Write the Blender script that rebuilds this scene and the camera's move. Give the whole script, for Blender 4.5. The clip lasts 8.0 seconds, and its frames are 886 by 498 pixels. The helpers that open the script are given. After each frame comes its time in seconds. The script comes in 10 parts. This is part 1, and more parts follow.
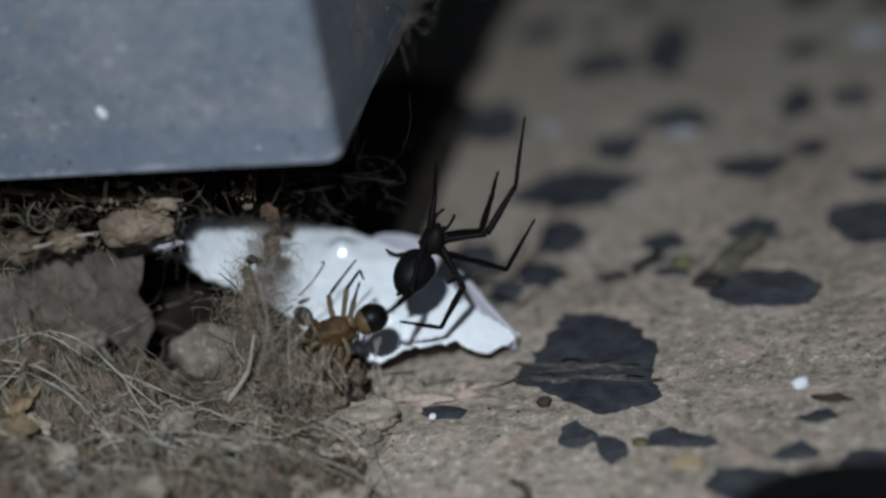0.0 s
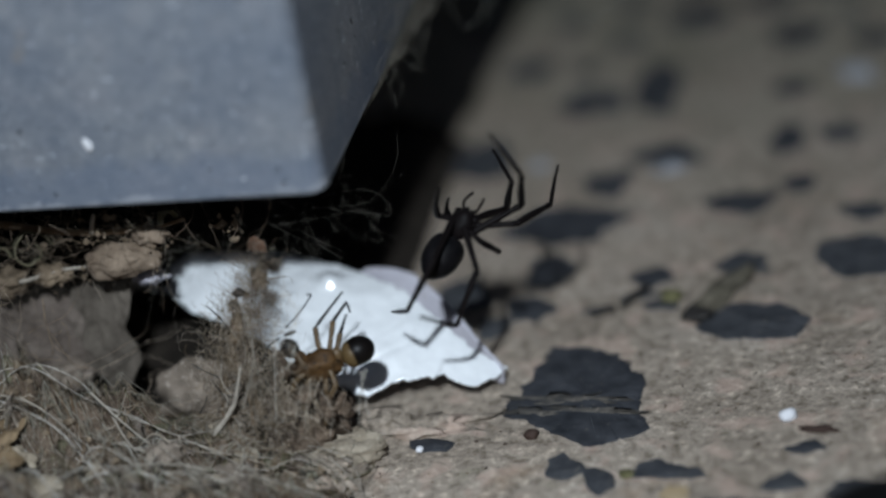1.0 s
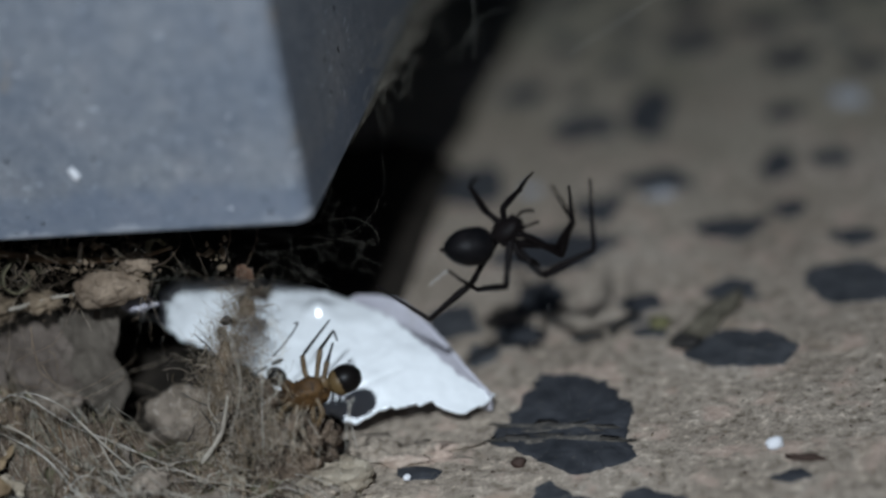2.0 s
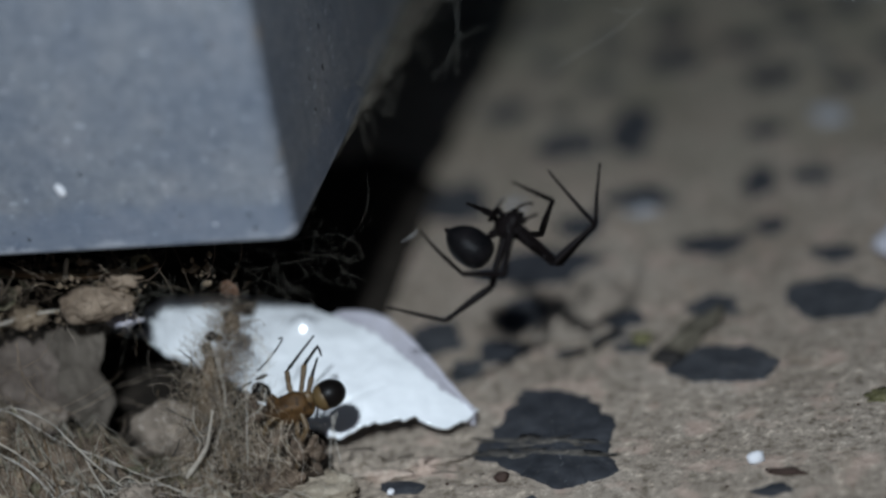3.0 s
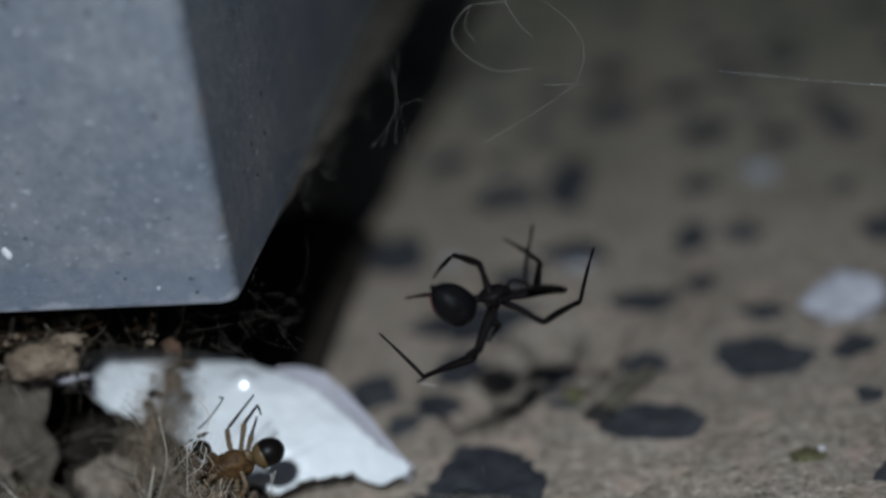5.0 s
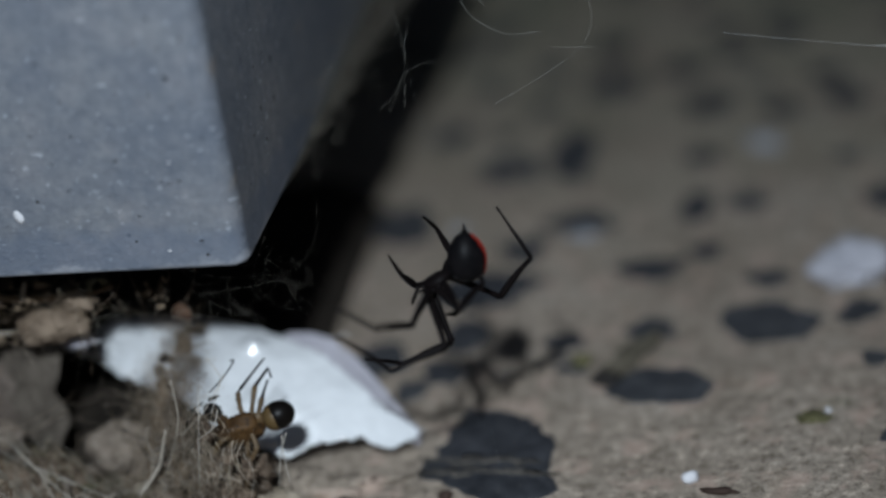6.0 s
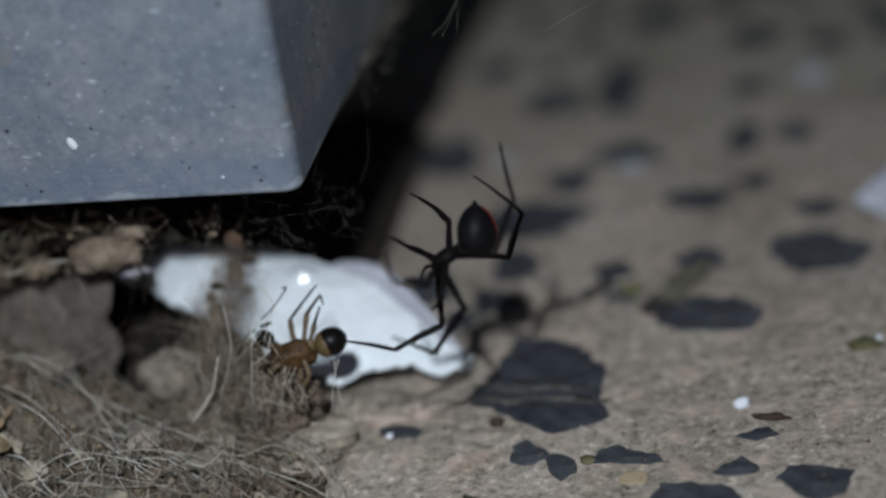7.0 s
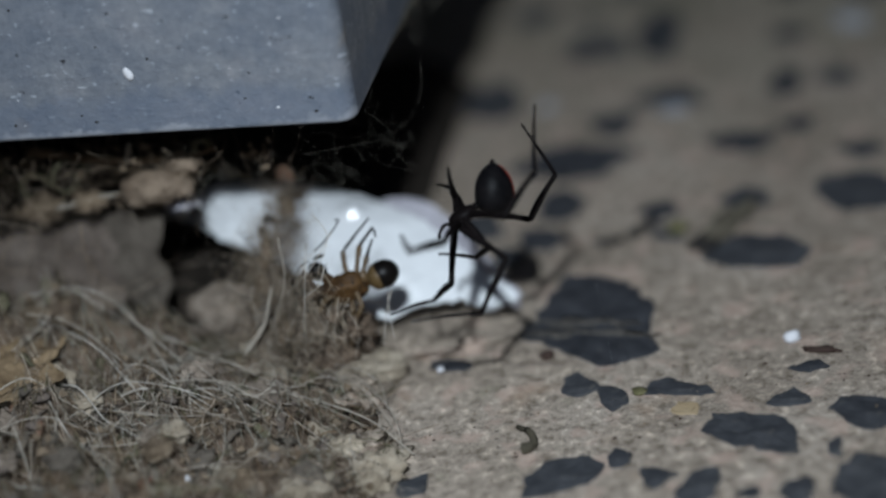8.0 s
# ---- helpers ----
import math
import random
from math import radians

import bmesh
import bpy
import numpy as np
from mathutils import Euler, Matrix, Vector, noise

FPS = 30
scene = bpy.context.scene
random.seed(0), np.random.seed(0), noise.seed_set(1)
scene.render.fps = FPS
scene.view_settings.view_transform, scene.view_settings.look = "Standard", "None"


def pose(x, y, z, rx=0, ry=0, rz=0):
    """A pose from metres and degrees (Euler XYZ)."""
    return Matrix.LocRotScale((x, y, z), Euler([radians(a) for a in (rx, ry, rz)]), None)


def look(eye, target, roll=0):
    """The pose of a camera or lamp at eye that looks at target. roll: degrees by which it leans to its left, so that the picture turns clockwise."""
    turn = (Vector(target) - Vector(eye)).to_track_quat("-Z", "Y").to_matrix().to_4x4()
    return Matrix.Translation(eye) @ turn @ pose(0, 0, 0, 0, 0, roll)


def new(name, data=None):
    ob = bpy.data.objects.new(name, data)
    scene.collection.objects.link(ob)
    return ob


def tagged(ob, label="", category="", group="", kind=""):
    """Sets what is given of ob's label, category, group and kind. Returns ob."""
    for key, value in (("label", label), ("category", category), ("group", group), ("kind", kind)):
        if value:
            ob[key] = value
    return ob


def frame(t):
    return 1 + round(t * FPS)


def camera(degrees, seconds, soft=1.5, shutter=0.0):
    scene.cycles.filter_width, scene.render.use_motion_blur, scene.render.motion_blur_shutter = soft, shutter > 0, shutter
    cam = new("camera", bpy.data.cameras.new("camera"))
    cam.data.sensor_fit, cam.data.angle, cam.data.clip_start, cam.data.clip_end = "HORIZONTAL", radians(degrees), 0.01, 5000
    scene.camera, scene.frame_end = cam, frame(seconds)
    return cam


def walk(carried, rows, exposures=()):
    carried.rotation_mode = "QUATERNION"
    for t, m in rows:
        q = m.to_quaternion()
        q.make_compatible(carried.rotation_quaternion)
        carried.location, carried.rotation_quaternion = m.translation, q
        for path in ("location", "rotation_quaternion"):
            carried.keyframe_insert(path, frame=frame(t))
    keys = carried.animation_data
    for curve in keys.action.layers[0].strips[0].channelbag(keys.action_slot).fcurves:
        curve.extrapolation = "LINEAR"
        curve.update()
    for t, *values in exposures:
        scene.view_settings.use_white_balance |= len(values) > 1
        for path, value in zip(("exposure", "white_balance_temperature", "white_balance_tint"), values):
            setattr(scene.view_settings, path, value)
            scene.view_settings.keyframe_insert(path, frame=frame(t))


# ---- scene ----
cam = camera(22.0, 8.0, soft=2.55)
PATH = [
    (0, (0.068, -0.217, 0.146), (-0.387, 1.4835, -0.804), -9.82),
    (0.5, (0.069, -0.218, 0.144), (-0.3872, 1.4965, -0.7802), -9.9),
    (1, (0.07, -0.218, 0.143), (-0.3872, 1.5059, -0.7618), -9.87),
    (1.5, (0.072, -0.217, 0.144), (-0.3934, 1.5062, -0.7568), -10.02),
    (3, (0.073, -0.219, 0.145), (-0.3753, 1.5197, -0.7365), -9.73),
    (3.5, (0.075, -0.222, 0.147), (-0.3652, 1.5176, -0.7366), -9.52),
    (4, (0.076, -0.222, 0.151), (-0.3509, 1.5194, -0.7347), -9.29),
    (5.5, (0.076, -0.223, 0.154), (-0.32, 1.5294, -0.7253), -8.46),
    (6, (0.075, -0.226, 0.151), (-0.3261, 1.5238, -0.7313), -8.77),
    (6.5, (0.072, -0.227, 0.15), (-0.3301, 1.5135, -0.7504), -8.88),
    (7, (0.072, -0.228, 0.149), (-0.3545, 1.4977, -0.7684), -9.32),
    (7.5, (0.069, -0.23, 0.148), (-0.3581, 1.4873, -0.783), -9.28),
    (8, (0.066, -0.233, 0.145), (-0.3627, 1.4855, -0.7847), -9.19),
]
walk(cam, [(t, look(eye, target, roll)) for t, eye, target, roll in PATH],
     exposures=[(0.0, -0.05), (1.0, 0.03), (3.5, 0.0), (5.5, -0.15), (6.5, -0.08), (8.0, -0.06)])

# the lens of the macro camera: shallow depth, focus fixed between the box edge and the white flake
cam.data.dof.use_dof = True
cam.data.dof.focus_distance = 0.2695
cam.data.dof.aperture_fstop = cam.data.lens / 1000 / 0.0152

# ---- light: night, one small torch held above the camera ----
world = bpy.data.worlds.new("night")
scene.world = world
world.use_nodes = True
world.node_tree.nodes["Background"].inputs[0].default_value = (0.45, 0.60, 0.90, 1)
world.node_tree.nodes["Background"].inputs[1].default_value = 0.060

torch_data = bpy.data.lights.new("torch_light", "AREA")
torch_data.shape, torch_data.size = "DISK", 0.0095
torch_data.energy, torch_data.color = 0.288, (0.848, 0.97, 1.085)
torch_data.spread = radians(85)
torch = new("torch_light", torch_data)
torch.matrix_world = look((0.051, -0.248, 0.249), (0.006, 0.0, 0.0))

MM = 0.001


# ---- materials ----
def nodes_of(name):
    m = bpy.data.materials.new(name)
    m.use_nodes = True
    return m, m.node_tree.nodes, m.node_tree.links, m.node_tree.nodes["Principled BSDF"]


def ramp(nodes, links, src, stops):
    r = nodes.new("ShaderNodeValToRGB")
    while len(r.color_ramp.elements) < len(stops):
        r.color_ramp.elements.new(0.5)
    for e, (p, c) in zip(r.color_ramp.elements, stops):
        e.position, e.color = p, (*c, 1)
    links.new(src, r.inputs[0])
    return r.outputs[0]


def noise_tex(nodes, links, scale, detail=4, rough=0.6, dims="3D"):
    c = nodes.new("ShaderNodeTexCoord")
    n = nodes.new("ShaderNodeTexNoise")
    n.inputs["Scale"].default_value, n.inputs["Detail"].default_value, n.inputs["Roughness"].default_value = scale, detail, rough
    links.new(c.outputs["Object"], n.inputs["Vector"])
    return n.outputs[0]


def mix(nodes, links, fac, a, b, mode="MIX"):
    m = nodes.new("ShaderNodeMix")
    m.data_type, m.blend_type = "RGBA", mode
    for sock, v in ((m.inputs["Factor"], fac), (m.inputs["A"], a), (m.inputs["B"], b)):
        if isinstance(v, (int, float)):
            sock.default_value = v
        elif isinstance(v, tuple):
            sock.default_value = (*v, 1)
        else:
            links.new(v, sock)
    return m.outputs["Result"]


def bump(nodes, links, bsdf, height, strength, distance):
    b = nodes.new("ShaderNodeBump")
    b.inputs["Strength"].default_value, b.inputs["Distance"].default_value = strength, distance
    links.new(height, b.inputs["Height"])
    links.new(b.outputs[0], bsdf.inputs["Normal"])


def two_scale(name, dark, light, spots, scale, rough, relief, spec=0.3, spot_at=0.62, spot_scale=5.0, vary=0.0):
    """A matte natural surface: broad blotches, fine grain, sparse spots."""
    m, n, l, b = nodes_of(name)
    broad = ramp(n, l, noise_tex(n, l, scale, 5), [(0.35, dark), (0.68, light)])
    fine = noise_tex(n, l, scale * spot_scale, 3, 0.7)
    col = mix(n, l, ramp(n, l, fine, [(spot_at, (0, 0, 0)), (spot_at + 0.08, (1, 1, 1))]), broad, spots)
    if vary:
        info = n.new("ShaderNodeObjectInfo")
        tone = ramp(n, l, info.outputs["Random"], [(0.0, (1 - vary,) * 3), (1.0, (1 + vary,) * 3)])
        col = mix(n, l, 1.0, col, tone, "MULTIPLY")
    l.new(col, b.inputs["Base Color"])
    b.inputs["Roughness"].default_value, b.inputs["Specular IOR Level"].default_value = rough, spec
    bump(n, l, b, fine, relief, 0.15 * MM)
    return m


def concrete_material():
    m, n, l, b = nodes_of("worn_concrete")
    broad = ramp(n, l, noise_tex(n, l, 55, 6, 0.65), [(0.30, (0.248, 0.200, 0.157)), (0.52, (0.338, 0.280, 0.226)), (0.75, (0.412, 0.350, 0.292))])
    grain = noise_tex(n, l, 620, 5, 0.72)
    fine = noise_tex(n, l, 2600, 3, 0.7)
    col = mix(n, l, 1.0, broad, ramp(n, l, grain, [(0.36, (0.45, 0.43, 0.40)), (0.46, (0.86, 0.85, 0.84)), (0.56, (1.06, 1.06, 1.06)), (0.65, (1.75, 1.72, 1.68))]), "MULTIPLY")
    col = mix(n, l, 1.0, col, ramp(n, l, fine, [(0.3, (0.80, 0.80, 0.80)), (0.7, (1.14, 1.14, 1.14))]), "MULTIPLY")
    pit = ramp(n, l, noise_tex(n, l, 850, 2, 0.5), [(0.255, (0.85, 0.85, 0.85)), (0.31, (0, 0, 0))])
    col = mix(n, l, pit, col, (0.06, 0.05, 0.04))
    pink = ramp(n, l, noise_tex(n, l, 210, 3, 0.5), [(0.55, (0, 0, 0)), (0.67, (0.6, 0.6, 0.6))])
    col = mix(n, l, pink, col, (0.47, 0.34, 0.275))
    rust = ramp(n, l, noise_tex(n, l, 90, 3), [(0.60, (0, 0, 0)), (0.76, (0.55, 0.55, 0.55))])
    col = mix(n, l, rust, col, (0.29, 0.19, 0.125))
    moss = ramp(n, l, noise_tex(n, l, 130, 4), [(0.62, (0, 0, 0)), (0.76, (0.4, 0.4, 0.4))])
    col = mix(n, l, moss, col, (0.15, 0.155, 0.09))
    # a patchy darker olive tint that grows with distance from the heap
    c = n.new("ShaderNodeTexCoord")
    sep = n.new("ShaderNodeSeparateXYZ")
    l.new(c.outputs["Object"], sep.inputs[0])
    far_green = n.new("ShaderNodeMapRange")
    l.new(sep.outputs[1], far_green.inputs[0])
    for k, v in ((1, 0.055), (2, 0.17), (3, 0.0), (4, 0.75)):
        far_green.inputs[k].default_value = v
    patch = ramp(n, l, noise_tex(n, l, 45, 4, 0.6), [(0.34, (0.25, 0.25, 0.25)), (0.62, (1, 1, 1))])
    col = mix(n, l, mix(n, l, 1.0, far_green.outputs[0], patch, "MULTIPLY"), col, (0.19, 0.195, 0.135))
    l.new(col, b.inputs["Base Color"])
    b.inputs["Roughness"].default_value, b.inputs["Specular IOR Level"].default_value = 0.92, 0.2
    bump(n, l, b, grain, 0.9, 0.55 * MM)
    return m


def block_material():
    m, n, l, b = nodes_of("grey_cast_block")
    broad = ramp(n, l, noise_tex(n, l, 70, 5, 0.6), [(0.3, (0.140, 0.159, 0.192)), (0.7, (0.212, 0.222, 0.240))])
    cloud = ramp(n, l, noise_tex(n, l, 520, 5, 0.75), [(0.34, (0.80, 0.81, 0.83)), (0.5, (1.0, 1.0, 1.0)), (0.66, (1.22, 1.19, 1.15))])
    col = mix(n, l, 1.0, broad, cloud, "MULTIPLY")
    pale = ramp(n, l, noise_tex(n, l, 900, 2, 0.5), [(0.64, (0, 0, 0)), (0.72, (0.75, 0.75, 0.75))])
    col = mix(n, l, pale, col, (0.36, 0.39, 0.43))
    pits = ramp(n, l, noise_tex(n, l, 640, 2, 0.45), [(0.26, (1, 1, 1)), (0.31, (0, 0, 0))])
    col = mix(n, l, pits, col, (0.03, 0.03, 0.035))
    # short drawn-out scratches of bare pale grit
    c0, mp, t0 = n.new("ShaderNodeTexCoord"), n.new("ShaderNodeMapping"), n.new("ShaderNodeTexNoise")
    mp.inputs["Scale"].default_value = (420, 420, 1250)
    l.new(c0.outputs["Object"], mp.inputs["Vector"])
    l.new(mp.outputs[0], t0.inputs["Vector"])
    t0.inputs["Scale"].default_value, t0.inputs["Detail"].default_value, t0.inputs["Roughness"].default_value = 1.0, 2, 0.5
    col = mix(n, l, ramp(n, l, t0.outputs[0], [(0.67, (0, 0, 0)), (0.73, (0.85, 0.85, 0.85))]), col, (0.40, 0.43, 0.47))
    tan = ramp(n, l, noise_tex(n, l, 150, 2, 0.4), [(0.70, (0, 0, 0)), (0.76, (0.45, 0.45, 0.45))])
    col = mix(n, l, tan, col, (0.24, 0.20, 0.16))
    # a cleaner blue band along the foot of the block
    c = n.new("ShaderNodeTexCoord")
    sep = n.new("ShaderNodeSeparateXYZ")
    l.new(c.outputs["Object"], sep.inputs[0])
    wob = n.new("ShaderNodeMath")
    wob.operation = "MULTIPLY_ADD"
    l.new(noise_tex(n, l, 240, 3), wob.inputs[0])
    wob.inputs[1].default_value = 0.006
    l.new(sep.outputs[2], wob.inputs[2])
    band = n.new("ShaderNodeMapRange")
    l.new(wob.outputs[0], band.inputs[0])
    for k, v in ((1, -0.113), (2, -0.1105), (3, 0.55), (4, 0.0)):
        band.inputs[k].default_value = v
    col = mix(n, l, band.outputs[0], col, (0.125, 0.155, 0.21))
    blotch = ramp(n, l, noise_tex(n, l, 190, 5, 0.65), [(0.34, (0.90, 0.91, 0.94)), (0.5, (1.0, 1.0, 1.0)), (0.66, (1.13, 1.09, 1.07))])
    col = mix(n, l, 1.0, col, blotch, "MULTIPLY")
    # chalky wear along the lower rim
    rim = n.new("ShaderNodeMapRange")
    l.new(wob.outputs[0], rim.inputs[0])
    for k, v in ((1, -0.1166), (2, -0.1157), (3, 0.6), (4, 0.0)):
        rim.inputs[k].default_value = v
    col = mix(n, l, rim.outputs[0], col, (0.36, 0.37, 0.40))
    l.new(col, b.inputs["Base Color"])
    b.inputs["Roughness"].default_value, b.inputs["Specular IOR Level"].default_value = 0.62, 0.35
    bump(n, l, b, noise_tex(n, l, 800, 4, 0.75), 0.6, 0.35 * MM)
    return m


def plain(name, colour, rough=0.5, spec=0.4, coat=0.0, subsurface=0.0):
    m, n, l, b = nodes_of(name)
    tone = ramp(n, l, noise_tex(n, l, 400, 4, 0.6), [(0.3, tuple(c * 0.75 for c in colour)), (0.7, tuple(min(1, c * 1.2) for c in colour))])
    l.new(tone, b.inputs["Base Color"])
    b.inputs["Roughness"].default_value, b.inputs["Specular IOR Level"].default_value = rough, spec
    b.inputs["Coat Weight"].default_value = coat
    if subsurface:
        b.inputs["Subsurface Weight"].default_value, b.inputs["Subsurface Scale"].default_value = subsurface, 1 * MM
    return m


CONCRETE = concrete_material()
BLOCK = block_material()


def slate_material():
    m, n, l, b = nodes_of("dark_slate_stone")
    base = ramp(n, l, noise_tex(n, l, 260, 4), [(0.32, (0.019, 0.021, 0.025)), (0.68, (0.056, 0.058, 0.064))])
    c, mp, t = n.new("ShaderNodeTexCoord"), n.new("ShaderNodeMapping"), n.new("ShaderNodeTexNoise")
    mp.inputs["Scale"].default_value = (130, 900, 400)
    l.new(c.outputs["Object"], mp.inputs["Vector"])
    l.new(mp.outputs[0], t.inputs["Vector"])
    t.inputs["Scale"].default_value, t.inputs["Detail"].default_value = 1.0, 3
    col = mix(n, l, ramp(n, l, t.outputs[0], [(0.64, (0, 0, 0)), (0.74, (0.35, 0.35, 0.35))]), base, (0.12, 0.115, 0.11))
    dust = ramp(n, l, noise_tex(n, l, 900, 3, 0.7), [(0.62, (0, 0, 0)), (0.72, (0.5, 0.5, 0.5))])
    col = mix(n, l, dust, col, (0.14, 0.125, 0.105))
    info = n.new("ShaderNodeObjectInfo")
    col = mix(n, l, 1.0, col, ramp(n, l, info.outputs["Random"], [(0.0, (0.75, 0.75, 0.78)), (1.0, (1.3, 1.27, 1.22))]), "MULTIPLY")
    l.new(col, b.inputs["Base Color"])
    b.inputs["Roughness"].default_value, b.inputs["Specular IOR Level"].default_value = 0.8, 0.25
    bump(n, l, b, t.outputs[0], 0.6, 0.3 * MM)
    return m


STONE = slate_material()
PALE_STONE = two_scale("pale_quartz", (0.55, 0.54, 0.55), (0.75, 0.75, 0.78), (0.4, 0.38, 0.36), 200, 0.6, 0.4)
LILAC_STONE = two_scale("lilac_quartz", (0.36, 0.355, 0.39), (0.50, 0.49, 0.53), (0.30, 0.29, 0.31), 200, 0.6, 0.4)
GREY_STONE = two_scale("pale_grey_stone", (0.30, 0.30, 0.32), (0.46, 0.46, 0.48), (0.2, 0.2, 0.21), 260, 0.8, 0.4)
OCHRE = two_scale("ochre_stone", (0.30, 0.22, 0.13), (0.38, 0.29, 0.18), (0.2, 0.14, 0.08), 300, 0.8, 0.4)
FLAKE = two_scale("white_flake", (0.68, 0.69, 0.70), (0.80, 0.81, 0.82), (0.45, 0.44, 0.42), 130, 0.2, 0.12, 0.5, 0.74, 5.0)
FLAKE.node_tree.nodes["Principled BSDF"].inputs["Coat Weight"].default_value = 1.0
FLAKE.node_tree.nodes["Principled BSDF"].inputs["Coat Roughness"].default_value = 0.09
# lilac underside tone of the flake, darkened further for the rim's shade
FLAKE_BACK_SHADED = two_scale("flake_underside_shaded", (0.34, 0.325, 0.36), (0.46, 0.44, 0.48), (0.3, 0.28, 0.26), 160, 0.6, 0.3)
DUST = two_scale("matted_dust", (0.020, 0.014, 0.010), (0.165, 0.118, 0.085), (0.36, 0.28, 0.21), 330, 0.95, 1.0, 0.15, 0.60, 5.0)
TAN_CLOD = two_scale("tan_soil_clod", (0.13, 0.104, 0.082), (0.31, 0.25, 0.20), (0.42, 0.36, 0.30), 300, 0.95, 1.0, 0.15, 0.6, 4.0, 0.2)
# near-black colour that keeps the gaps under the block dark
GAP_DARK = two_scale("gap_dark", (0.012, 0.010, 0.008), (0.035, 0.028, 0.022), (0.09, 0.07, 0.05), 400, 0.95, 1.0, 0.1, 0.66, 4.0)
GRIT_PALE = two_scale("pale_mortar", (0.22, 0.178, 0.13), (0.37, 0.312, 0.24), (0.47, 0.42, 0.34), 420, 0.95, 1.0, 0.15, 0.62, 4.0, 0.15)
CLOD = two_scale("brown_soil_clod", (0.080, 0.057, 0.038), (0.215, 0.162, 0.112), (0.34, 0.27, 0.20), 420, 0.95, 1.0, 0.15, 0.62, 4.0, 0.2)
EDGE_CLOD = two_scale("warm_soil_clod", (0.115, 0.082, 0.058), (0.27, 0.205, 0.15), (0.36, 0.29, 0.22), 230, 0.95, 0.8, 0.15, 0.64, 4.0)
LEAF = two_scale("dry_leaf", (0.066, 0.054, 0.043), (0.135, 0.113, 0.091), (0.045, 0.036, 0.03), 230, 0.85, 0.8, 0.2, 0.62, 6.0, 0.15)
PINK_LEAF = two_scale("pinkish_leaf", (0.085, 0.066, 0.054), (0.17, 0.138, 0.116), (0.055, 0.042, 0.036), 190, 0.9, 0.8, 0.15, 0.62, 6.0)


def fibre_material(name, tones, rough=0.65, spec=0.3):
    """Dry plant fibre: each strand takes its own tone, with paler and dirtier stretches along it."""
    m, n, l, b = nodes_of(name)
    geo = n.new("ShaderNodeNewGeometry")
    steps = [(i / (len(tones) - 1), c) for i, c in enumerate(tones)]
    col = ramp(n, l, geo.outputs["Random Per Island"], steps)
    dirt = ramp(n, l, noise_tex(n, l, 330, 4, 0.65), [(0.34, (0.5, 0.48, 0.45)), (0.52, (1.0, 1.0, 1.0)), (0.7, (1.25, 1.23, 1.2))])
    l.new(mix(n, l, 1.0, col, dirt, "MULTIPLY"), b.inputs["Base Color"])
    b.inputs["Roughness"].default_value, b.inputs["Specular IOR Level"].default_value = rough, spec
    return m


HAIR = fibre_material("grey_brown_hair", [(0.18, 0.13, 0.095), (0.38, 0.315, 0.25), (0.51, 0.445, 0.37), (0.31, 0.23, 0.145), (0.47, 0.38, 0.30)])
PALE_FIBRE = fibre_material("pale_fibre", [(0.34, 0.30, 0.25), (0.54, 0.50, 0.445), (0.42, 0.375, 0.31)], 0.55, 0.4)
OCHRE_LEAF = two_scale("ochre_leaf", (0.12, 0.08, 0.045), (0.26, 0.185, 0.11), (0.05, 0.035, 0.02), 240, 0.85, 0.7, 0.2, 0.64, 5.0)
OLIVE_LEAF = two_scale("olive_leaf", (0.06, 0.055, 0.032), (0.17, 0.15, 0.095), (0.24, 0.21, 0.15), 260, 0.85, 0.7, 0.2, 0.62, 5.0)
RUST_LEAF = two_scale("rust_leaf", (0.10, 0.052, 0.032), (0.21, 0.125, 0.085), (0.06, 0.03, 0.02), 320, 0.85, 0.7, 0.2, 0.64, 5.0)
FUZZ = fibre_material("dull_fuzz", [(0.105, 0.075, 0.052), (0.26, 0.20, 0.15), (0.38, 0.315, 0.25), (0.20, 0.145, 0.085), (0.32, 0.24, 0.19)], 0.8, 0.2)
WEB_FIBRE = fibre_material("grey_green_web", [(0.17, 0.165, 0.125), (0.33, 0.32, 0.255), (0.45, 0.44, 0.37)], 0.7, 0.3)
STRAW = plain("pale_straw", (0.36, 0.315, 0.26), 0.7)
TWIG = plain("brown_twig", (0.16, 0.10, 0.055), 0.8)
SILK = plain("dusty_silk", (0.26, 0.235, 0.195), 0.7)
ROOT = plain("pale_rootlet", (0.24, 0.23, 0.20), 0.6)
WEB_DUST = two_scale("web_dust", (0.07, 0.061, 0.048), (0.19, 0.168, 0.135), (0.30, 0.275, 0.235), 260, 0.95, 1.0, 0.1, 0.6, 4.0)
THREAD = plain("bright_silk", (0.62, 0.62, 0.62), 0.35, 0.6)
BLACK = plain("spider_black", (0.006, 0.0045, 0.0045), 0.5, 0.055)
BLACK_SATIN = two_scale("spider_abdomen_black", (0.003, 0.003, 0.0035), (0.008, 0.007, 0.0075), (0.015, 0.012, 0.012), 500, 0.45, 0.5, 0.07, 0.66, 3.0)
RED = two_scale("redback_stripe", (0.26, 0.014, 0.010), (0.40, 0.032, 0.016), (0.12, 0.01, 0.01), 700, 0.55, 0.4, 0.2, 0.68, 3.0)
ANT_ORANGE = two_scale("ant_amber", (0.030, 0.015, 0.006), (0.092, 0.048, 0.017), (0.018, 0.011, 0.006), 420, 0.6, 0.9, 0.18, 0.55, 3.0)
ANT_GOLD = plain("ant_gold", (0.095, 0.060, 0.025), 0.5, 0.25)
ANT_BLACK = plain("ant_black", (0.005, 0.004, 0.0035), 0.4, 0.12)
ANT_PALE = plain("ant_leg_pale", (0.092, 0.056, 0.024), 0.5)
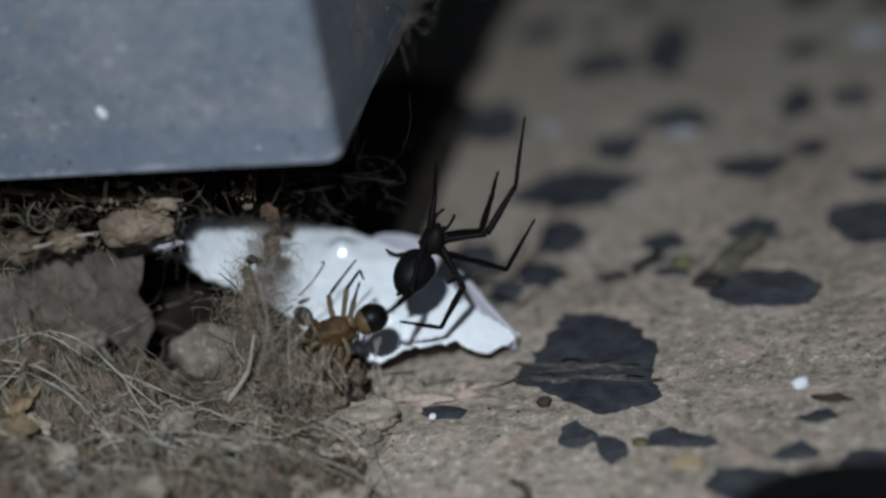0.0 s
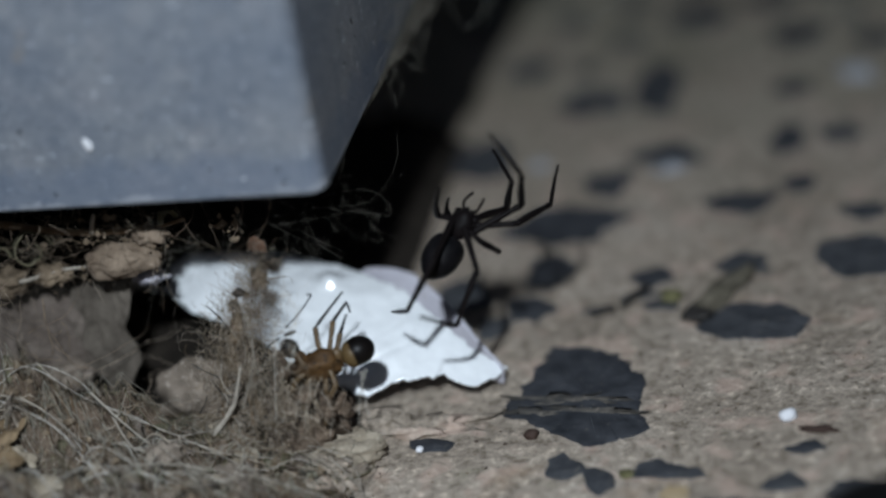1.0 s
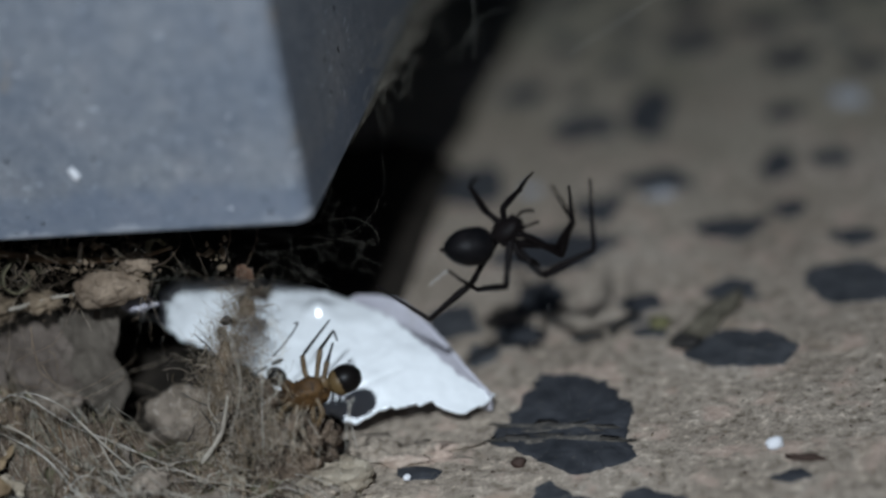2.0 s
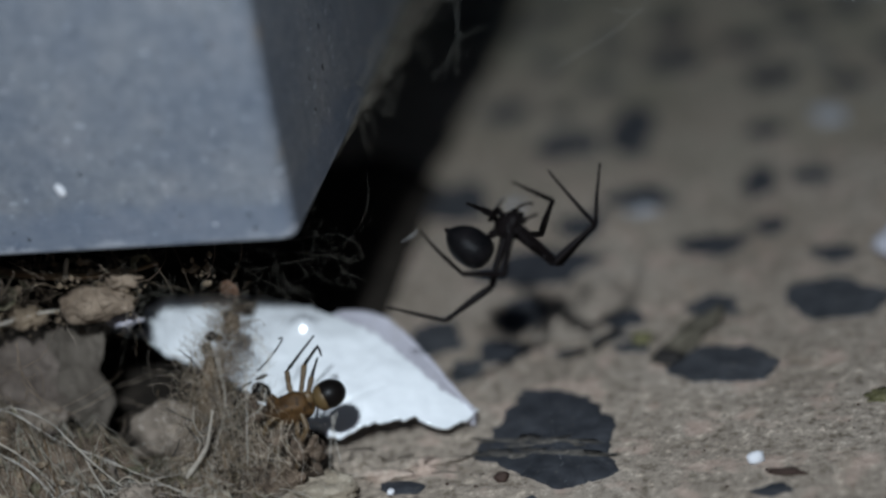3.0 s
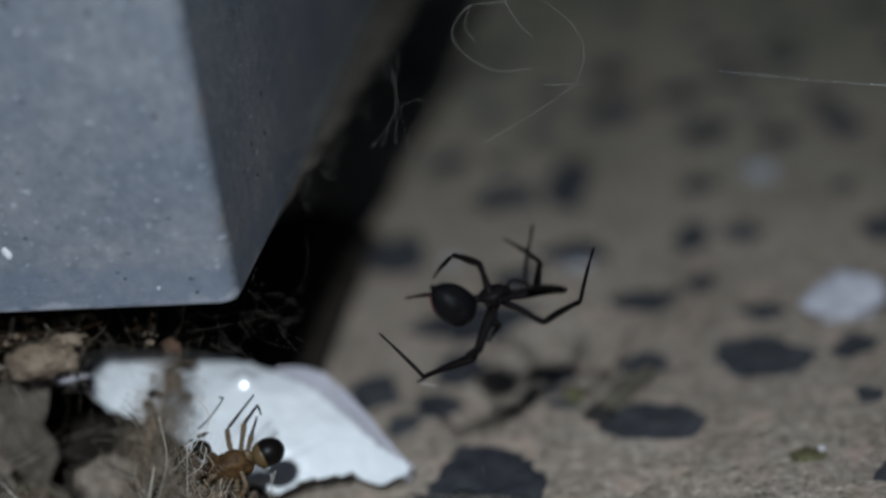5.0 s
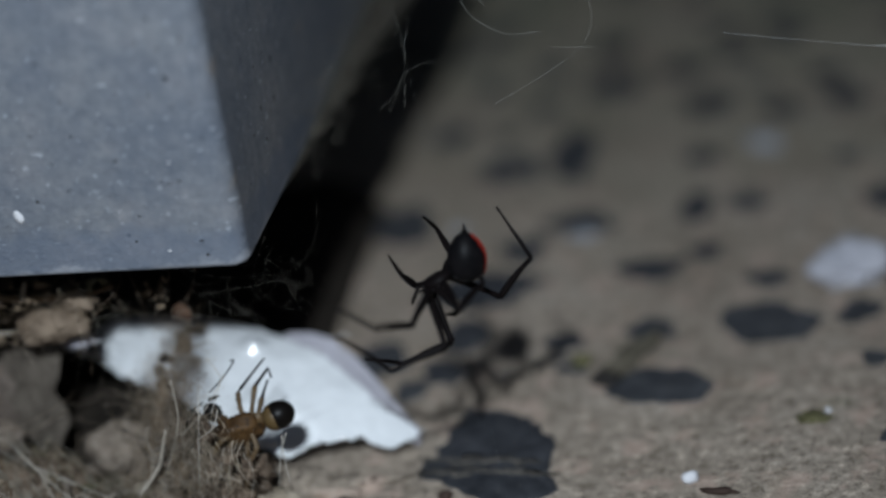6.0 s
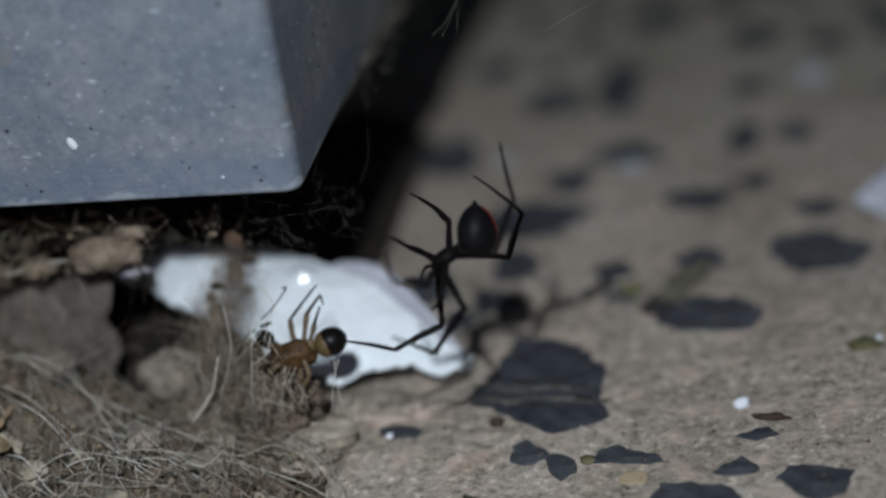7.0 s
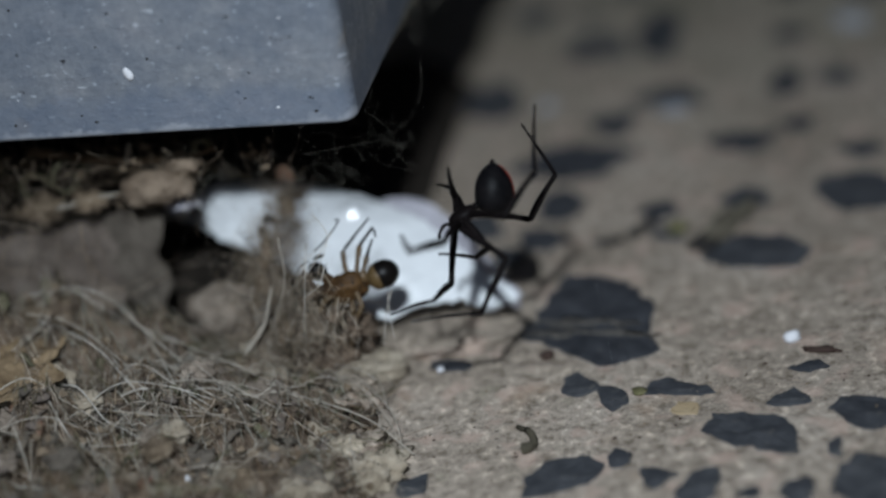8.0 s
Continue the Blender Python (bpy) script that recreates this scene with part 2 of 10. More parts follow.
BARK = two_scale("dark_bark", (0.03, 0.026, 0.018), (0.085, 0.072, 0.05), (0.02, 0.016, 0.012), 300, 0.9, 1.0, 0.2, 0.6, 4.0)
STONE_VEIN = two_scale("grey_brown_vein", (0.045, 0.042, 0.040), (0.105, 0.092, 0.078), (0.15, 0.13, 0.108), 330, 0.9, 0.7, 0.2, 0.6, 4.0)
PALE_BARK = two_scale("weathered_bark", (0.055, 0.048, 0.034), (0.135, 0.115, 0.085), (0.2, 0.17, 0.13), 260, 0.9, 1.0, 0.2, 0.6, 4.0)
HUSK = plain("brown_husk", (0.035, 0.018, 0.012), 0.8)
DARK_BIT = plain("dark_debris", (0.02, 0.017, 0.015), 0.7)
RED_BIT = plain("red_debris", (0.45, 0.03, 0.04), 0.6)
RED_DULL = plain("dull_red_debris", (0.13, 0.05, 0.045), 0.8)
MOSS = two_scale("green_moss", (0.07, 0.066, 0.03), (0.16, 0.145, 0.075), (0.22, 0.19, 0.13), 500, 0.95, 1.0, 0.1, 0.6, 4.0)
MATT_BLACK = plain("matt_black", (0.004, 0.004, 0.004), 0.95, 0.08)


# ---- building helpers ----
def part(name, bm, material, parent=None, label="", smooth=True):
    me = bpy.data.meshes.new(name)
    bm.normal_update()
    bm.to_mesh(me)
    bm.free()
    return mesh_object(name, me, material, parent, label, smooth)


def mesh_object(name, me, material, parent=None, label="", smooth=True):
    if smooth:
        me.polygons.foreach_set("use_smooth", [True] * len(me.polygons))
    if material and not me.materials:
        me.materials.append(material)
    ob = new(name, me)
    ob.parent = parent
    if label:
        ob["label"] = label
    return ob


def thing(name, x=0, y=0, z=0):
    e = new(name)
    e.empty_display_size = 0.002
    e.location = (x * MM, y * MM, z * MM)
    return e


def fbm(p, scale, octaves=3):
    return noise.fractal(Vector(p) * scale, 1.0, 2.0, octaves)


def smooth_path(points, steps):
    """A Catmull-Rom line through the points, in metres."""
    p = [Vector(q) for q in points]
    if len(p) < 3:
        return [p[0].lerp(p[-1], i / steps) for i in range(steps + 1)]
    p = [p[0] * 2 - p[1]] + p + [p[-1] * 2 - p[-2]]
    out = []
    for i in range(1, len(p) - 2):
        for k in range(steps):
            t = k / steps
            a, b, c, d = p[i - 1:i + 3]
            out.append(0.5 * (2 * b + (c - a) * t + (2 * a - 5 * b + 4 * c - d) * t * t + (3 * b - a - 3 * c + d) * t ** 3))
    return out + [p[-2]]


def tube_data(path, radii, sides, verts, faces):
    """Appends a tapered tube along the path to the lists."""
    base = len(verts)
    n = len(path)
    for i, p in enumerate(path):
        d = (path[min(i + 1, n - 1)] - path[max(i - 1, 0)])
        d = d.normalized() if d.length > 1e-9 else Vector((0, 0, 1))
        a = d.orthogonal().normalized()
        b = d.cross(a)
        r = radii[i] if isinstance(radii, list) else radii
        for k in range(sides):
            w = 2 * math.pi * k / sides
            verts.append(p + (a * math.cos(w) + b * math.sin(w)) * r)
    for i in range(n - 1):
        for k in range(sides):
            q = (k + 1) % sides
            faces.append((base + i * sides + k, base + i * sides + q, base + (i + 1) * sides + q, base + (i + 1) * sides + k))
    faces.append(tuple(base + k for k in reversed(range(sides))))
    faces.append(tuple(base + (n - 1) * sides + k for k in range(sides)))


def tubes(name, lines, material, parent=None, label="", sides=5):
    """One mesh of several tubes: lines of (path, radii)."""
    verts, faces = [], []
    for path, radii in lines:
        tube_data(path, radii, sides, verts, faces)
    me = bpy.data.meshes.new(name)
    me.from_pydata(verts, [], faces)
    me.update()
    return mesh_object(name, me, material, parent, label)


def mm(points):
    return [Vector(p) * MM for p in points]


def lump(size, seed, rough=0.25, freq=1.6, cuts=3):
    """A rough natural lump about the origin, size in mm, as a bmesh."""
    bm = bmesh.new()
    bmesh.ops.create_icosphere(bm, subdivisions=cuts, radius=1)
    off = Vector((seed * 7.3, seed * 3.1, seed * 1.7))
    for v in bm.verts:
        k = 1 + rough * fbm(v.co + off, freq, 4)
        v.co = Vector((v.co.x * size[0], v.co.y * size[1], v.co.z * size[2])) * k * MM
    return bm


def ellipsoid(size, segments=20, rings=14):
    bm = bmesh.new()
    bmesh.ops.create_uvsphere(bm, u_segments=segments, v_segments=rings, radius=1)
    for v in bm.verts:
        v.co = Vector((v.co.x * size[0], v.co.y * size[1], v.co.z * size[2])) * MM
    return bm


# ---- ground ----
def debris_height(x, y):
    """Height in mm of the litter heap at x, y in mm."""
    def s(a, b, v):
        t = min(1, max(0, (v - a) / (b - a)))
        return t * t * (3 - 2 * t)
    edge = 2.5 * fbm((x, y, 3), 0.12, 3)
    back = 16 - 0.30 * max(0, x + 50) + edge
    h = (3.8 + 4.4 * s(-8, -42, x)) * s(3 + edge, -12 + edge, x) * s(back, back - 9, y) * s(-60, -34, y)
    if h <= 0.01:
        return 0
    h += 3.4 * math.exp(-((x + 41) / 9) ** 2 - ((y + 2) / 7) ** 2)
    lumps = 1 + 0.75 * fbm((x, y, 0), 0.2, 3) + 0.34 * fbm((x, y, 9), 0.55, 3)
    return max(0, h * lumps)


def ground_height(x, y):
    return (0.35 * fbm((x, y, 20), 0.06, 3) + 0.16 * fbm((x, y, 5), 0.5, 3)) * MM


def make_ground():
    fine_x = [-75 + 1.1 * i for i in range(205)]
    fine_y = [-60 + 1.1 * i for i in range(265)]
    outer = [300, 450, 800, 2000, 6000]
    xs = [-v for v in reversed(outer)] + fine_x + outer
    ys = [-v for v in reversed(outer)] + fine_y + outer
    verts = []
    for y in ys:
        for x in xs:
            inner = fine_x[0] < x < fine_x[-1] and fine_y[0] < y < fine_y[-1]
            verts.append((x * MM, y * MM, ground_height(x, y) if inner else 0))
    w = len(xs)
    faces = [(j * w + i, j * w + i + 1, (j + 1) * w + i + 1, (j + 1) * w + i) for j in range(len(ys) - 1) for i in range(w - 1)]
    me = bpy.data.meshes.new("ground")
    me.from_pydata(verts, [], faces)
    me.update()
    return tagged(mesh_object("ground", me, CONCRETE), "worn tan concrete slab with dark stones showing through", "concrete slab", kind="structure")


ground = make_ground()


# ---- the grey block ----
def make_block():
    ob = thing("grey_block", -150, 150, 0)
    tagged(ob, "blue-grey cast block raised off the slab, dusty and speckled", "block")
    bm = bmesh.new()
    bmesh.ops.create_cube(bm, size=1)
    for v in bm.verts:
        v.co = Vector((v.co.x * 300, v.co.y * 300, v.co.z * 240)) * MM
    upright = [e for e in bm.edges if abs(e.verts[0].co.z - e.verts[1].co.z) > 0.1]
    bmesh.ops.bevel(bm, geom=upright, offset=2.1 * MM, segments=8, profile=0.5, affect="EDGES")
    rim = [e for e in bm.edges if all(abs(v.co.z + 0.12) < 1e-5 for v in e.verts)]
    bmesh.ops.bevel(bm, geom=rim, offset=0.7 * MM, segments=3, profile=0.5, affect="EDGES")
    body = part("body", bm, BLOCK, ob)
    body.location = (0, 0, (36.1 + 120) * MM)
    for sx in (-1, 1):
        for sy in (-1, 1):
            bm = bmesh.new()
            bmesh.ops.create_cone(bm, cap_ends=True, segments=20, radius1=16 * MM, radius2=19 * MM, depth=36.5 * MM)
            foot = part("foot", bm, MATT_BLACK, ob, "black rubber foot", smooth=False)
            foot.location = (sx * 85 * MM, sy * 85 * MM, 18.25 * MM)
    # grit stuck to the front face
    rng = random.Random(4)
    for i in range(70):
        x, z = rng.uniform(-58, -2), 36.5 + rng.random() ** 1.5 * 40 + 1
        r = rng.uniform(0.07, 0.2)
        me_bm = lump((r * rng.uniform(0.8, 1.6), r * 0.5, r), i, 0.3, 1.5, 1)
        grit = part("grit", me_bm, DARK_BIT if rng.random() < 0.72 else PALE_STONE, body)
        grit.location = (x * MM + 0.15, -0.15, z * MM - (36.5 + 120) * MM)
    bm = lump((0.55, 0.25, 0.9), 3, 0.2, 1.2, 2)
    fleck = part("paint_fleck", bm, PALE_STONE, body, "small white paint fleck")
    fleck.location = (0.15 - 0.0262, -0.1501, 0.0445 - 0.1565)
    fleck.rotation_euler = (0, radians(-25), 0)
    return ob


make_block()


# ---- the white flake ----
def interp(table, u):
    for (a, p), (b, q) in zip(table, table[1:]):
        if u <= b:
            return p + (q - p) * max(0, (u - a)) / (b - a)
    return table[-1][1]


def make_flake():
    ob = thing("white_flake", 0, 0, 0)
    tagged(ob, "curled white paint flake with a torn lower edge", "paint flake")
    origin = Vector((-33.5, 21.5, 14.3))
    u_dir, v_dir = Vector((0.974, -0.101, -0.203)), Vector((-0.18, -0.889, -0.421))
    n_dir = Vector((0.138, -0.447, 0.884))
    upper = [(-0.7, -0.7), (2.3, -3.3), (4.6, -6.3), (10.3, -7.8), (17.7, -9.2), (22.4, -9.2), (27.6, -8.5), (33.6, -6.6), (38.9, -3.4), (43.7, -0.8), (46.6, 0.3), (49, 0.4)]
    lower = [(-0.7, -0.6), (4.3, 0.2), (7.4, 2.2), (13.2, 3.4), (19.2, 5.0), (26.5, 8.4), (33.4, 8.7), (36.5, 6.3), (41, 4.3), (45.6, 4.5), (47.6, 2.4), (49, 0.1)]
    cols, rows = 220, 72

    def at(u, k, off):
        a, b = interp(upper, u), interp(lower, u)
        jag = 0.35 * fbm((u, 0, 1), 0.9, 3)
        a, b = a + jag, b + 0.5 * fbm((u, 5, 1), 0.8, 3)
        v = a + (b - a) * k
        bulge = 2.4 * (1 - ((v + 0.5) / 10) ** 2) * math.sin(math.pi * min(1, max(0, (u + 1) / 50))) ** 0.7 - 1.2
        bulge += 0.25 * fbm((u, v, 2), 0.25, 3)
        bulge += 1.32 * math.exp(-((u - 24.3) ** 2 + (v + 5.45) ** 2) / 2.4)
        # two faint creases that run down to the torn edge
        for u0, v0, u1, v1, deep in ((34.8, -1.6, 32.0, 1.4, 0.10), (37.0, 0.8, 32.0, 4.8, 0.12), (22.0, -1.0, 18.0, 1.8, 0.08)):
            k2 = min(1, max(0, ((u - u0) * (u1 - u0) + (v - v0) * (v1 - v0)) / ((u1 - u0) ** 2 + (v1 - v0) ** 2)))
            gap = (u - u0 - k2 * (u1 - u0)) ** 2 + (v - v0 - k2 * (v1 - v0)) ** 2
            bulge -= deep * math.exp(-gap / 0.12)
        if u > 40:
            bulge -= 0.03 * (u - 40) ** 1.5
        return (origin + (u_dir * u + v_dir * v) * 0.986 + n_dir * (bulge + off)) * MM

    bm = bmesh.new()
    layers = []
    for off in (0, -0.35):
        layers.append([[bm.verts.new(at(-0.6 + 49.5 * i / cols, j / rows, off)) for j in range(rows + 1)] for i in range(cols + 1)])
    top, low = layers
    for i in range(cols):
        for j in range(rows):
            bm.faces.new((top[i][j], top[i][j + 1], top[i + 1][j + 1], top[i + 1][j]))
            bm.faces.new((low[i][j], low[i + 1][j], low[i + 1][j + 1], low[i][j + 1]))
    for i in range(cols):
        for j in (0, rows):
            bm.faces.new((top[i][j], top[i + 1][j], low[i + 1][j], low[i][j]))
    bmesh.ops.recalc_face_normals(bm, faces=bm.faces)
    part("sheet", bm, FLAKE, ob)
    # the upper rim curls over behind the sheet
    bm = bmesh.new()
    strip = []
    for i in range(41):
        u = 26.9 + 21.1 * i / 40
        a = interp(upper, u)
        width = (5.2 - 0.05 * i) * math.sin(math.pi * min(1, (i + 1.5) / 42)) ** 0.6 + 0.25 * fbm((u, 0, 4), 0.5)
        line = []
        for off in (0, -0.3):
            for j in range(7):
                w = j / 6
                p = origin + u_dir * u + v_dir * (a + 1.2 - width * w) + n_dir * (-3.6 + 3.1 * w ** 1.5 + off)
                line.append(bm.verts.new(p * MM))
        strip.append(line)
    for p, q in zip(strip, strip[1:]):
        for j in range(6):
            bm.faces.new((p[j], p[j + 1], q[j + 1], q[j]))
            bm.faces.new((p[7 + j], q[7 + j], q[8 + j], p[8 + j]))
        bm.faces.new((p[0], q[0], q[7], p[7]))
        bm.faces.new((p[6], p[13], q[13], q[6]))
    bmesh.ops.recalc_face_normals(bm, faces=bm.faces)
    part("curled_rim", bm, FLAKE_BACK_SHADED, ob, "thin curled-back rim")
    # dirt smears stuck on it
    for k, (u, v, a, b) in enumerate(((2.6, -1.5, 1.3, 2.0), (15.5, -6.0, 1.9, 1.1))):
        bm = lump((a, b, 0.35), 30 + k, 0.5, 1.4, 3)
        smear = part("dirt_smear", bm, DARK_BIT if k != 1 else LEAF, ob, "dark dirt smear")
        smear.matrix_local = Matrix.Translation((origin + u_dir * u + v_dir * v + n_dir * 0.9) * MM) @ n_dir.to_track_quat("Z", "Y").to_matrix().to_4x4()
    return ob


make_flake()


# ---- the litter heap ----
def make_heap():
    xs = [-78 + 0.8 * i for i in range(112)]
    ys = [-62 + 0.8 * i for i in range(104)]
    verts = [(x * MM, y * MM, (debris_height(x, y) - 0.5) * MM) for y in ys for x in xs]
    w = len(xs)
    faces = []
    for j in range(len(ys) - 1):
        for i in range(w - 1):
            quad = (j * w + i, j * w + i + 1, (j + 1) * w + i + 1, (j + 1) * w + i)
            if max(verts[q][2] for q in quad) > -0.4 * MM:
                faces.append(quad)
    me = bpy.data.meshes.new("dust_heap")
    me.from_pydata(verts, [], faces)
    me.update()
    return tagged(mesh_object("dust_heap", me, DUST), "lumpy heap of matted grey-brown dust and soil", "dust heap", kind="stuff")


make_heap()


def make_dark_sheet():
    """Near-black sheet filling the gap between the heap and the underside of the block."""
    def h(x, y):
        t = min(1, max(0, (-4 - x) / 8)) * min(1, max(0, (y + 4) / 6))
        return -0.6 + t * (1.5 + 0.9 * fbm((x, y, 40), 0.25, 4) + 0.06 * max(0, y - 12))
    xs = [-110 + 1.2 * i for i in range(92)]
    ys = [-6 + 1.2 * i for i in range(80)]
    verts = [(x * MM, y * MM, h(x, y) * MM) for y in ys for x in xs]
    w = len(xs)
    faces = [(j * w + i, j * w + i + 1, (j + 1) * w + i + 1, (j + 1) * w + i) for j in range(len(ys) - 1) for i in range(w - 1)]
    me = bpy.data.meshes.new("dark_sheet")
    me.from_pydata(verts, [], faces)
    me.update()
    return tagged(mesh_object("dark_sheet", me, GAP_DARK), "dark uneven sheet under the block", "soil", kind="stuff")


make_dark_sheet()


def make_hair(name, count, seed, spread, radii, lifts, material, label, bend):
    rng = random.Random(seed)
    verts, faces = [], []
    made = 0
    while made < count:
        x, y = rng.uniform(-74, 4), rng.uniform(-50, 12)
        z0 = debris_height(x, y)
        if z0 < 0.6 or fbm((x, y, seed), 0.15, 2) < rng.uniform(-0.9, 0.25):
            continue
        made += 1
        length = rng.uniform(*spread)
        ang = rng.gauss(-0.35, 0.75) + (math.pi if rng.random() < 0.5 else 0)
        curl = rng.gauss(0, bend)
        lift = rng.uniform(*lifts)
        n = max(6, int(length / 0.9))
        path = []
        for k in range(n + 1):
            t = k / n
            z = max(0.75 * z0, debris_height(x, y)) + lift * math.sin(math.pi * t) + 0.12
            path.append(Vector((x, y, z)) * MM)
            x += math.cos(ang) * length / n
            y += math.sin(ang) * length / n
            ang += curl + rng.gauss(0, 0.16)
        tube_data(path, rng.choice(radii) * MM, 3, verts, faces)
    me = bpy.data.meshes.new(name)
    me.from_pydata(verts, [], faces)
    me.update()
    return tagged(mesh_object(name, me, material), label, "fibres", kind="stuff")


make_hair("fine_fuzz", 5600, 11, (2, 8), (0.012, 0.018, 0.026), (0.1, 1.8), FUZZ, "fine grey-brown fuzz matted into the dust heap", 0.36)
make_hair("hair_tangle", 430, 12, (8, 26), (0.022, 0.034, 0.05, 0.07), (0.3, 2.6), HAIR, "tangle of long grey-brown fibres over the dust heap", 0.13)
make_hair("curly_fibres", 110, 15, (5, 18), (0.025, 0.035, 0.05, 0.07), (0.6, 3.6), PALE_FIBRE, "curly pale fibres lying over the dust heap", 0.20)
make_hair("moss_fibres", 260, 16, (3, 9), (0.03, 0.05, 0.07), (0.2, 1.6), MOSS, "olive mossy fibres in the dust heap", 0.3)
make_hair("matted_web", 1400, 17, (1.5, 6), (0.012, 0.018, 0.03), (0.4, 2.6), WEB_FIBRE, "grey-green dusty web matted over the heap", 0.5)
make_hair("rootlet_tangle", 120, 13, (5, 14), (0.04, 0.06, 0.09), (0.2, 2.0), TWIG, "tangle of brown rootlets in the dust heap", 0.10)


def make_leaf_litter(name, count, seed, sizes, material, label):
    """Small torn, cupped scraps of dead leaf lying over the heap."""
    rng = random.Random(seed)
    verts, faces = [], []
    made = 0
    while made < count:
        x, y = rng.uniform(-66, 2), rng.uniform(-40, 8)
        h = debris_height(x, y)
        if h < 0.8:
            continue
        made += 1
        long, wide = rng.uniform(*sizes), rng.uniform(0.3, 0.7)
        turn = Euler((rng.gauss(0, 0.5), rng.gauss(0, 0.5), rng.uniform(0, 6.3))).to_matrix()
        cup, base = rng.uniform(-0.3, 0.5), len(verts)
        for off in (0.0, -0.05):
            for i in range(6):
                edge = math.sin(math.pi * (i + 0.5) / 6) ** 0.5 * rng.uniform(0.6, 1.15)
                for j in range(4):
                    v = (j / 1.5 - 1) * edge
                    at = Vector(((i / 2.5 - 1) * long, v * long * wide, cup * long * v * v + 0.12 * long * math.sin(i * 1.3 + seed) + off))
                    verts.append((Vector((x, y, h + 0.25)) + turn @ at) * MM)
        for q in (0, 24):
            for i in range(5):
                for j in range(3):
                    k = base + q + i * 4 + j
                    faces.append((k, k + 4, k + 5, k + 1))
        rim = [i * 4 for i in range(6)] + [21, 22] + [i * 4 + 3 for i in range(5, -1, -1)] + [2, 1]
        for a, b in zip(rim, rim[1:] + rim[:1]):
            faces.append((base + a, base + b, base + 24 + b, base + 24 + a))
    me = bpy.data.meshes.new(name)
    me.from_pydata(verts, [], faces)
    me.update()
    return tagged(mesh_object(name, me, material), label, "leaf litter", kind="stuff")


make_leaf_litter("leaf_litter", 120, 61, (0.7, 2.2), LEAF, "dark crumbled leaf scraps over the dust heap")
make_leaf_litter("leaf_litter", 150, 62, (0.6, 1.9), PINK_LEAF, "pinkish crumbled leaf scraps over the dust heap")
make_leaf_litter("leaf_litter", 110, 63, (0.6, 1.8), OLIVE_LEAF, "olive crumbled leaf scraps over the dust heap")
make_leaf_litter("leaf_litter", 60, 64, (0.4, 1.1), RUST_LEAF, "rusty crumbled leaf scraps over the dust heap")


def make_crumbs():
    rng = random.Random(5)
    verts, faces = [], []
    for i in range(1900):
        on_heap = i < 1500
        if on_heap:
            x, y = rng.uniform(-70, 4), rng.uniform(-40, 16)
            h = debris_height(x, y)
            if h < 0.3:
                continue
            r = 0.12 + 0.75 * rng.random() ** 2.5
        else:
            x, y = rng.uniform(-6, 75), rng.uniform(-35, 60)
            h = ground_height(x, y) / MM
            r = rng.uniform(0.06, 0.22)
        base = len(verts)
        c = Vector((x, y, h + r * 0.4))
        for d in ((1, 0, 0), (0, 1, 0), (-1, 0, 0), (0, -1, 0), (0.1, 0, 1), (0, 0, -1)):
            verts.append((c + Vector(d) * r * rng.uniform(0.6, 1.3)) * MM)
        for a, b in ((0, 1), (1, 2), (2, 3), (3, 0)):
            faces += [(base + a, base + b, base + 4), (base + b, base + a, base + 5)]
    me = bpy.data.meshes.new("crumbs")
    me.from_pydata(verts, [], faces)
    me.update()
    return tagged(mesh_object("crumbs", me, CLOD, smooth=False), "scattered brown soil crumbs and grit", "crumbs", kind="stuff")


make_crumbs()


def place_lump(name, at, size, material, seed, label, category, rough=0.55, freq=2.0, turn=0, cuts=4, group=""):
    ob = part(name, lump(size, seed, rough, freq, cuts), material)
    ob.location, ob.rotation_euler = Vector(at) * MM, (0, 0, radians(turn))
    return tagged(ob, label, category, group)


place_lump("soil_clod", (-30.4, 10.0, 24.2), (4.5, 2.2, 2.1), EDGE_CLOD, 1, "warm tan soil clod under the block edge", "soil clod", 0.34, 1.5, group="soil clods")
place_lump("soil_clod", (-26.2, 11.0, 26.8), (1.9, 1.3, 1.3), EDGE_CLOD, 2, "small brown soil clod under the block edge", "soil clod", group="soil clods")
place_lump("soil_clod", (-39.6, 11.0, 22.2), (2.4, 1.6, 1.3), CLOD, 3, "dark brown soil clod", "soil clod", group="soil clods")
place_lump("soil_clod", (-46.2, 11.0, 21.4), (2.8, 2.0, 1.6), CLOD, 4, "dark brown soil clod", "soil clod", group="soil clods")
tagged(place_lump("dark_bank", (-46, 37, 4), (22, 8, 9), GAP_DARK, 5, "", "", 0.5, 1.8, cuts=5), "dark lumpy bank beneath the block", "soil", kind="stuff")
place_lump("pale_pebble", (-23.4, 9.4, 5.8), (4.8, 2.6, 4.4), TAN_CLOD, 7, "rough tan stone standing beside the heap", "pebble", 0.34, 1.1)
place_lump("tan_lump", (-6.5, -3.5, 0.8), (4.5, 3.4, 2.0), CONCRETE, 8, "rough tan lump of mortar", "mortar lump", 0.75, 2.6)
place_lump("tan_lump", (0.5, 8.5, -0.5), (9.0, 3.0, 1.8), CONCRETE, 9, "low ridge of rough tan mortar", "mortar lump", 0.75, 2.6)
place_lump("tan_lump", (-31.5, -20, 3.0), (3.6, 2.8, 2.8), CONCRETE, 12, "rough pale lump of mortar sunk in the dust heap", "mortar lump", 0.45, 1.6, 10)
place_lump("tan_lump", (-3.0, -15.5, 0.6), (3.6, 3.0, 1.5), CONCRETE, 13, "rough pale lump of mortar beside the dust heap", "mortar lump", 0.7, 2.4, 40)
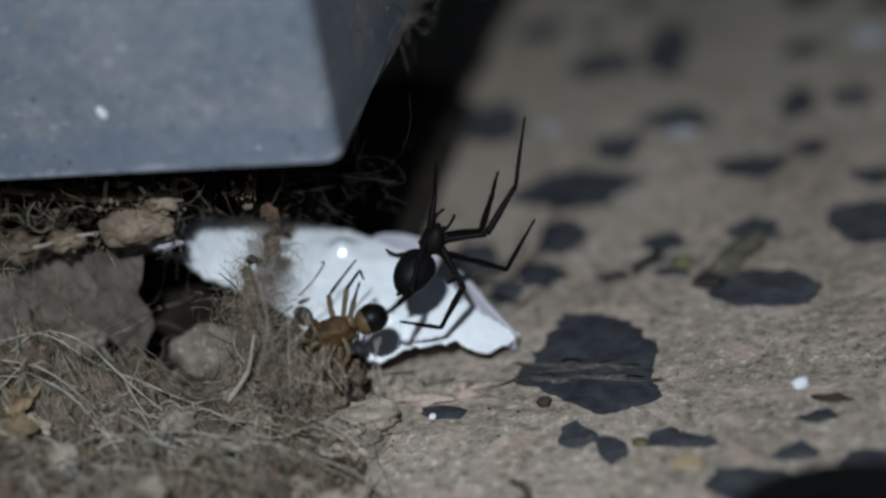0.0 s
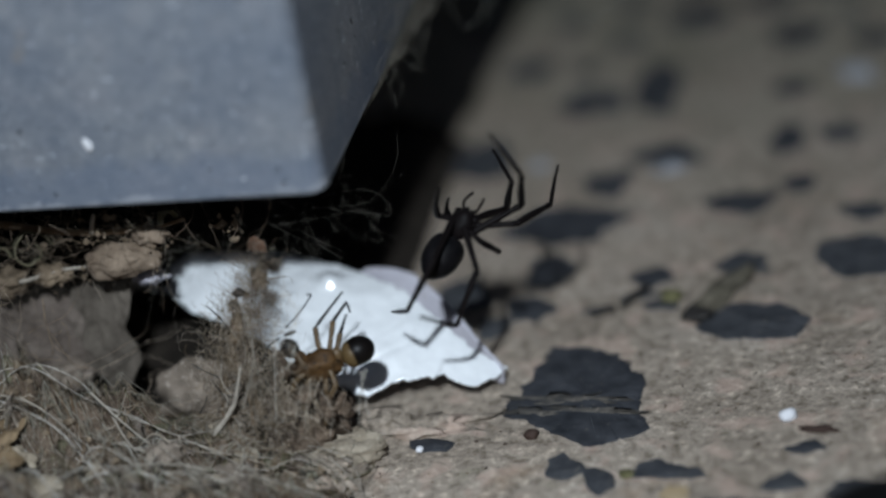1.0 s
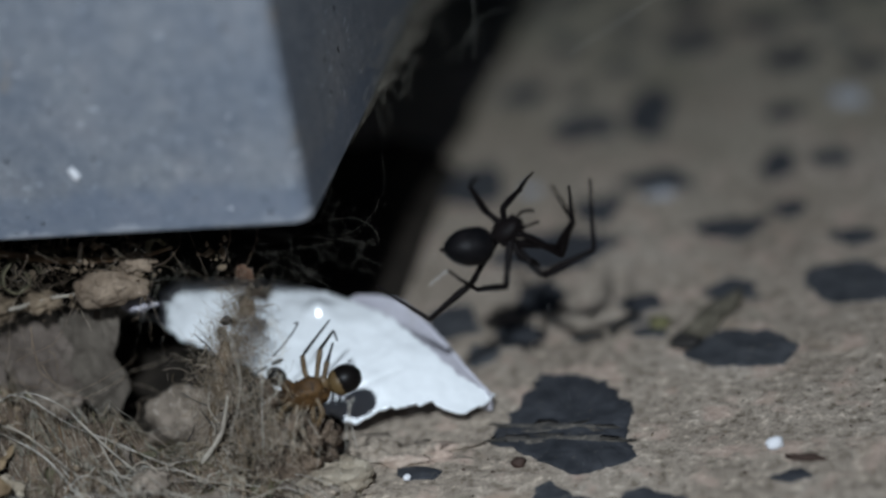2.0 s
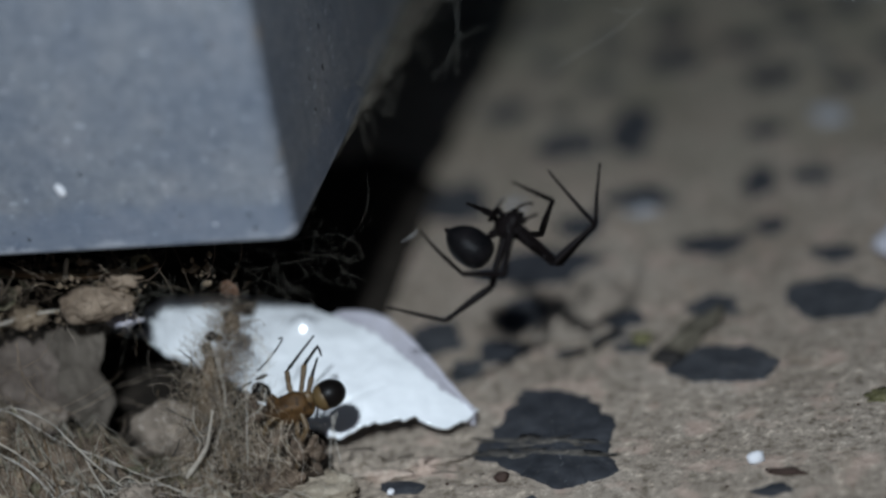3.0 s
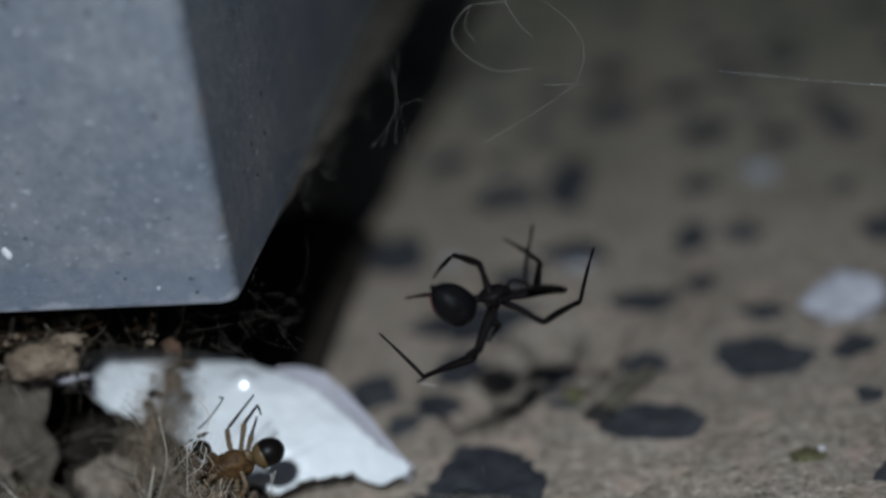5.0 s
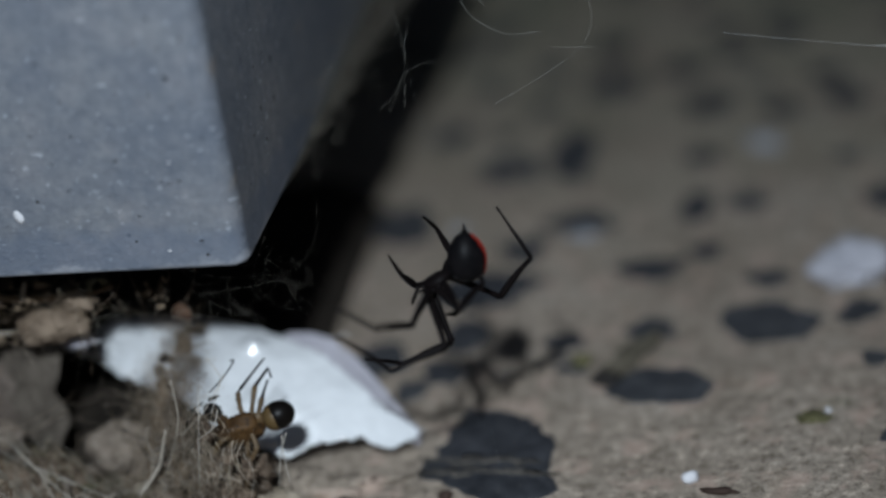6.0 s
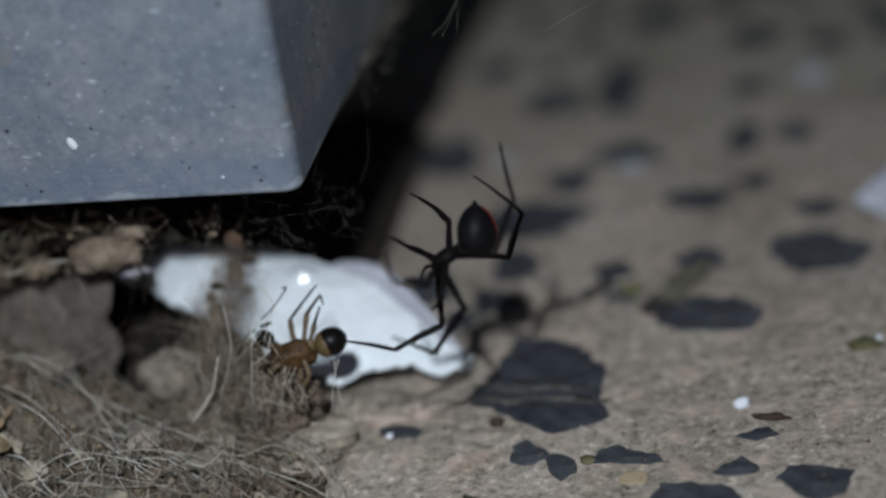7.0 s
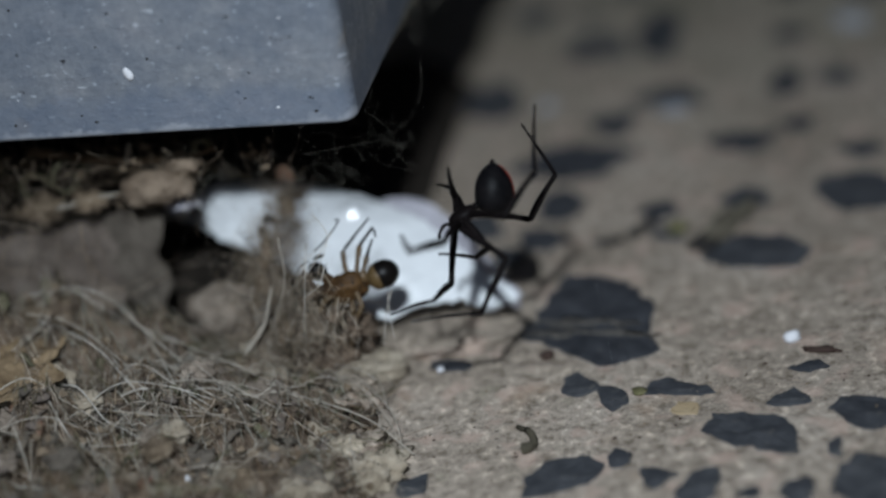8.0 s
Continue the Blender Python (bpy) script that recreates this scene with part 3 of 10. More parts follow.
place_lump("tan_lump", (-10.5, -19.5, 1.8), (2.8, 2.2, 1.6), CONCRETE, 14, "rough pale lump of mortar beside the dust heap", "mortar lump", 0.45, 1.6, 70)
place_lump("tan_lump", (-21, -15, 4.6), (3.0, 2.0, 1.4), CLOD, 15, "crumbling tan lump in the fibres", "mortar lump", 0.5, 1.8, 25)
place_lump("red_crumb", (-23.1, -26.2, 4.4), (1.5, 0.9, 0.7), RED_BIT, 10, "small bright red crumb", "crumb", cuts=3)
place_lump("red_crumb", (-38.0, -4.7, 9.2), (1.4, 1.0, 0.9), RED_DULL, 11, "dull red-brown crumb in the fibres", "crumb", cuts=3)
place_lump("tan_lump", (-29.6, -21.5, 4.6), (2.6, 2.0, 2.2), GRIT_PALE, 16, "rough pale lump of mortar sunk in the dust heap", "mortar lump", 0.4, 1.7, 10)
place_lump("tan_lump", (-29.0, -14.0, 5.2), (3.2, 2.0, 1.6), TAN_CLOD, 17, "crumbling pinkish lump in the fibres", "mortar lump", 0.5, 1.8, 25)
place_lump("tan_lump", (-18.7, 0.0, 6.2), (1.3, 0.8, 1.0), GRIT_PALE, 18, "small pale chip of mortar in the fibres", "mortar lump", 0.4, 1.4, 30, 3)
place_lump("tan_lump", (-6.5, -25.0, 1.8), (3.4, 2.4, 1.8), GRIT_PALE, 19, "rough pale lump of mortar beside the dust heap", "mortar lump", 0.45, 1.8, 30)
place_lump("tan_lump", (1.0, -19.5, 0.6), (3.8, 3.0, 1.5), GRIT_PALE, 20, "rough pale lump of mortar beside the dust heap", "mortar lump", 0.7, 2.4, 80)
place_lump("tan_lump", (-5.0, 1.0, 1.6), (5.2, 3.2, 2.4), GRIT_PALE, 21, "rough pale lump of mortar beneath the white flake", "mortar lump", 0.4, 1.6, 15)
place_lump("tan_lump", (-40.5, -24.0, 5.4), (3.8, 2.6, 2.2), CLOD, 22, "brown crumbling lump in the fibres", "mortar lump", 0.5, 1.8, 65)
place_lump("tan_lump", (-20.5, -25.0, 3.6), (1.3, 1.0, 1.0), PALE_STONE, 23, "small white chip of mortar in the fibres", "mortar lump", 0.4, 1.4, 65, 3)


def make_heap_clods():
    """Mixed soil clods half buried over the whole heap."""
    rng = random.Random(31)
    made = 0
    while made < 46:
        x, y = rng.uniform(-54, 0), rng.uniform(-32, 8)
        h = debris_height(x, y)
        if h < 1.2:
            continue
        made += 1
        r = rng.uniform(0.7, 2.3)
        material, label = rng.choice(((CLOD, "crumbly brown clod half buried in the dust heap"), (TAN_CLOD, "crumbly tan clod half buried in the dust heap"), (LEAF, "dark brown crumb of leaf in the dust heap"), (GRIT_PALE, "pale gritty clod in the dust heap")))
        place_lump("soil_clod", (x, y, h - 0.1), (r, r * rng.uniform(0.6, 1.0), r * rng.uniform(0.5, 0.9)), material, 200 + made, label, "soil clod", 0.5, 1.6, rng.uniform(0, 180), 4, "soil clods")


make_heap_clods()


def make_leaf(corner, across, down, wide, tall, seed, label, fold=0.6, lobe=0.1, material=LEAF):
    """A stiff torn scrap of dead leaf with one crease, from its upper corner."""
    c, a, d = Vector(corner), Vector(across).normalized(), Vector(down).normalized()
    nrm = a.cross(d).normalized()
    bm = bmesh.new()
    n = 40
    grids = []
    for off in (0, 0.14):
        g = []
        for i in range(n + 1):
            for j in range(n + 1):
                u, v = i / n, j / n
                right = 1 - lobe * math.exp(-((v - 0.42) / 0.13) ** 2) - 2.2 * lobe * max(0, v - 0.72) ** 1.2 * 4 + 0.05 * fbm((seed, v * 5, 2), 1.4, 4)
                top = 0.10 * fbm((u * 5, seed, 7), 1.2, 4) + 0.05 * fbm((u * 17, seed, 9), 1.2, 2)
                low = 1 + 0.22 * fbm((u * 4, seed, 17), 1.2, 4)
                uu, vv = u * right, top + v * (low - top)
                out = -3.0 * wide * 0.05 * abs(uu - fold) + 0.8 * fbm((uu * 3, vv * 4, seed), 1.2, 4) + 0.9 * (vv - 0.5) ** 2 + off
                g.append(bm.verts.new((c + a * uu * wide + d * vv * tall + nrm * out) * MM))
        grids.append(g)
    for k, g in enumerate(grids):
        for i in range(n):
            for j in range(n):
                q = [g[i * (n + 1) + j], g[i * (n + 1) + j + 1], g[(i + 1) * (n + 1) + j + 1], g[(i + 1) * (n + 1) + j]]
                bm.faces.new(q if k else q[::-1])
    s = n + 1
    rim = [i * s for i in range(s)] + [n * s + j for j in range(1, s)] + [i * s + n for i in range(n - 1, -1, -1)] + [j for j in range(n - 1, 0, -1)]
    for p, q in zip(rim, rim[1:] + rim[:1]):
        bm.faces.new((grids[0][p], grids[0][q], grids[1][q], grids[1][p]))
    bmesh.ops.recalc_face_normals(bm, faces=bm.faces)
    ob = tagged(part("dead_leaf", bm, material), label, "dead leaf", "dead leaves")
    # the midrib, a thin raised vein along the crease
    rib = []
    for k in range(9):
        v = 0.08 + 0.8 * k / 8
        rib.append((c + a * fold * wide + d * v * tall + nrm * (0.9 * (v - 0.5) ** 2 + 0.2)) * MM)
    tubes("midrib", [(rib, [0.16 * MM * (1 - 0.08 * k) for k in range(9)])], material, ob, sides=5)
    return ob


make_leaf((-38.9, 13.2, 18.9), (1, 0.05, -0.05), (0.04, -0.26, -0.96), 7.6, 12.5, 2, "torn grey-brown dead leaf standing in the litter", 0.35, 0.17)
make_leaf((-52, -1.5, 9.6), (1, 0.0, -0.05), (0.1, -0.85, -0.45), 11, 9, 11, "crumpled ochre dead leaf in the fibres", 0.4, 0.15, OCHRE_LEAF)
make_leaf((-46.4, 12.4, 17.4), (1, 0.1, 0.05), (0.1, -0.3, -0.95), 8.6, 11.0, 31, "broad pinkish-brown dead leaf standing in the litter", 0.55, 0.12, PINK_LEAF)
make_leaf((-56.0, 12.0, 17.0), (1, 0.05, 0.0), (0.0, -0.3, -0.95), 10.5, 11.5, 37, "broad pinkish-brown dead leaf standing in the litter", 0.4, 0.1, PINK_LEAF)
for k, (at, size) in enumerate((((-40.4, 10.0, 8.6), (3.0, 2.0, 2.0)), ((-21.0, 12.5, 3.4), (3.0, 2.2, 2.4)), ((-27.5, 13.0, 2.8), (2.8, 2.2, 2.2)))):
    place_lump("soil_clod", at, size, TAN_CLOD, 110 + k, "crumbly pinkish-tan clod in the litter", "soil clod", 0.45, 1.6, 20 * k, 4, "soil clods")


def stalk(name, points, r0, r1, material, label, category, group=""):
    path = smooth_path(mm(points), 8)
    n = len(path) - 1
    ob = tubes(name, [(path, [(r0 + (r1 - r0) * i / n) * MM * (1 + 0.15 * fbm(path[i] * 1000, 0.9)) for i in range(n + 1)])], material, sides=7)
    return tagged(ob, label, category, group)


def make_hanging_litter():
    """Brown crumbs and fibres held in old web below the front edge of the block."""
    rng = random.Random(61)
    verts, faces = [], []
    for i in range(400):
        x = rng.uniform(-56, -15)
        y = rng.uniform(5, 13)
        if x > -24:
            continue
        top = 35.6
        c = Vector((x, y, rng.uniform(24.0, top - 0.5 * y)))
        d = Vector((rng.gauss(0, 1), rng.gauss(0, 0.5), rng.gauss(0, 0.8))).normalized()
        path, length = [], rng.uniform(2, 8)
        for k in range(8):
            path.append(c * MM)
            d = (d + Vector((rng.gauss(0, 0.4), rng.gauss(0, 0.3), rng.gauss(0, 0.4)))).normalized()
            c = c + d * length / 7
            c.z = min(c.z, 35.9)
        tube_data(path, rng.choice((0.006, 0.01, 0.016, 0.028) if x < -24 else (0.004, 0.006, 0.01)) * MM, 3, verts, faces)
    for x in range(-54, -8, 4):
        tube_data(smooth_path(mm([(x, 9 + rng.gauss(0, 2), 36.4), (x + rng.gauss(0, 1), 9, 31), (x + rng.gauss(0, 3), 10, 24.5)]), 6), 0.02 * MM, 3, verts, faces)
    me = bpy.data.meshes.new("hanging_fibres")
    me.from_pydata(verts, [], faces)
    me.update()
    tagged(mesh_object("hanging_fibres", me, FUZZ), "dusty brown fibres hanging in old web under the block edge", "fibres", kind="stuff")
    verts, faces = [], []
    for i in range(620):
        x = rng.uniform(-56, -14)
        z = rng.uniform(26 if x > -24 else 20.5, 30.5)
        c = Vector((x, 10 + rng.gauss(0, 1.6) + (z - 26) * -0.3, z))
        if fbm(c, 0.16, 3) < 0.22:
            continue
        r = 0.10 + 0.6 * rng.random() ** 2.4
        base = len(verts)
        for d in ((1, 0, 0), (0, 1, 0), (-1, 0, 0), (0, -1, 0), (0.1, 0, 1), (0, 0, -1)):
            verts.append((c + Vector(d) * r * rng.uniform(0.5, 1.4)) * MM)
        for a, b in ((0, 1), (1, 2), (2, 3), (3, 0)):
            faces += [(base + a, base + b, base + 4), (base + b, base + a, base + 5)]
    me = bpy.data.meshes.new("hanging_crumbs")
    me.from_pydata(verts, [], faces)
    me.update()
    tagged(mesh_object("hanging_crumbs", me, CLOD, smooth=False), "brown soil crumbs caught in old web under the block edge", "crumbs", kind="stuff")


make_hanging_litter()


def make_dust_clump():
    rng = random.Random(21)
    verts, faces = [], []
    spine = smooth_path([(-16.5, 0.5, 4), (-16.8, 2.5, 9.6), (-16.9, 6.4, 13.3), (-15.6, 10.4, 17.4), (-14.6, 14, 20.6)], 10)
    for i in range(1500):
        t = rng.random() ** 1.05
        c = spine[int(t * 40)] + Vector((rng.gauss(0, 2.6 - 1.9 * t), rng.gauss(0, 1.2), rng.gauss(0, 1.2)))
        d = Vector((rng.gauss(0, 1), rng.gauss(0, 0.6), rng.gauss(0, 1.3))).normalized()
        path, length = [], rng.uniform(1.5, 5)
        for k in range(7):
            path.append(c * MM)
            d = (d + Vector((rng.gauss(0, 0.35), rng.gauss(0, 0.35), rng.gauss(0, 0.35)))).normalized()
            c = c + d * length / 6
        tube_data(path, rng.choice((0.011, 0.018, 0.032)) * MM, 3, verts, faces)
    me = bpy.data.meshes.new("fibre_clump")
    me.from_pydata(verts, [], faces)
    me.update()
    tagged(mesh_object("fibre_clump", me, FUZZ), "upright clump of dusty fibres before the white flake", "fibres", kind="stuff")
    verts, faces = [], []
    more = random.Random(27)
    for i in range(700):
        c = spine[int(more.random() * 33)] + Vector((more.gauss(0.6, 2.4), more.gauss(-0.8, 0.9), more.gauss(0, 1.2)))
        d = Vector((more.gauss(0, 0.9), more.gauss(0, 0.4), more.gauss(0, 1.2))).normalized()
        path, length = [], more.uniform(2, 6)
        for k in range(8):
            path.append(c * MM)
            d = (d + Vector((more.gauss(0, 0.4), more.gauss(0, 0.3), more.gauss(0, 0.4)))).normalized()
            c = c + d * length / 7
        tube_data(path, more.choice((0.009, 0.014, 0.022)) * MM, 3, verts, faces)
    me = bpy.data.meshes.new("grey_fibres")
    me.from_pydata(verts, [], faces)
    me.update()
    tagged(mesh_object("grey_fibres", me, HAIR), "woolly grey fibres standing before the white flake", "fibres", kind="stuff")
    verts, faces = [], []
    for i in range(330):
        c = Vector((rng.gauss(-9.4, 3.2), rng.gauss(-2.2, 1.3), rng.uniform(2, 14.5)))
        d = Vector((rng.gauss(0.2, 0.9), rng.gauss(0, 0.5), rng.gauss(0, 1.0))).normalized()
        path, length = [], rng.uniform(2, 7)
        for k in range(8):
            path.append(c * MM)
            d = (d + Vector((rng.gauss(0, 0.45), rng.gauss(0, 0.3), rng.gauss(0, 0.45)))).normalized()
            c = c + d * length / 7
        tube_data(path, rng.choice((0.008, 0.013, 0.022)) * MM, 3, verts, faces)
    me = bpy.data.meshes.new("loose_fibres")
    me.from_pydata(verts, [], faces)
    me.update()
    tagged(mesh_object("loose_fibres", me, HAIR), "loose pale fibres wrapped round a dead ant", "fibres", kind="stuff")
    for k, (at, size) in enumerate((((-9.5, 2.0, 9.0), (2.2, 1.6, 3.4)), ((-6.0, 3.0, 6.5), (3.0, 1.8, 3.2)), ((-11.5, 5.0, 5.0), (2.6, 2.2, 4.2)), ((-8.5, 0.5, 4.0), (3.6, 2.4, 3.0)))):
        place_lump("dust_ball", at, size, DUST, 90 + k, "ball of matted brown dust under a dead ant", "dust ball", 0.55, 1.7, cuts=4, group="dust balls")
    for k in range(26):
        t = k / 25
        c = spine[int(t * 40)] + Vector((rng.gauss(0, 1.3 - 0.8 * t), rng.gauss(0, 0.5), 0))
        if t > 0.5 and k % 2:
            continue
        r = rng.uniform(0.35, 1.3) - 0.25 * t
        place_lump("dust_ball", c, (r * rng.uniform(0.5, 1.0), r * 0.6, r * rng.uniform(0.9, 1.9)), CLOD if k % 3 else LEAF, 60 + k, "small ball of matted brown dust in the fibres", "dust ball", 0.7, 1.6, cuts=4, group="dust balls")
    for k in range(12):
        c = spine[int(rng.random() * 30)] + Vector((rng.gauss(0, 1.5), -1.2, 0))
        e = c + Vector((rng.gauss(0, 2.0), rng.gauss(0, 0.5), rng.uniform(1.5, 5)))
        stalk("twig", [c, c.lerp(e, 0.5) + Vector((rng.gauss(0, 0.3), 0, 0)), e], rng.uniform(0.08, 0.16), 0.05, rng.choice((TWIG, STRAW, DARK_BIT)), "thin broken bit of stalk caught in the fibres", "twig", "twigs")
    place_lump("seed_husk", (-16.3, 10.0, 18.9), (0.75, 0.5, 0.6), DARK_BIT, 81, "tiny black seed husk caught in fibres", "seed husk", cuts=2)


make_dust_clump()


def make_hanging_fibres():
    """Fine dusty fibres and crumbs caught in front of the dead leaves beside the flake."""
    rng = random.Random(53)
    verts, faces = [], []
    for i in range(130):
        c = Vector((rng.uniform(-56, -36.5), rng.uniform(2, 7.5), rng.uniform(10, 23)))
        d = Vector((rng.gauss(-0.2, 0.7), rng.gauss(0, 0.3), rng.gauss(-0.3, 0.9))).normalized()
        path, length = [], rng.uniform(2.5, 9)
        for k in range(9):
            path.append(c * MM)
            d = (d + Vector((rng.gauss(0, 0.25), rng.gauss(0, 0.2), rng.gauss(0, 0.25)))).normalized()
            c = c + d * length / 8
        tube_data(path, rng.choice((0.012, 0.02, 0.032, 0.045)) * MM, 3, verts, faces)
    me = bpy.data.meshes.new("hanging_fibres")
    me.from_pydata(verts, [], faces)
    me.update()
    return tagged(mesh_object("hanging_fibres", me, FUZZ), "fine dusty fibres hanging before dead leaves", "fibres", kind="stuff")


make_hanging_fibres()


stalk("twig", [(-46.0, 11.0, 29.6), (-35.4, 11.0, 27.7), (-26.5, 11.2, 27.5), (-21.5, 11.5, 28.4)], 0.45, 0.2, TWIG, "thin brown twig lying under the block edge", "twig", "twigs")
stalk("twig", [(-47.5, 10.0, 21.6), (-43.0, 10.2, 21.9), (-38.8, 10.4, 22.9), (-35.0, 10.6, 23.2)], 0.3, 0.16, STRAW, "bent pale twig in the litter", "twig", "twigs")
stalk("straw", [(-32.9, 10.0, 28.0), (-32.5, 10.0, 29.4), (-32.1, 10.0, 30.4)], 0.3, 0.22, STRAW, "short stub of pale straw", "straw", "straws")
stalk("straw", [(-16.3, 5.2, 11.6), (-16.7, 3.6, 9.0), (-17.3, 2.2, 7.2), (-19.0, 1.2, 5.4), (-20.6, 0.4, 4.4)], 0.12, 0.26, STRAW, "frayed pale straw standing in the fibres", "straw", "straws")
stalk("long_fibre", [(-46, 8, 7.5), (-36, 3, 8.0), (-24, -3, 8.0), (-10, -9, 4.5), (-2, -12, 2.0)], 0.07, 0.04, STRAW, "long pale fibre arching over the heap", "fibre", "long fibres")
stalk("long_fibre", [(-52, -20, 8.0), (-41, -6, 9.8), (-28, -6, 8.0), (-14, -12, 6.0), (-4, -19, 3.5)], 0.09, 0.05, STRAW, "long pale fibre arching over the heap", "fibre", "long fibres")
stalk("long_fibre", [(-62, -8, 8.0), (-48, -20, 9.5), (-30, -24, 8.0), (-18, -16, 6.0)], 0.09, 0.05, STRAW, "long pale fibre arching over the heap", "fibre", "long fibres")
stalk("long_fibre", [(-9, -2, 4.0), (-4, -6, 4.4), (1, -12, 2.6), (3.5, -17, 0.4)], 0.06, 0.04, STRAW, "thin pale fibre curving to the slab", "fibre", "long fibres")
stalk("long_fibre", [(-54, 4, 6.5), (-46, 3, 9.5), (-38, -2, 8.0), (-30, -10, 6.0)], 0.10, 0.05, STRAW, "long pale fibre arching over the heap", "fibre", "long fibres")


stalk("long_fibre", [(-45.2, 0.0, 13.2), (-41.6, -0.2, 15.7), (-38.1, -0.5, 16.1), (-34.4, -0.8, 14.1), (-32.8, -1.0, 11.9)], 0.06, 0.045, PALE_FIBRE, "long grey fibre bowed over the mound of dust", "fibre", "long fibres")
stalk("long_fibre", [(-32.6, -2.0, 13.0), (-28.5, -3.5, 9.2), (-24.3, -5.0, 6.4), (-18.4, -6.5, 3.5), (-11.7, -8.0, 3.4)], 0.13, 0.045, STRAW, "long grey fibre bowed over the mound of dust", "fibre", "long fibres")
stalk("long_fibre", [(-45.1, -3.0, 14.1), (-40.0, -4.8, 14.1), (-36.1, -6.5, 12.8), (-32.1, -8.3, 10.1), (-27.4, -10.0, 7.5)], 0.11, 0.045, STRAW, "long grey fibre bowed over the mound of dust", "fibre", "long fibres")
stalk("long_fibre", [(-35.3, -8.0, 8.7), (-31.4, -8.8, 7.3), (-25.4, -9.5, 6.2), (-19.9, -10.2, 5.2), (-14.0, -11.0, 5.9)], 0.08, 0.045, PALE_FIBRE, "long grey fibre bowed over the mound of dust", "fibre", "long fibres")
stalk("long_fibre", [(-41.2, -3.0, 13.5), (-37.3, -4.5, 12.0), (-33.2, -6.0, 10.1), (-29.0, -7.5, 7.3), (-22.3, -9.0, 6.7)], 0.08, 0.045, HAIR, "long grey fibre bowed over the mound of dust", "fibre", "long fibres")
stalk("long_fibre", [(-21.9, -3.0, 5.0), (-15.9, -4.3, 5.1), (-10.3, -5.5, 3.9), (-6.3, -6.7, 2.8), (-1.7, -8.0, 3.0)], 0.07, 0.045, HAIR, "long grey fibre bowed over the mound of dust", "fibre", "long fibres")


rng = random.Random(91)
for k in range(24):
    x, y = rng.uniform(-52, -16), rng.uniform(-28, 4)
    ang, length = rng.gauss(-0.45, 0.5), rng.uniform(12, 26)
    bow, lift = rng.gauss(0, 2.5), rng.uniform(0.6, 2.6)
    pts = []
    for q in range(5):
        t = q / 4
        px = x + math.cos(ang) * length * t - math.sin(ang) * bow * math.sin(math.pi * t)
        py = y + math.sin(ang) * length * t + math.cos(ang) * bow * math.sin(math.pi * t)
        pts.append((px, py, debris_height(px, py) + 0.4 + lift * math.sin(math.pi * t) + rng.uniform(0, 0.5)))
    stalk("long_fibre", pts, rng.uniform(0.05, 0.12), 0.04, rng.choice((STRAW, PALE_FIBRE, HAIR)), "long pale fibre arching over the heap", "fibre", "long fibres")
for k in range(14):
    x, z = rng.uniform(-10.5, -3.5), rng.uniform(9.5, 14)
    stalk("long_fibre", [(x, -1.8, z), (x + rng.gauss(0, 1), -2.4, z - 2.4), (x + rng.gauss(0.3, 1.6), -2.6, z - rng.uniform(4, 7))], 0.05, 0.03, rng.choice((HAIR, STRAW, FUZZ)), "short pale fibre hanging over the dead ant", "fibre", "long fibres")


def make_curled_scrap(name, at, radius, turns, wide, aim, seed, material, label, category):
    """A dry scrap of leaf rolled into an open curl about the aim axis."""
    m = Vector(aim).to_track_quat("Z", "Y").to_matrix()
    bm = bmesh.new()
    n, rows = 40, 6
    layers = []
    for off in (0, 0.14):
        g = []
        for i in range(n + 1):
            t = i / n
            w, r = 2 * math.pi * turns * t, radius * (1 - 0.62 * t) + off + 0.3 * fbm((t * 6, seed, 1), 1.3, 3)
            half = wide * (0.55 + 0.45 * math.sin(math.pi * min(1, t * 1.2))) * (1 + 0.25 * fbm((t * 9, seed, 5), 1.2, 3))
            g.append([bm.verts.new((Vector(at) + m @ Vector((r * math.cos(w), r * math.sin(w), half * (j / rows - 0.5) + 0.4 * t))) * MM) for j in range(rows + 1)])
        layers.append(g)
    low, top = layers
    for i in range(n):
        for j in range(rows):
            bm.faces.new((top[i][j], top[i][j + 1], top[i + 1][j + 1], top[i + 1][j]))
            bm.faces.new((low[i][j], low[i + 1][j], low[i + 1][j + 1], low[i][j + 1]))
        for j in (0, rows):
            bm.faces.new((top[i][j], top[i + 1][j], low[i + 1][j], low[i][j]))
    for i in (0, n):
        for j in range(rows):
            bm.faces.new((top[i][j], top[i][j + 1], low[i][j + 1], low[i][j]))
    bmesh.ops.recalc_face_normals(bm, faces=bm.faces)
    return tagged(part(name, bm, material), label, category, "dead leaves")


make_curled_scrap("dead_leaf", (-41.4, 10.2, 26.0), 2.5, 1.1, 2.4, (0.5, -0.8, 0.25), 3, OLIVE_LEAF, "curled olive-brown scrap of dead leaf under the block edge", "dead leaf")
make_curled_scrap("dead_leaf", (-46.4, 10.6, 24.6), 2.0, 0.8, 2.0, (0.2, -0.9, 0.4), 8, OLIVE_LEAF, "curled olive-brown scrap of dead leaf under the block edge", "dead leaf")
make_curled_scrap("dead_leaf", (-15.0, 14.0, 22.2), 1.5, 0.35, 2.6, (0.1, -0.3, 0.95), 5, RUST_LEAF, "rust-brown scrap of leaf hanging over the white flake", "dead leaf")
make_curled_scrap("dead_leaf", (-23.6, 10.4, 28.6), 1.5, 0.5, 2.2, (0.7, -0.6, 0.3), 12, OLIVE_LEAF, "small brown scrap of leaf under the block edge", "dead leaf")
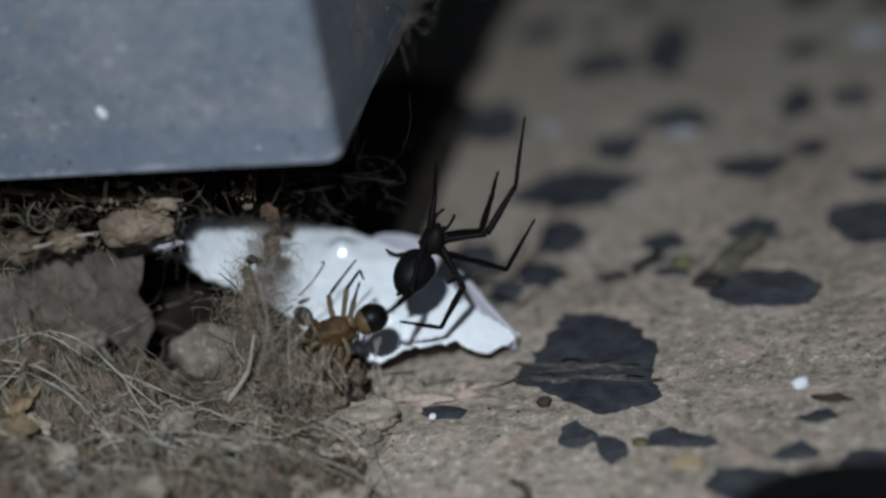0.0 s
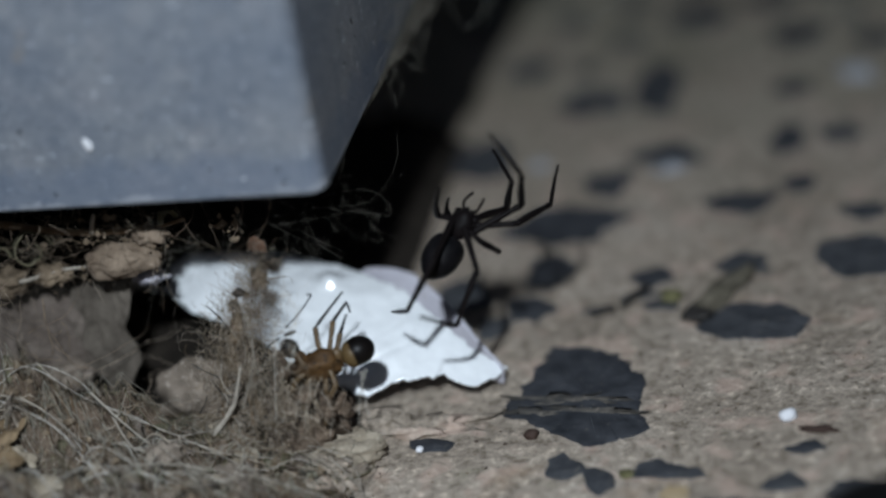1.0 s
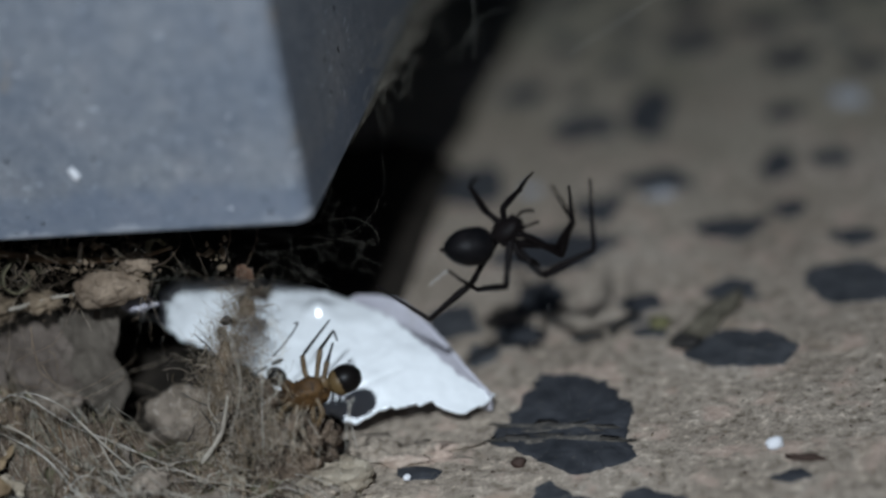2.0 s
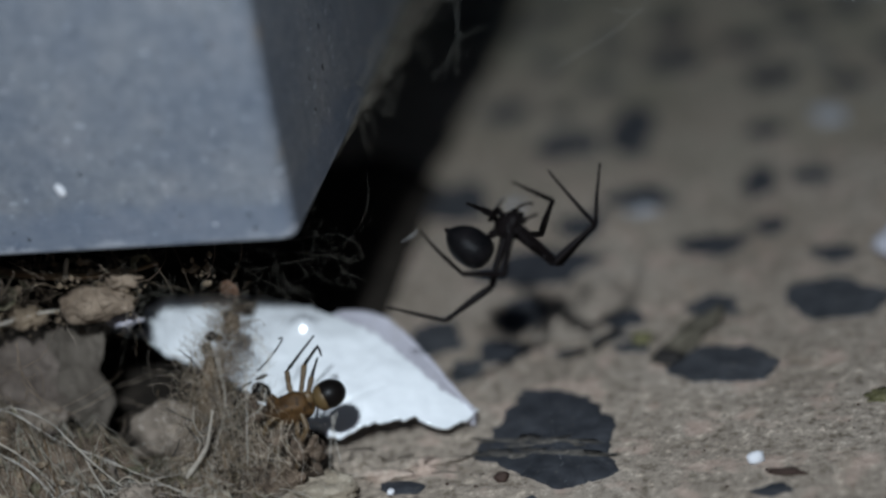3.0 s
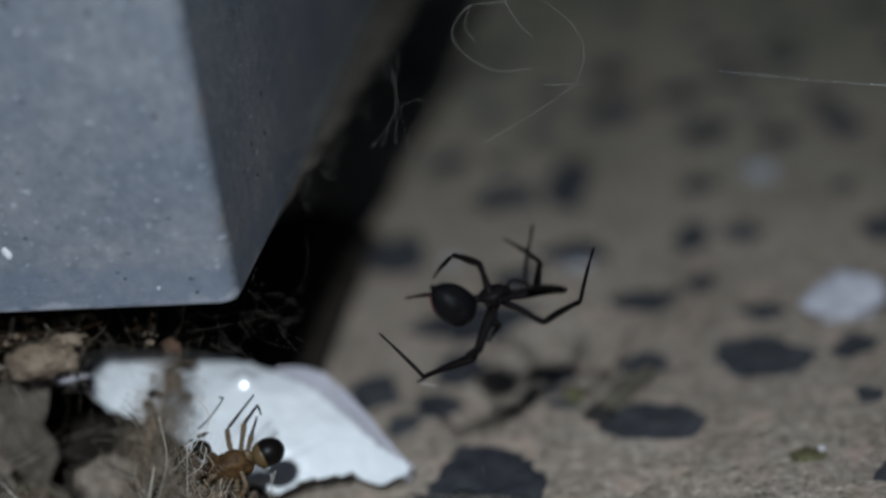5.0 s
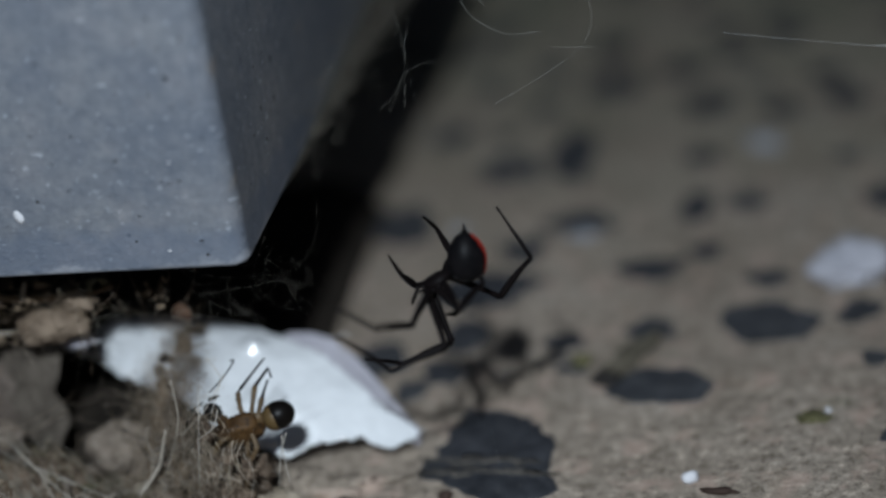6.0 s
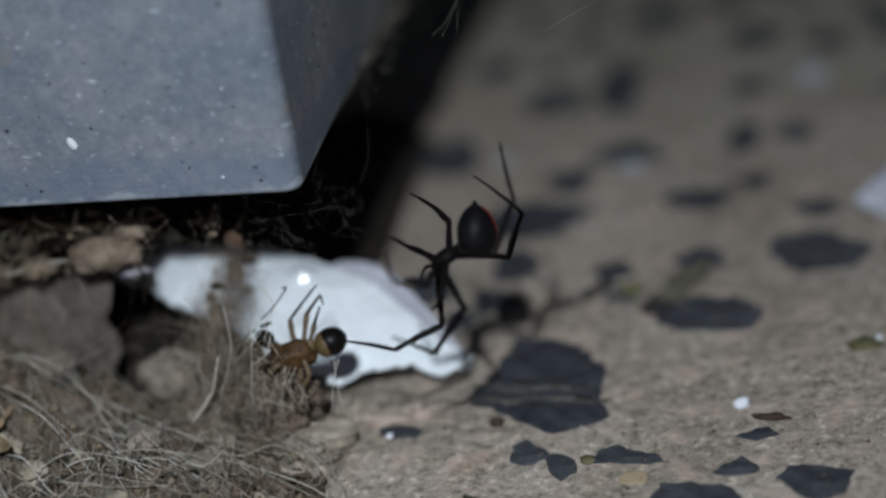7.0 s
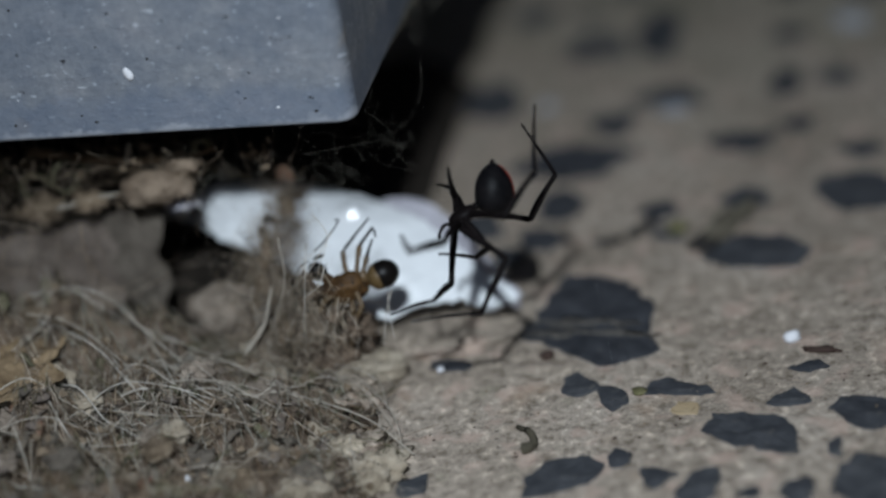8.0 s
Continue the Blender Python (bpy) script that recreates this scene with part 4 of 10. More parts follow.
place_lump("paint_chip", (-27.8, 12.4, 20.4), (1.9, 0.5, 0.9), FLAKE_BACK_SHADED, 150, "small pinkish-white paint chip beside the large flake", "paint flake", 0.5, 1.6, 10, 4)
for k, pts in enumerate(([(-4.6, -2.5, 23.3), (-7.7, -2.8, 18.9), (-11.6, -2.5, 15.0)], [(-6.3, -2.5, 18.5), (-7.3, -2.7, 16.2), (-9.5, -2.5, 14.5)], [(-8.0, -2.5, 22.0), (-9.3, -2.6, 15.1), (-10.6, -2.5, 8.1)],
                         [(-11.3, -2.5, 22.9), (-11.6, -2.4, 16.8), (-14.4, -2.5, 9.8)], [(1.5, -2.5, 15.0), (0.3, -2.5, 12.0), (-0.7, -2.5, 7.4)], [(0.9, -2.5, 14.7), (0.7, -2.6, 12.0), (0.8, -2.5, 8.0)], [(-6.7, -2.0, 25.5), (-5.3, -2.3, 22.6), (-7.2, -2.5, 18.1)])):
    stalk("long_fibre", pts, 0.06 if k != 3 else 0.1, 0.035, PALE_FIBRE if k != 3 else STRAW, "pale wisp of fibre hanging before the white flake", "fibre", "long fibres")
stalk("straw", [(-13.9, -1.0, 15.1), (-14.9, -1.2, 12.0), (-15.6, -1.0, 10.2), (-17.2, -1.0, 8.0), (-19.0, -1.0, 6.0)], 0.12, 0.42, STRAW, "frayed pale straw standing in the fibres", "straw", "straws")
# the thick bent stems that lie over the heap
for pts, r in (([(-47.3, 0.8, 8.4), (-46.5, 8.5, 9.4), (-43.1, 11.6, 9.8), (-36.1, 6.3, 9.2), (-27.7, -5.9, 8.4), (-22.8, -10.4, 7.6), (-16.2, -14.3, 6.6)], 0.17), ([(-48.7, -12.6, 8.6), (-44.5, -6.2, 9.6), (-42.0, 3.5, 9.6), (-36.4, -1.3, 9.0), (-30.0, -10.3, 8.4), (-24.3, -15.1, 7.6), (-20.7, -20.8, 6.4)], 0.14),
               ([(-50.0, -19.4, 8.2), (-41.0, -17.9, 8.0), (-36.8, -17.5, 7.8), (-30.7, -19.0, 7.2)], 0.12), ([(-39.9, -2.7, 8.6), (-31.7, -3.5, 7.6), (-18.6, -7.9, 5.6), (-11.3, -8.8, 4.8), (-1.5, -12.5, 3.4), (4.6, -16.5, 0.8)], 0.13),
               ([(-5.3, -2.4, 3.6), (0.5, -9.6, 3.2), (2.6, -14.0, 2.0), (3.6, -18.0, 0.5)], 0.08), ([(-43.0, -20.2, 8.2), (-39.4, -25.7, 7.6), (-36.2, -31.0, 6.4)], 0.12), ([(-36.0, -20.6, 7.8), (-35.1, -25.9, 7.4), (-33.5, -31.6, 6.6)], 0.1),
               ([(-17.2, -17.3, 6.4), (-15.9, -23.3, 6.2), (-16.1, -29.0, 4.4)], 0.09), ([(-33.9, -16.5, 8.0), (-24.4, -16.3, 7.0), (-15.8, -14.8, 6.0)], 0.09)):
    pts = [(x, y, max(z, debris_height(x, y) + 0.5)) for x, y, z in pts]
    stalk("bent_stem", pts, r, r * 0.6, STRAW, "pale dry stem bent over the dust heap", "stem", "bent stems")
make_leaf((-50.0, -5.0, debris_height(-45, -7) + 1.6), (0.98, -0.05, 0.0), (0.25, -0.93, -0.12), 10.5, 12, 23, "crumpled ochre dead leaf in the fibres", 0.5, 0.15, OCHRE_LEAF)


# ---- the dead ant ----
for k in range(34):
    x, z = rng.gauss(-9.3, 1.3), rng.uniform(10.5, 18.5)
    stalk("long_fibre", [(x, -0.9, z), (x + rng.gauss(0, 0.9), -1.3, z - 1.3), (x + rng.gauss(0.2, 1.6), -1.5, z - rng.uniform(2, 4.5))], rng.uniform(0.025, 0.06), 0.02, rng.choice((HAIR, FUZZ, FUZZ, WEB_DUST)), "short dusty fibre wrapped round the dead ant", "fibre", "long fibres")
for k, (at, size) in enumerate((((-9.6, 0.2, 15.4), (0.8, 0.5, 0.9)), ((-9.0, -0.6, 14.2), (0.7, 0.5, 1.1)), ((-6.6, -1.6, 11.4), (1.2, 0.6, 0.9)), ((-4.2, -2.0, 9.6), (0.9, 0.6, 1.2)))):
    place_lump("dust_ball", at, size, DUST, 170 + k, "small ball of dust clinging to the dead ant", "dust ball", 0.8, 1.8, cuts=4, group="dust balls")


def make_ant():
    ob = thing("dead_ant", -5.8, 1.2, 13.7)
    tagged(ob, "dead amber ant with a black abdomen caught in fibres", "ant")
    base = Vector((-5.6, 0.2, 14.2))

    def put(name, at, size, material, aim, label=""):
        p = part(name, ellipsoid(size), material, ob, label)
        p.matrix_local = Matrix.Translation((Vector(at) - base) * MM) @ Vector(aim).to_track_quat("X", "Z").to_matrix().to_4x4()
        return p
    g = put("gaster", (-0.5, 1.8, 14.9), (2.0, 1.75, 1.75), ANT_BLACK, (0.9, 0.38, 0.12), "glossy black rounded abdomen")
    bands = part("gaster_band", ellipsoid((1.35, 1.66, 1.66)), ANT_GOLD, g, "amber front of the abdomen")
    bands.location = (-0.75 * MM, 0, -0.1 * MM)
    put("petiole", (-3.0, 1.2, 14.8), (0.8, 0.6, 0.9), ANT_PALE, (1, 0, 0.2))
    body = part("thorax", lump((2.9, 1.45, 1.8), 71, 0.32, 1.5, 3), ANT_ORANGE, ob, "humped amber thorax")
    body.matrix_local = Matrix.Translation((Vector((-5.3, 0.4, 13.9)) - base) * MM) @ Vector((0.95, 0.15, 0.1)).to_track_quat("X", "Z").to_matrix().to_4x4()
    put("neck", (-7.2, 0.5, 15.2), (1.0, 0.6, 0.7), ANT_ORANGE, (0.7, 0, -0.6))
    put("head", (-8.3, 0.7, 16.2), (1.35, 1.1, 1.05), ANT_BLACK, (0.5, 0.1, -0.8), "black ant head")
    put("mandible", (-8.0, 1.1, 18.0), (0.8, 0.25, 0.25), ANT_BLACK, (1, 0.2, 0.3))

    def joint(name, points, r0, r1, material, parent):
        path = []
        for p, q in zip(points, points[1:]):
            path += [(Vector(p).lerp(Vector(q), k / 5) - base) * MM for k in range(5)]
        path.append((Vector(points[-1]) - base) * MM)
        n = len(path) - 1
        return tubes(name, [(path, [(r0 + (r1 - r0) * i / n) * MM * (1 + 0.1 * math.sin(i * 1.9)) for i in range(n + 1)])], material, parent, sides=7)

    raised = (([(-4.6, 0.8, 14.8), (-5.1, 1.6, 16.4), (-5.2, 2.2, 18.0)], [(-5.2, 2.2, 18.0), (-3.5, 3.5, 19.7), (-1.9, 4.7, 21.2)]),
              ([(-3.9, 0.9, 14.7), (-3.2, 3.0, 18.3)], [(-3.2, 3.0, 18.3), (-1.5, 4.2, 20.1), (-1.2, 3.8, 18.9)]),
              ([(-3.1, 1.1, 14.8), (-2.4, 2.4, 17.0)], [(-2.4, 2.4, 17.0), (-1.6, 3.5, 18.9)]))
    for upper_part, tip in raised:
        leg = joint("leg", upper_part, 0.3, 0.34, ANT_PALE, ob)
        joint("leg_tip", tip, 0.22, 0.11, ANT_BLACK, leg)
    folded = ([(-5.0, 0.1, 13.8), (-6.9, -1.2, 11.9), (-5.2, -1.4, 8.6)], [(-4.3, 0.3, 13.7), (-4.4, -1.0, 11.4), (-3.6, -1.8, 8.4)], [(-5.8, -0.1, 13.6), (-8.0, -1.2, 12.6), (-7.2, -1.8, 9.2)],
              [(-3.9, 0.2, 13.9), (-3.0, -1.2, 12.2), (-4.6, -2.0, 9.6), (-4.9, -2.2, 7.2)], [(-5.4, -0.2, 14.0), (-7.4, -1.6, 13.4), (-8.4, -2.0, 11.6)])
    for pts in folded:
        joint("leg", pts, 0.40, 0.16, ANT_PALE, ob)
    for pts in ([(-8.6, 1.8, 18.4), (-6.9, 2.7, 19.8), (-5.5, 3.8, 21.4), (-6.0, 3.8, 21.5)], [(-9.3, 0.8, 17.6), (-10.5, 0.0, 17.0), (-11.5, -1.0, 15.0)]):
        path = smooth_path([(Vector(p) - base) * MM for p in pts], 6)
        tubes("antenna", [(path, 0.10 * MM)], ANT_BLACK, ob, sides=6)
    return ob


make_ant()


# ---- cobweb, roots and threads ----
def strand(points, r=0.03, steps=8):
    return (smooth_path(mm(points), steps), r * MM)


ob = tubes("frayed_root", [strand([(17.6, 17.4, 59.5), (18.6, 15.8, 55.8), (18.6, 14.3, 52.9), (18.4, 12.5, 49.4)], 0.011), strand([(18.6, 14.3, 52.9), (17.7, 13.5, 51.0), (16.7, 12.1, 49.3)], 0.007),
                           strand([(18.6, 14.3, 52.9), (20.4, 15.0, 53.6), (22.2, 15.5, 53.6)], 0.007), strand([(18.6, 15.8, 55.8), (19.2, 16.6, 57.4), (19.2, 17.4, 58.7)], 0.007),
                           strand([(18.6, 15.6, 55.5), (17.6, 16.2, 57.5), (17.0, 17.2, 59.3)], 0.007), strand([(18.2, 14.0, 52.4), (17.1, 12.9, 50.7), (15.5, 11.9, 49.5)], 0.011),
                           strand([(17.6, 17.4, 59.5), (9, 22, 64), (0, 26, 66)], 0.003)], ROOT)
tagged(ob, "frayed pale rootlet hanging in the web", "rootlet")
ob = tubes("curved_hair", [strand([(30.3, 24.5, 68), (35.6, 22.8, 62.3), (38.9, 22.0, 59.2), (40.2, 20.8, 56.1), (38.9, 19.0, 53.0), (34.6, 16.8, 50.7), (28.6, 14.3, 48.3)], 0.022), strand([(35.4, 18.3, 53.3), (40.2, 19.1, 52.7)], 0.02)], ROOT)
tagged(ob, "single curved pale hair caught in the web", "hair")
ob = tubes("hair_tuft", [strand([(30.3, 24.5, 68), (32.0, 22.3, 62.8), (27.5, 21.1, 62.5), (25.4, 19.5, 60.2), (26.6, 18.5, 57.7), (30.3, 18.2, 55.4), (34.2, 19.0, 55.1)], 0.025), strand([(27.5, 21.1, 62.5), (26.8, 20.2, 60.5), (28.0, 19.4, 58.6)], 0.02),
                         strand([(30.3, 24.5, 68), (31.4, 22.2, 62.9), (32.9, 21.1, 60.0), (34.4, 20.6, 58.3)], 0.025), strand([(0, 30, 74), (15, 27, 70), (30.3, 24.5, 68)], 0.003)], ROOT)
tagged(ob, "tuft of dusty pale hairs caught in the web", "hair tuft")
for pts, r in (([(55.0, 22.1, 52.1), (64.3, 23.2, 50.0), (75.0, 24.4, 47.8), (83.4, 25.5, 46.0), (200, 40, 20), (290, 50, 0)], 0.012), ([(0, 24, 72), (16.8, 20.4, 60.5), (18.3, 17.1, 53.3), (20.0, 13.3, 45.0), (21.2, 10.3, 38.4), (24, 4, 24), (27, -2, 0)], 0.002)):
    tagged(tubes("web_thread", [strand(pts, r, 10)], THREAD, sides=4), "fine taut thread of spider silk", "web thread", "web threads")


def make_web_sheet():
    """Dust-laden web hanging along the lower edge of the block's side."""
    bm = bmesh.new()
    rows = []
    for i in range(121):
        y = 20 + 1.25 * i
        grow = min(1, max(0, (y - 22) / 70))
        out = 4.6 * grow + 0.7 * fbm((y, 0, 50), 0.25, 3) * min(1, grow * 4)
        line = []
        for j in range(9):
            w = j / 8
            line.append(bm.verts.new(Vector((0.15 + max(0, out) * w ** 1.3 + 0.15 * fbm((y, j, 4), 0.6, 2) * w, y, 36.5 + 3.0 * grow * (1 - w) - 0.6 * grow * w + 0.35 * fbm((y, j, 9), 0.5, 3) * w)) * MM))
        rows.append(line)
    for p, q in zip(rows, rows[1:]):
        for j in range(8):
            bm.faces.new((p[j], p[j + 1], q[j + 1], q[j]))
    ext = bmesh.ops.solidify(bm, geom=bm.faces[:], thickness=0.12 * MM)
    bmesh.ops.recalc_face_normals(bm, faces=bm.faces)
    return tagged(part("dusty_web_sheet", bm, WEB_DUST), "grey dust-laden web sheet along the lower edge of the block", "cobweb")


make_web_sheet()


def make_cobweb():
    rng = random.Random(8)
    lines = []
    for i in range(220):
        y = rng.uniform(32, 100)
        z = 36.4 + rng.random() ** 2 * 5
        c = Vector((0.1 + rng.random() ** 3 * 1.2, y, z))
        d = Vector((rng.gauss(0, 0.25), rng.gauss(0.6, 0.8), rng.gauss(0.1, 0.5))).normalized()
        path, length = [], rng.uniform(2, 9)
        for k in range(9):
            path.append(c * MM)
            d = (d + Vector((rng.gauss(0, 0.3), rng.gauss(0, 0.3), rng.gauss(0, 0.3)))).normalized()
            c = c + d * length / 8
            c.x = max(c.x, 0.1)
        lines.append((path, rng.choice((0.008, 0.012, 0.02)) * MM))
    # wavy drawn-out wisps that cling along the edge
    for i in range(70):
        y, z = rng.uniform(24, 95), 36.5 + rng.random() ** 1.6 * 5.5
        swing, length = rng.uniform(0.3, 1.1), rng.uniform(8, 26)
        pts = []
        for k in range(7):
            t = k / 6
            pts.append((0.25 + rng.random() ** 2 * 0.9, y + length * t, z + swing * math.sin(5.5 * t + i) + rng.gauss(0, 0.25)))
        lines.append((smooth_path(mm(pts), 5), rng.choice((0.012, 0.02, 0.032)) * MM))
    tagged(tubes("cobweb", lines, SILK, sides=3), "dusty cobweb clinging along the lower edge of the block", "cobweb", kind="stuff")
    lines = [strand([(-5.9, 17.3, 27.6), (-1.1, 18.4, 27.5), (1.5, 18.2, 25.9), (1.7, 17.5, 24.3), (-1.3, 17.1, 25.1), (-7.3, 16.4, 26.6)], 0.009), strand([(2.8, 13.5, 27.2), (0.7, 12.3, 26.0), (3.6, 12.1, 24.0)], 0.007),
             strand([(-6.8, 13.0, 25.8), (-6.0, 12.2, 23.9), (-3.2, 11.8, 21.7)], 0.009)]
    lines += [strand([(-9.0, 6.0, 29.5), (-2.0, 6.5, 30.2), (2.6, 6.2, 31.0), (3.4, 6.0, 29.4), (1.6, 5.6, 27.6)], 0.007), strand([(0.2, 4.0, 35.8), (2.4, 4.6, 33.0), (3.0, 5.0, 29.6), (4.4, 5.4, 26.4)], 0.006),
              strand([(0.2, 9.0, 36.2), (-1.6, 6.4, 31.8), (0.4, 5.6, 28.2), (3.8, 5.4, 27.0)], 0.005)]
    for i in range(70):
        c = Vector((rng.uniform(-27, 0), rng.uniform(3.5, 11), rng.uniform(25, 34.5)))
        d = Vector((rng.gauss(0, 1), rng.gauss(0, 0.5), rng.gauss(0, 0.6))).normalized()
        turn = Vector((rng.gauss(0, 0.16), rng.gauss(0, 0.12), rng.gauss(0, 0.16)))
        path, length = [], rng.uniform(5, 15)
        for k in range(17):
            path.append(c * MM)
            d = (d + turn + Vector((rng.gauss(0, 0.07), rng.gauss(0, 0.07), rng.gauss(0, 0.07)))).normalized()
            c = c + d * length / 16
            c.z = min(c.z, 35.8)
        lines.append((path, rng.choice((0.002, 0.003, 0.004, 0.006)) * MM))
    # wisps that hang down over the top of the flake
    for i in range(40):
        c = Vector((rng.uniform(-24, -4), rng.uniform(5, 9), rng.uniform(26, 29)))
        path = smooth_path([c * MM, (c + Vector((rng.gauss(0, 1.2), rng.gauss(0, 0.5), -rng.uniform(1, 2)))) * MM, (c + Vector((rng.gauss(0, 2), rng.gauss(0, 0.6), -rng.uniform(2, 4.5)))) * MM], 6)
        lines.append((path, rng.choice((0.004, 0.006, 0.01)) * MM))
    tagged(tubes("tangled_web", lines, SILK, sides=3), "tangled dusty web under the block edge", "cobweb", kind="stuff")


make_cobweb()


# ---- the spider ----
spider = thing("redback_spider", 18, 2, 32)
tagged(spider, "black redback spider with a red stripe hanging in its web", "spider")


def abdomen_shape(t):
    """Relative girth of the abdomen at t along its long axis, -1 at the blunt end to 1 at the spinnerets."""
    if t < 0:
        return (1 - abs(t) ** 3.4) ** 0.5
    return (1 - t ** 1.9) ** 0.62


def abdomen_point(t, turn, lift=0.0):
    g = abdomen_shape(t)
    x, y = math.sin(turn), -math.cos(turn)
    # fuller along the back than on the belly
    deep = 2.5 if y < 0 else 2.05
    return Vector((x * (2.25 * g + lift), y * (deep * g + lift), t * (3.2 if t > 0 else 2.8) + 0.1 * y * g)) * MM


def make_abdomen():
    bm = bmesh.new()
    rings, n = [], 32
    for i in range(1, 28):
        t = -math.cos(math.pi * i / 28)
        rings.append([bm.verts.new(abdomen_point(t, 2 * math.pi * k / n)) for k in range(n)])
    for p, q in zip(rings, rings[1:]):
        for k in range(n):
            bm.faces.new((p[k], p[(k + 1) % n], q[(k + 1) % n], q[k]))
    for ring, t in ((rings[0], -1), (rings[-1], 1)):
        tip = bm.verts.new(abdomen_point(t, 0))
        for k in range(n):
            bm.faces.new((ring[k], ring[(k + 1) % n], tip))
    bmesh.ops.recalc_face_normals(bm, faces=bm.faces)
    ab = part("abdomen", bm, BLACK_SATIN, spider, "full satin black abdomen tapering to the spinnerets")
    ab.matrix_local = pose(0, -4.4 * MM, 0.6 * MM, 35)
    # red stripe: a raised band following the back of the abdomen
    bm = bmesh.new()
    rows = []
    for i in range(25):
        t = 0.93 - 1.62 * i / 24
        half = 0.62 * min(1, 0.5 + i / 10, 0.45 + (24 - i) / 6) + 0.05 * math.sin(i * 1.9)
        wide = half / (2.25 * max(0.2, abdomen_shape(t)))
        rows.append([bm.verts.new(abdomen_point(t, wide * (j / 3 - 1), 0.015 + 0.05 * (1 - (j / 3 - 1) ** 2))) for j in range(7)])
    for p, q in zip(rows, rows[1:]):
        for j in range(6):
            bm.faces.new((p[j], p[j + 1], q[j + 1], q[j]))
    bmesh.ops.recalc_face_normals(bm, faces=bm.faces)
    for f in bm.faces:
        if f.normal.y > 0:
            f.normal_flip()
    part("stripe", bm, RED, ab, "bright red stripe along the back")
    spin = part("spinneret", ellipsoid((0.3, 0.3, 0.42), 12, 8), BLACK, ab)
    spin.location = (0, 0.1 * MM, 3.2 * MM)
    return ab


def make_spider():
    bm = ellipsoid((1.45, 1.85, 0.95), 20, 14)
    for v in bm.verts:
        if v.co.y > 0.4 * MM:
            v.co.x *= 1 - 0.28 * (v.co.y / MM - 0.4) / 1.45
            v.co.z += 0.18 * (v.co.y - 0.4 * MM)
    part("cephalothorax", bm, BLACK, spider, "glossy black head and thorax")
    ped = part("waist", ellipsoid((0.5, 0.9, 0.5), 10, 8), BLACK, spider)
    ped.location = (0, -2.0 * MM, 0.1 * MM)
    for sx in (-1, 1):
        fang = part("jaw", ellipsoid((0.35, 0.45, 0.7), 10, 8), BLACK, spider)
        fang.location = (sx * 0.38 * MM, 1.75 * MM, -0.45 * MM)
        path = smooth_path(mm([(sx * 0.6, 1.6, -0.1), (sx * 0.95, 2.5, 0.25), (sx * 0.9, 3.3, -0.1), (sx * 0.75, 3.8, -0.6)]), 5)
        tubes("feeler", [(path, [0.17 * MM] * (len(path) - 4) + [0.2 * MM] * 4)], BLACK, spider, sides=6)
        for y in (-0.9, -0.2, 0.6, 1.25):
            cx = part("coxa", ellipsoid((0.55, 0.42, 0.42), 10, 8), BLACK, spider)
            cx.location = (sx * 1.1 * MM, y * MM, -0.42 * MM)


make_spider()
abdomen = make_abdomen()


def leg_piece(name, length, r0, r1, seed):
    """One leg joint along +Y: thicker at its root, slightly swollen at the far end."""
    n = 14
    path = [Vector((0, length * i / n, 0.02 * length * math.sin(math.pi * i / n))) * MM for i in range(n + 1)]
    radii = []
    for i in range(n + 1):
        t = i / n
        radii.append((r0 + (r1 - r0) * t) * (0.9 + 0.22 * math.sin(math.pi * min(1, t * 1.3)) + (0.15 if 0.9 < t < 1 else 0)) * MM)
    lines = [(path, radii)]
    # short stiff hairs standing off the joint
    rng = random.Random(900 + seed)
    for k in range(int(length * 5)):
        i = rng.randrange(1, n)
        w = rng.uniform(0, 2 * math.pi)
        out = Vector((math.cos(w), 0.55, math.sin(w)))
        root = path[i] + Vector((math.cos(w), 0, math.sin(w))) * radii[i] * 0.8
        lines.append(([root, root + out * rng.uniform(0.16, 0.34) * MM], [0.028 * MM, 0.01 * MM]))
    return tubes(name, lines, BLACK, spider, sides=6)


SIZES = ((7.4, 6.2, 7.2), (7.8, 6.6, 8.2), (5, 4.4, 6), (8.8, 6.6, 7.4), (8, 6.8, 8.2), (4.6, 4, 4.8), (4.6, 3.8, 4.4), (7, 6.2, 7.2))
legs = []
for k, (a, b, c) in enumerate(SIZES):
    legs.append((leg_piece("upper_leg", a, 0.44, 0.38, k), leg_piece("middle_leg", b, 0.43, 0.31, k), leg_piece("lower_leg", c, 0.26, 0.13, k)))


# a strand of silk drawn out by the foot of one hind leg
tubes("silk_strand", [([Vector((0, 8.2, 0)) * MM, Vector((-1.5, 7.85, 0.12)) * MM, Vector((-3.0, 7.6, 0.2)) * MM], [0.03 * MM, 0.045 * MM, 0.025 * MM])], THREAD, legs[4][2], "short bright strand of silk")


# ---- small things on the slab ----
place_lump("white_chip", (47.5, 7.4, 0.6), (1.1, 0.8, 0.8), PALE_STONE, 41, "tiny white chip of quartz on the slab", "stone chip", 0.2, 1.0, 20, 3)
place_lump("white_pebble", (67.8, 58, 1.9), (4.9, 4.2, 2.7), LILAC_STONE, 42, "white quartz pebble lying on the slab", "pebble", 0.6, 1.0, 20, 4)
place_lump("white_chip", (63.9, 22.4, 0.3), (0.42, 0.4, 0.35), PALE_STONE, 50, "tiny white chip of quartz beside moss", "stone chip", 0.2, 1.0, 20, 3)
place_lump("white_chip", (4.4, 2.8, 0.5), (0.5, 0.45, 0.4), PALE_STONE, 51, "tiny white chip beside a dark stone", "stone chip", 0.2, 1.0, 20, 3)
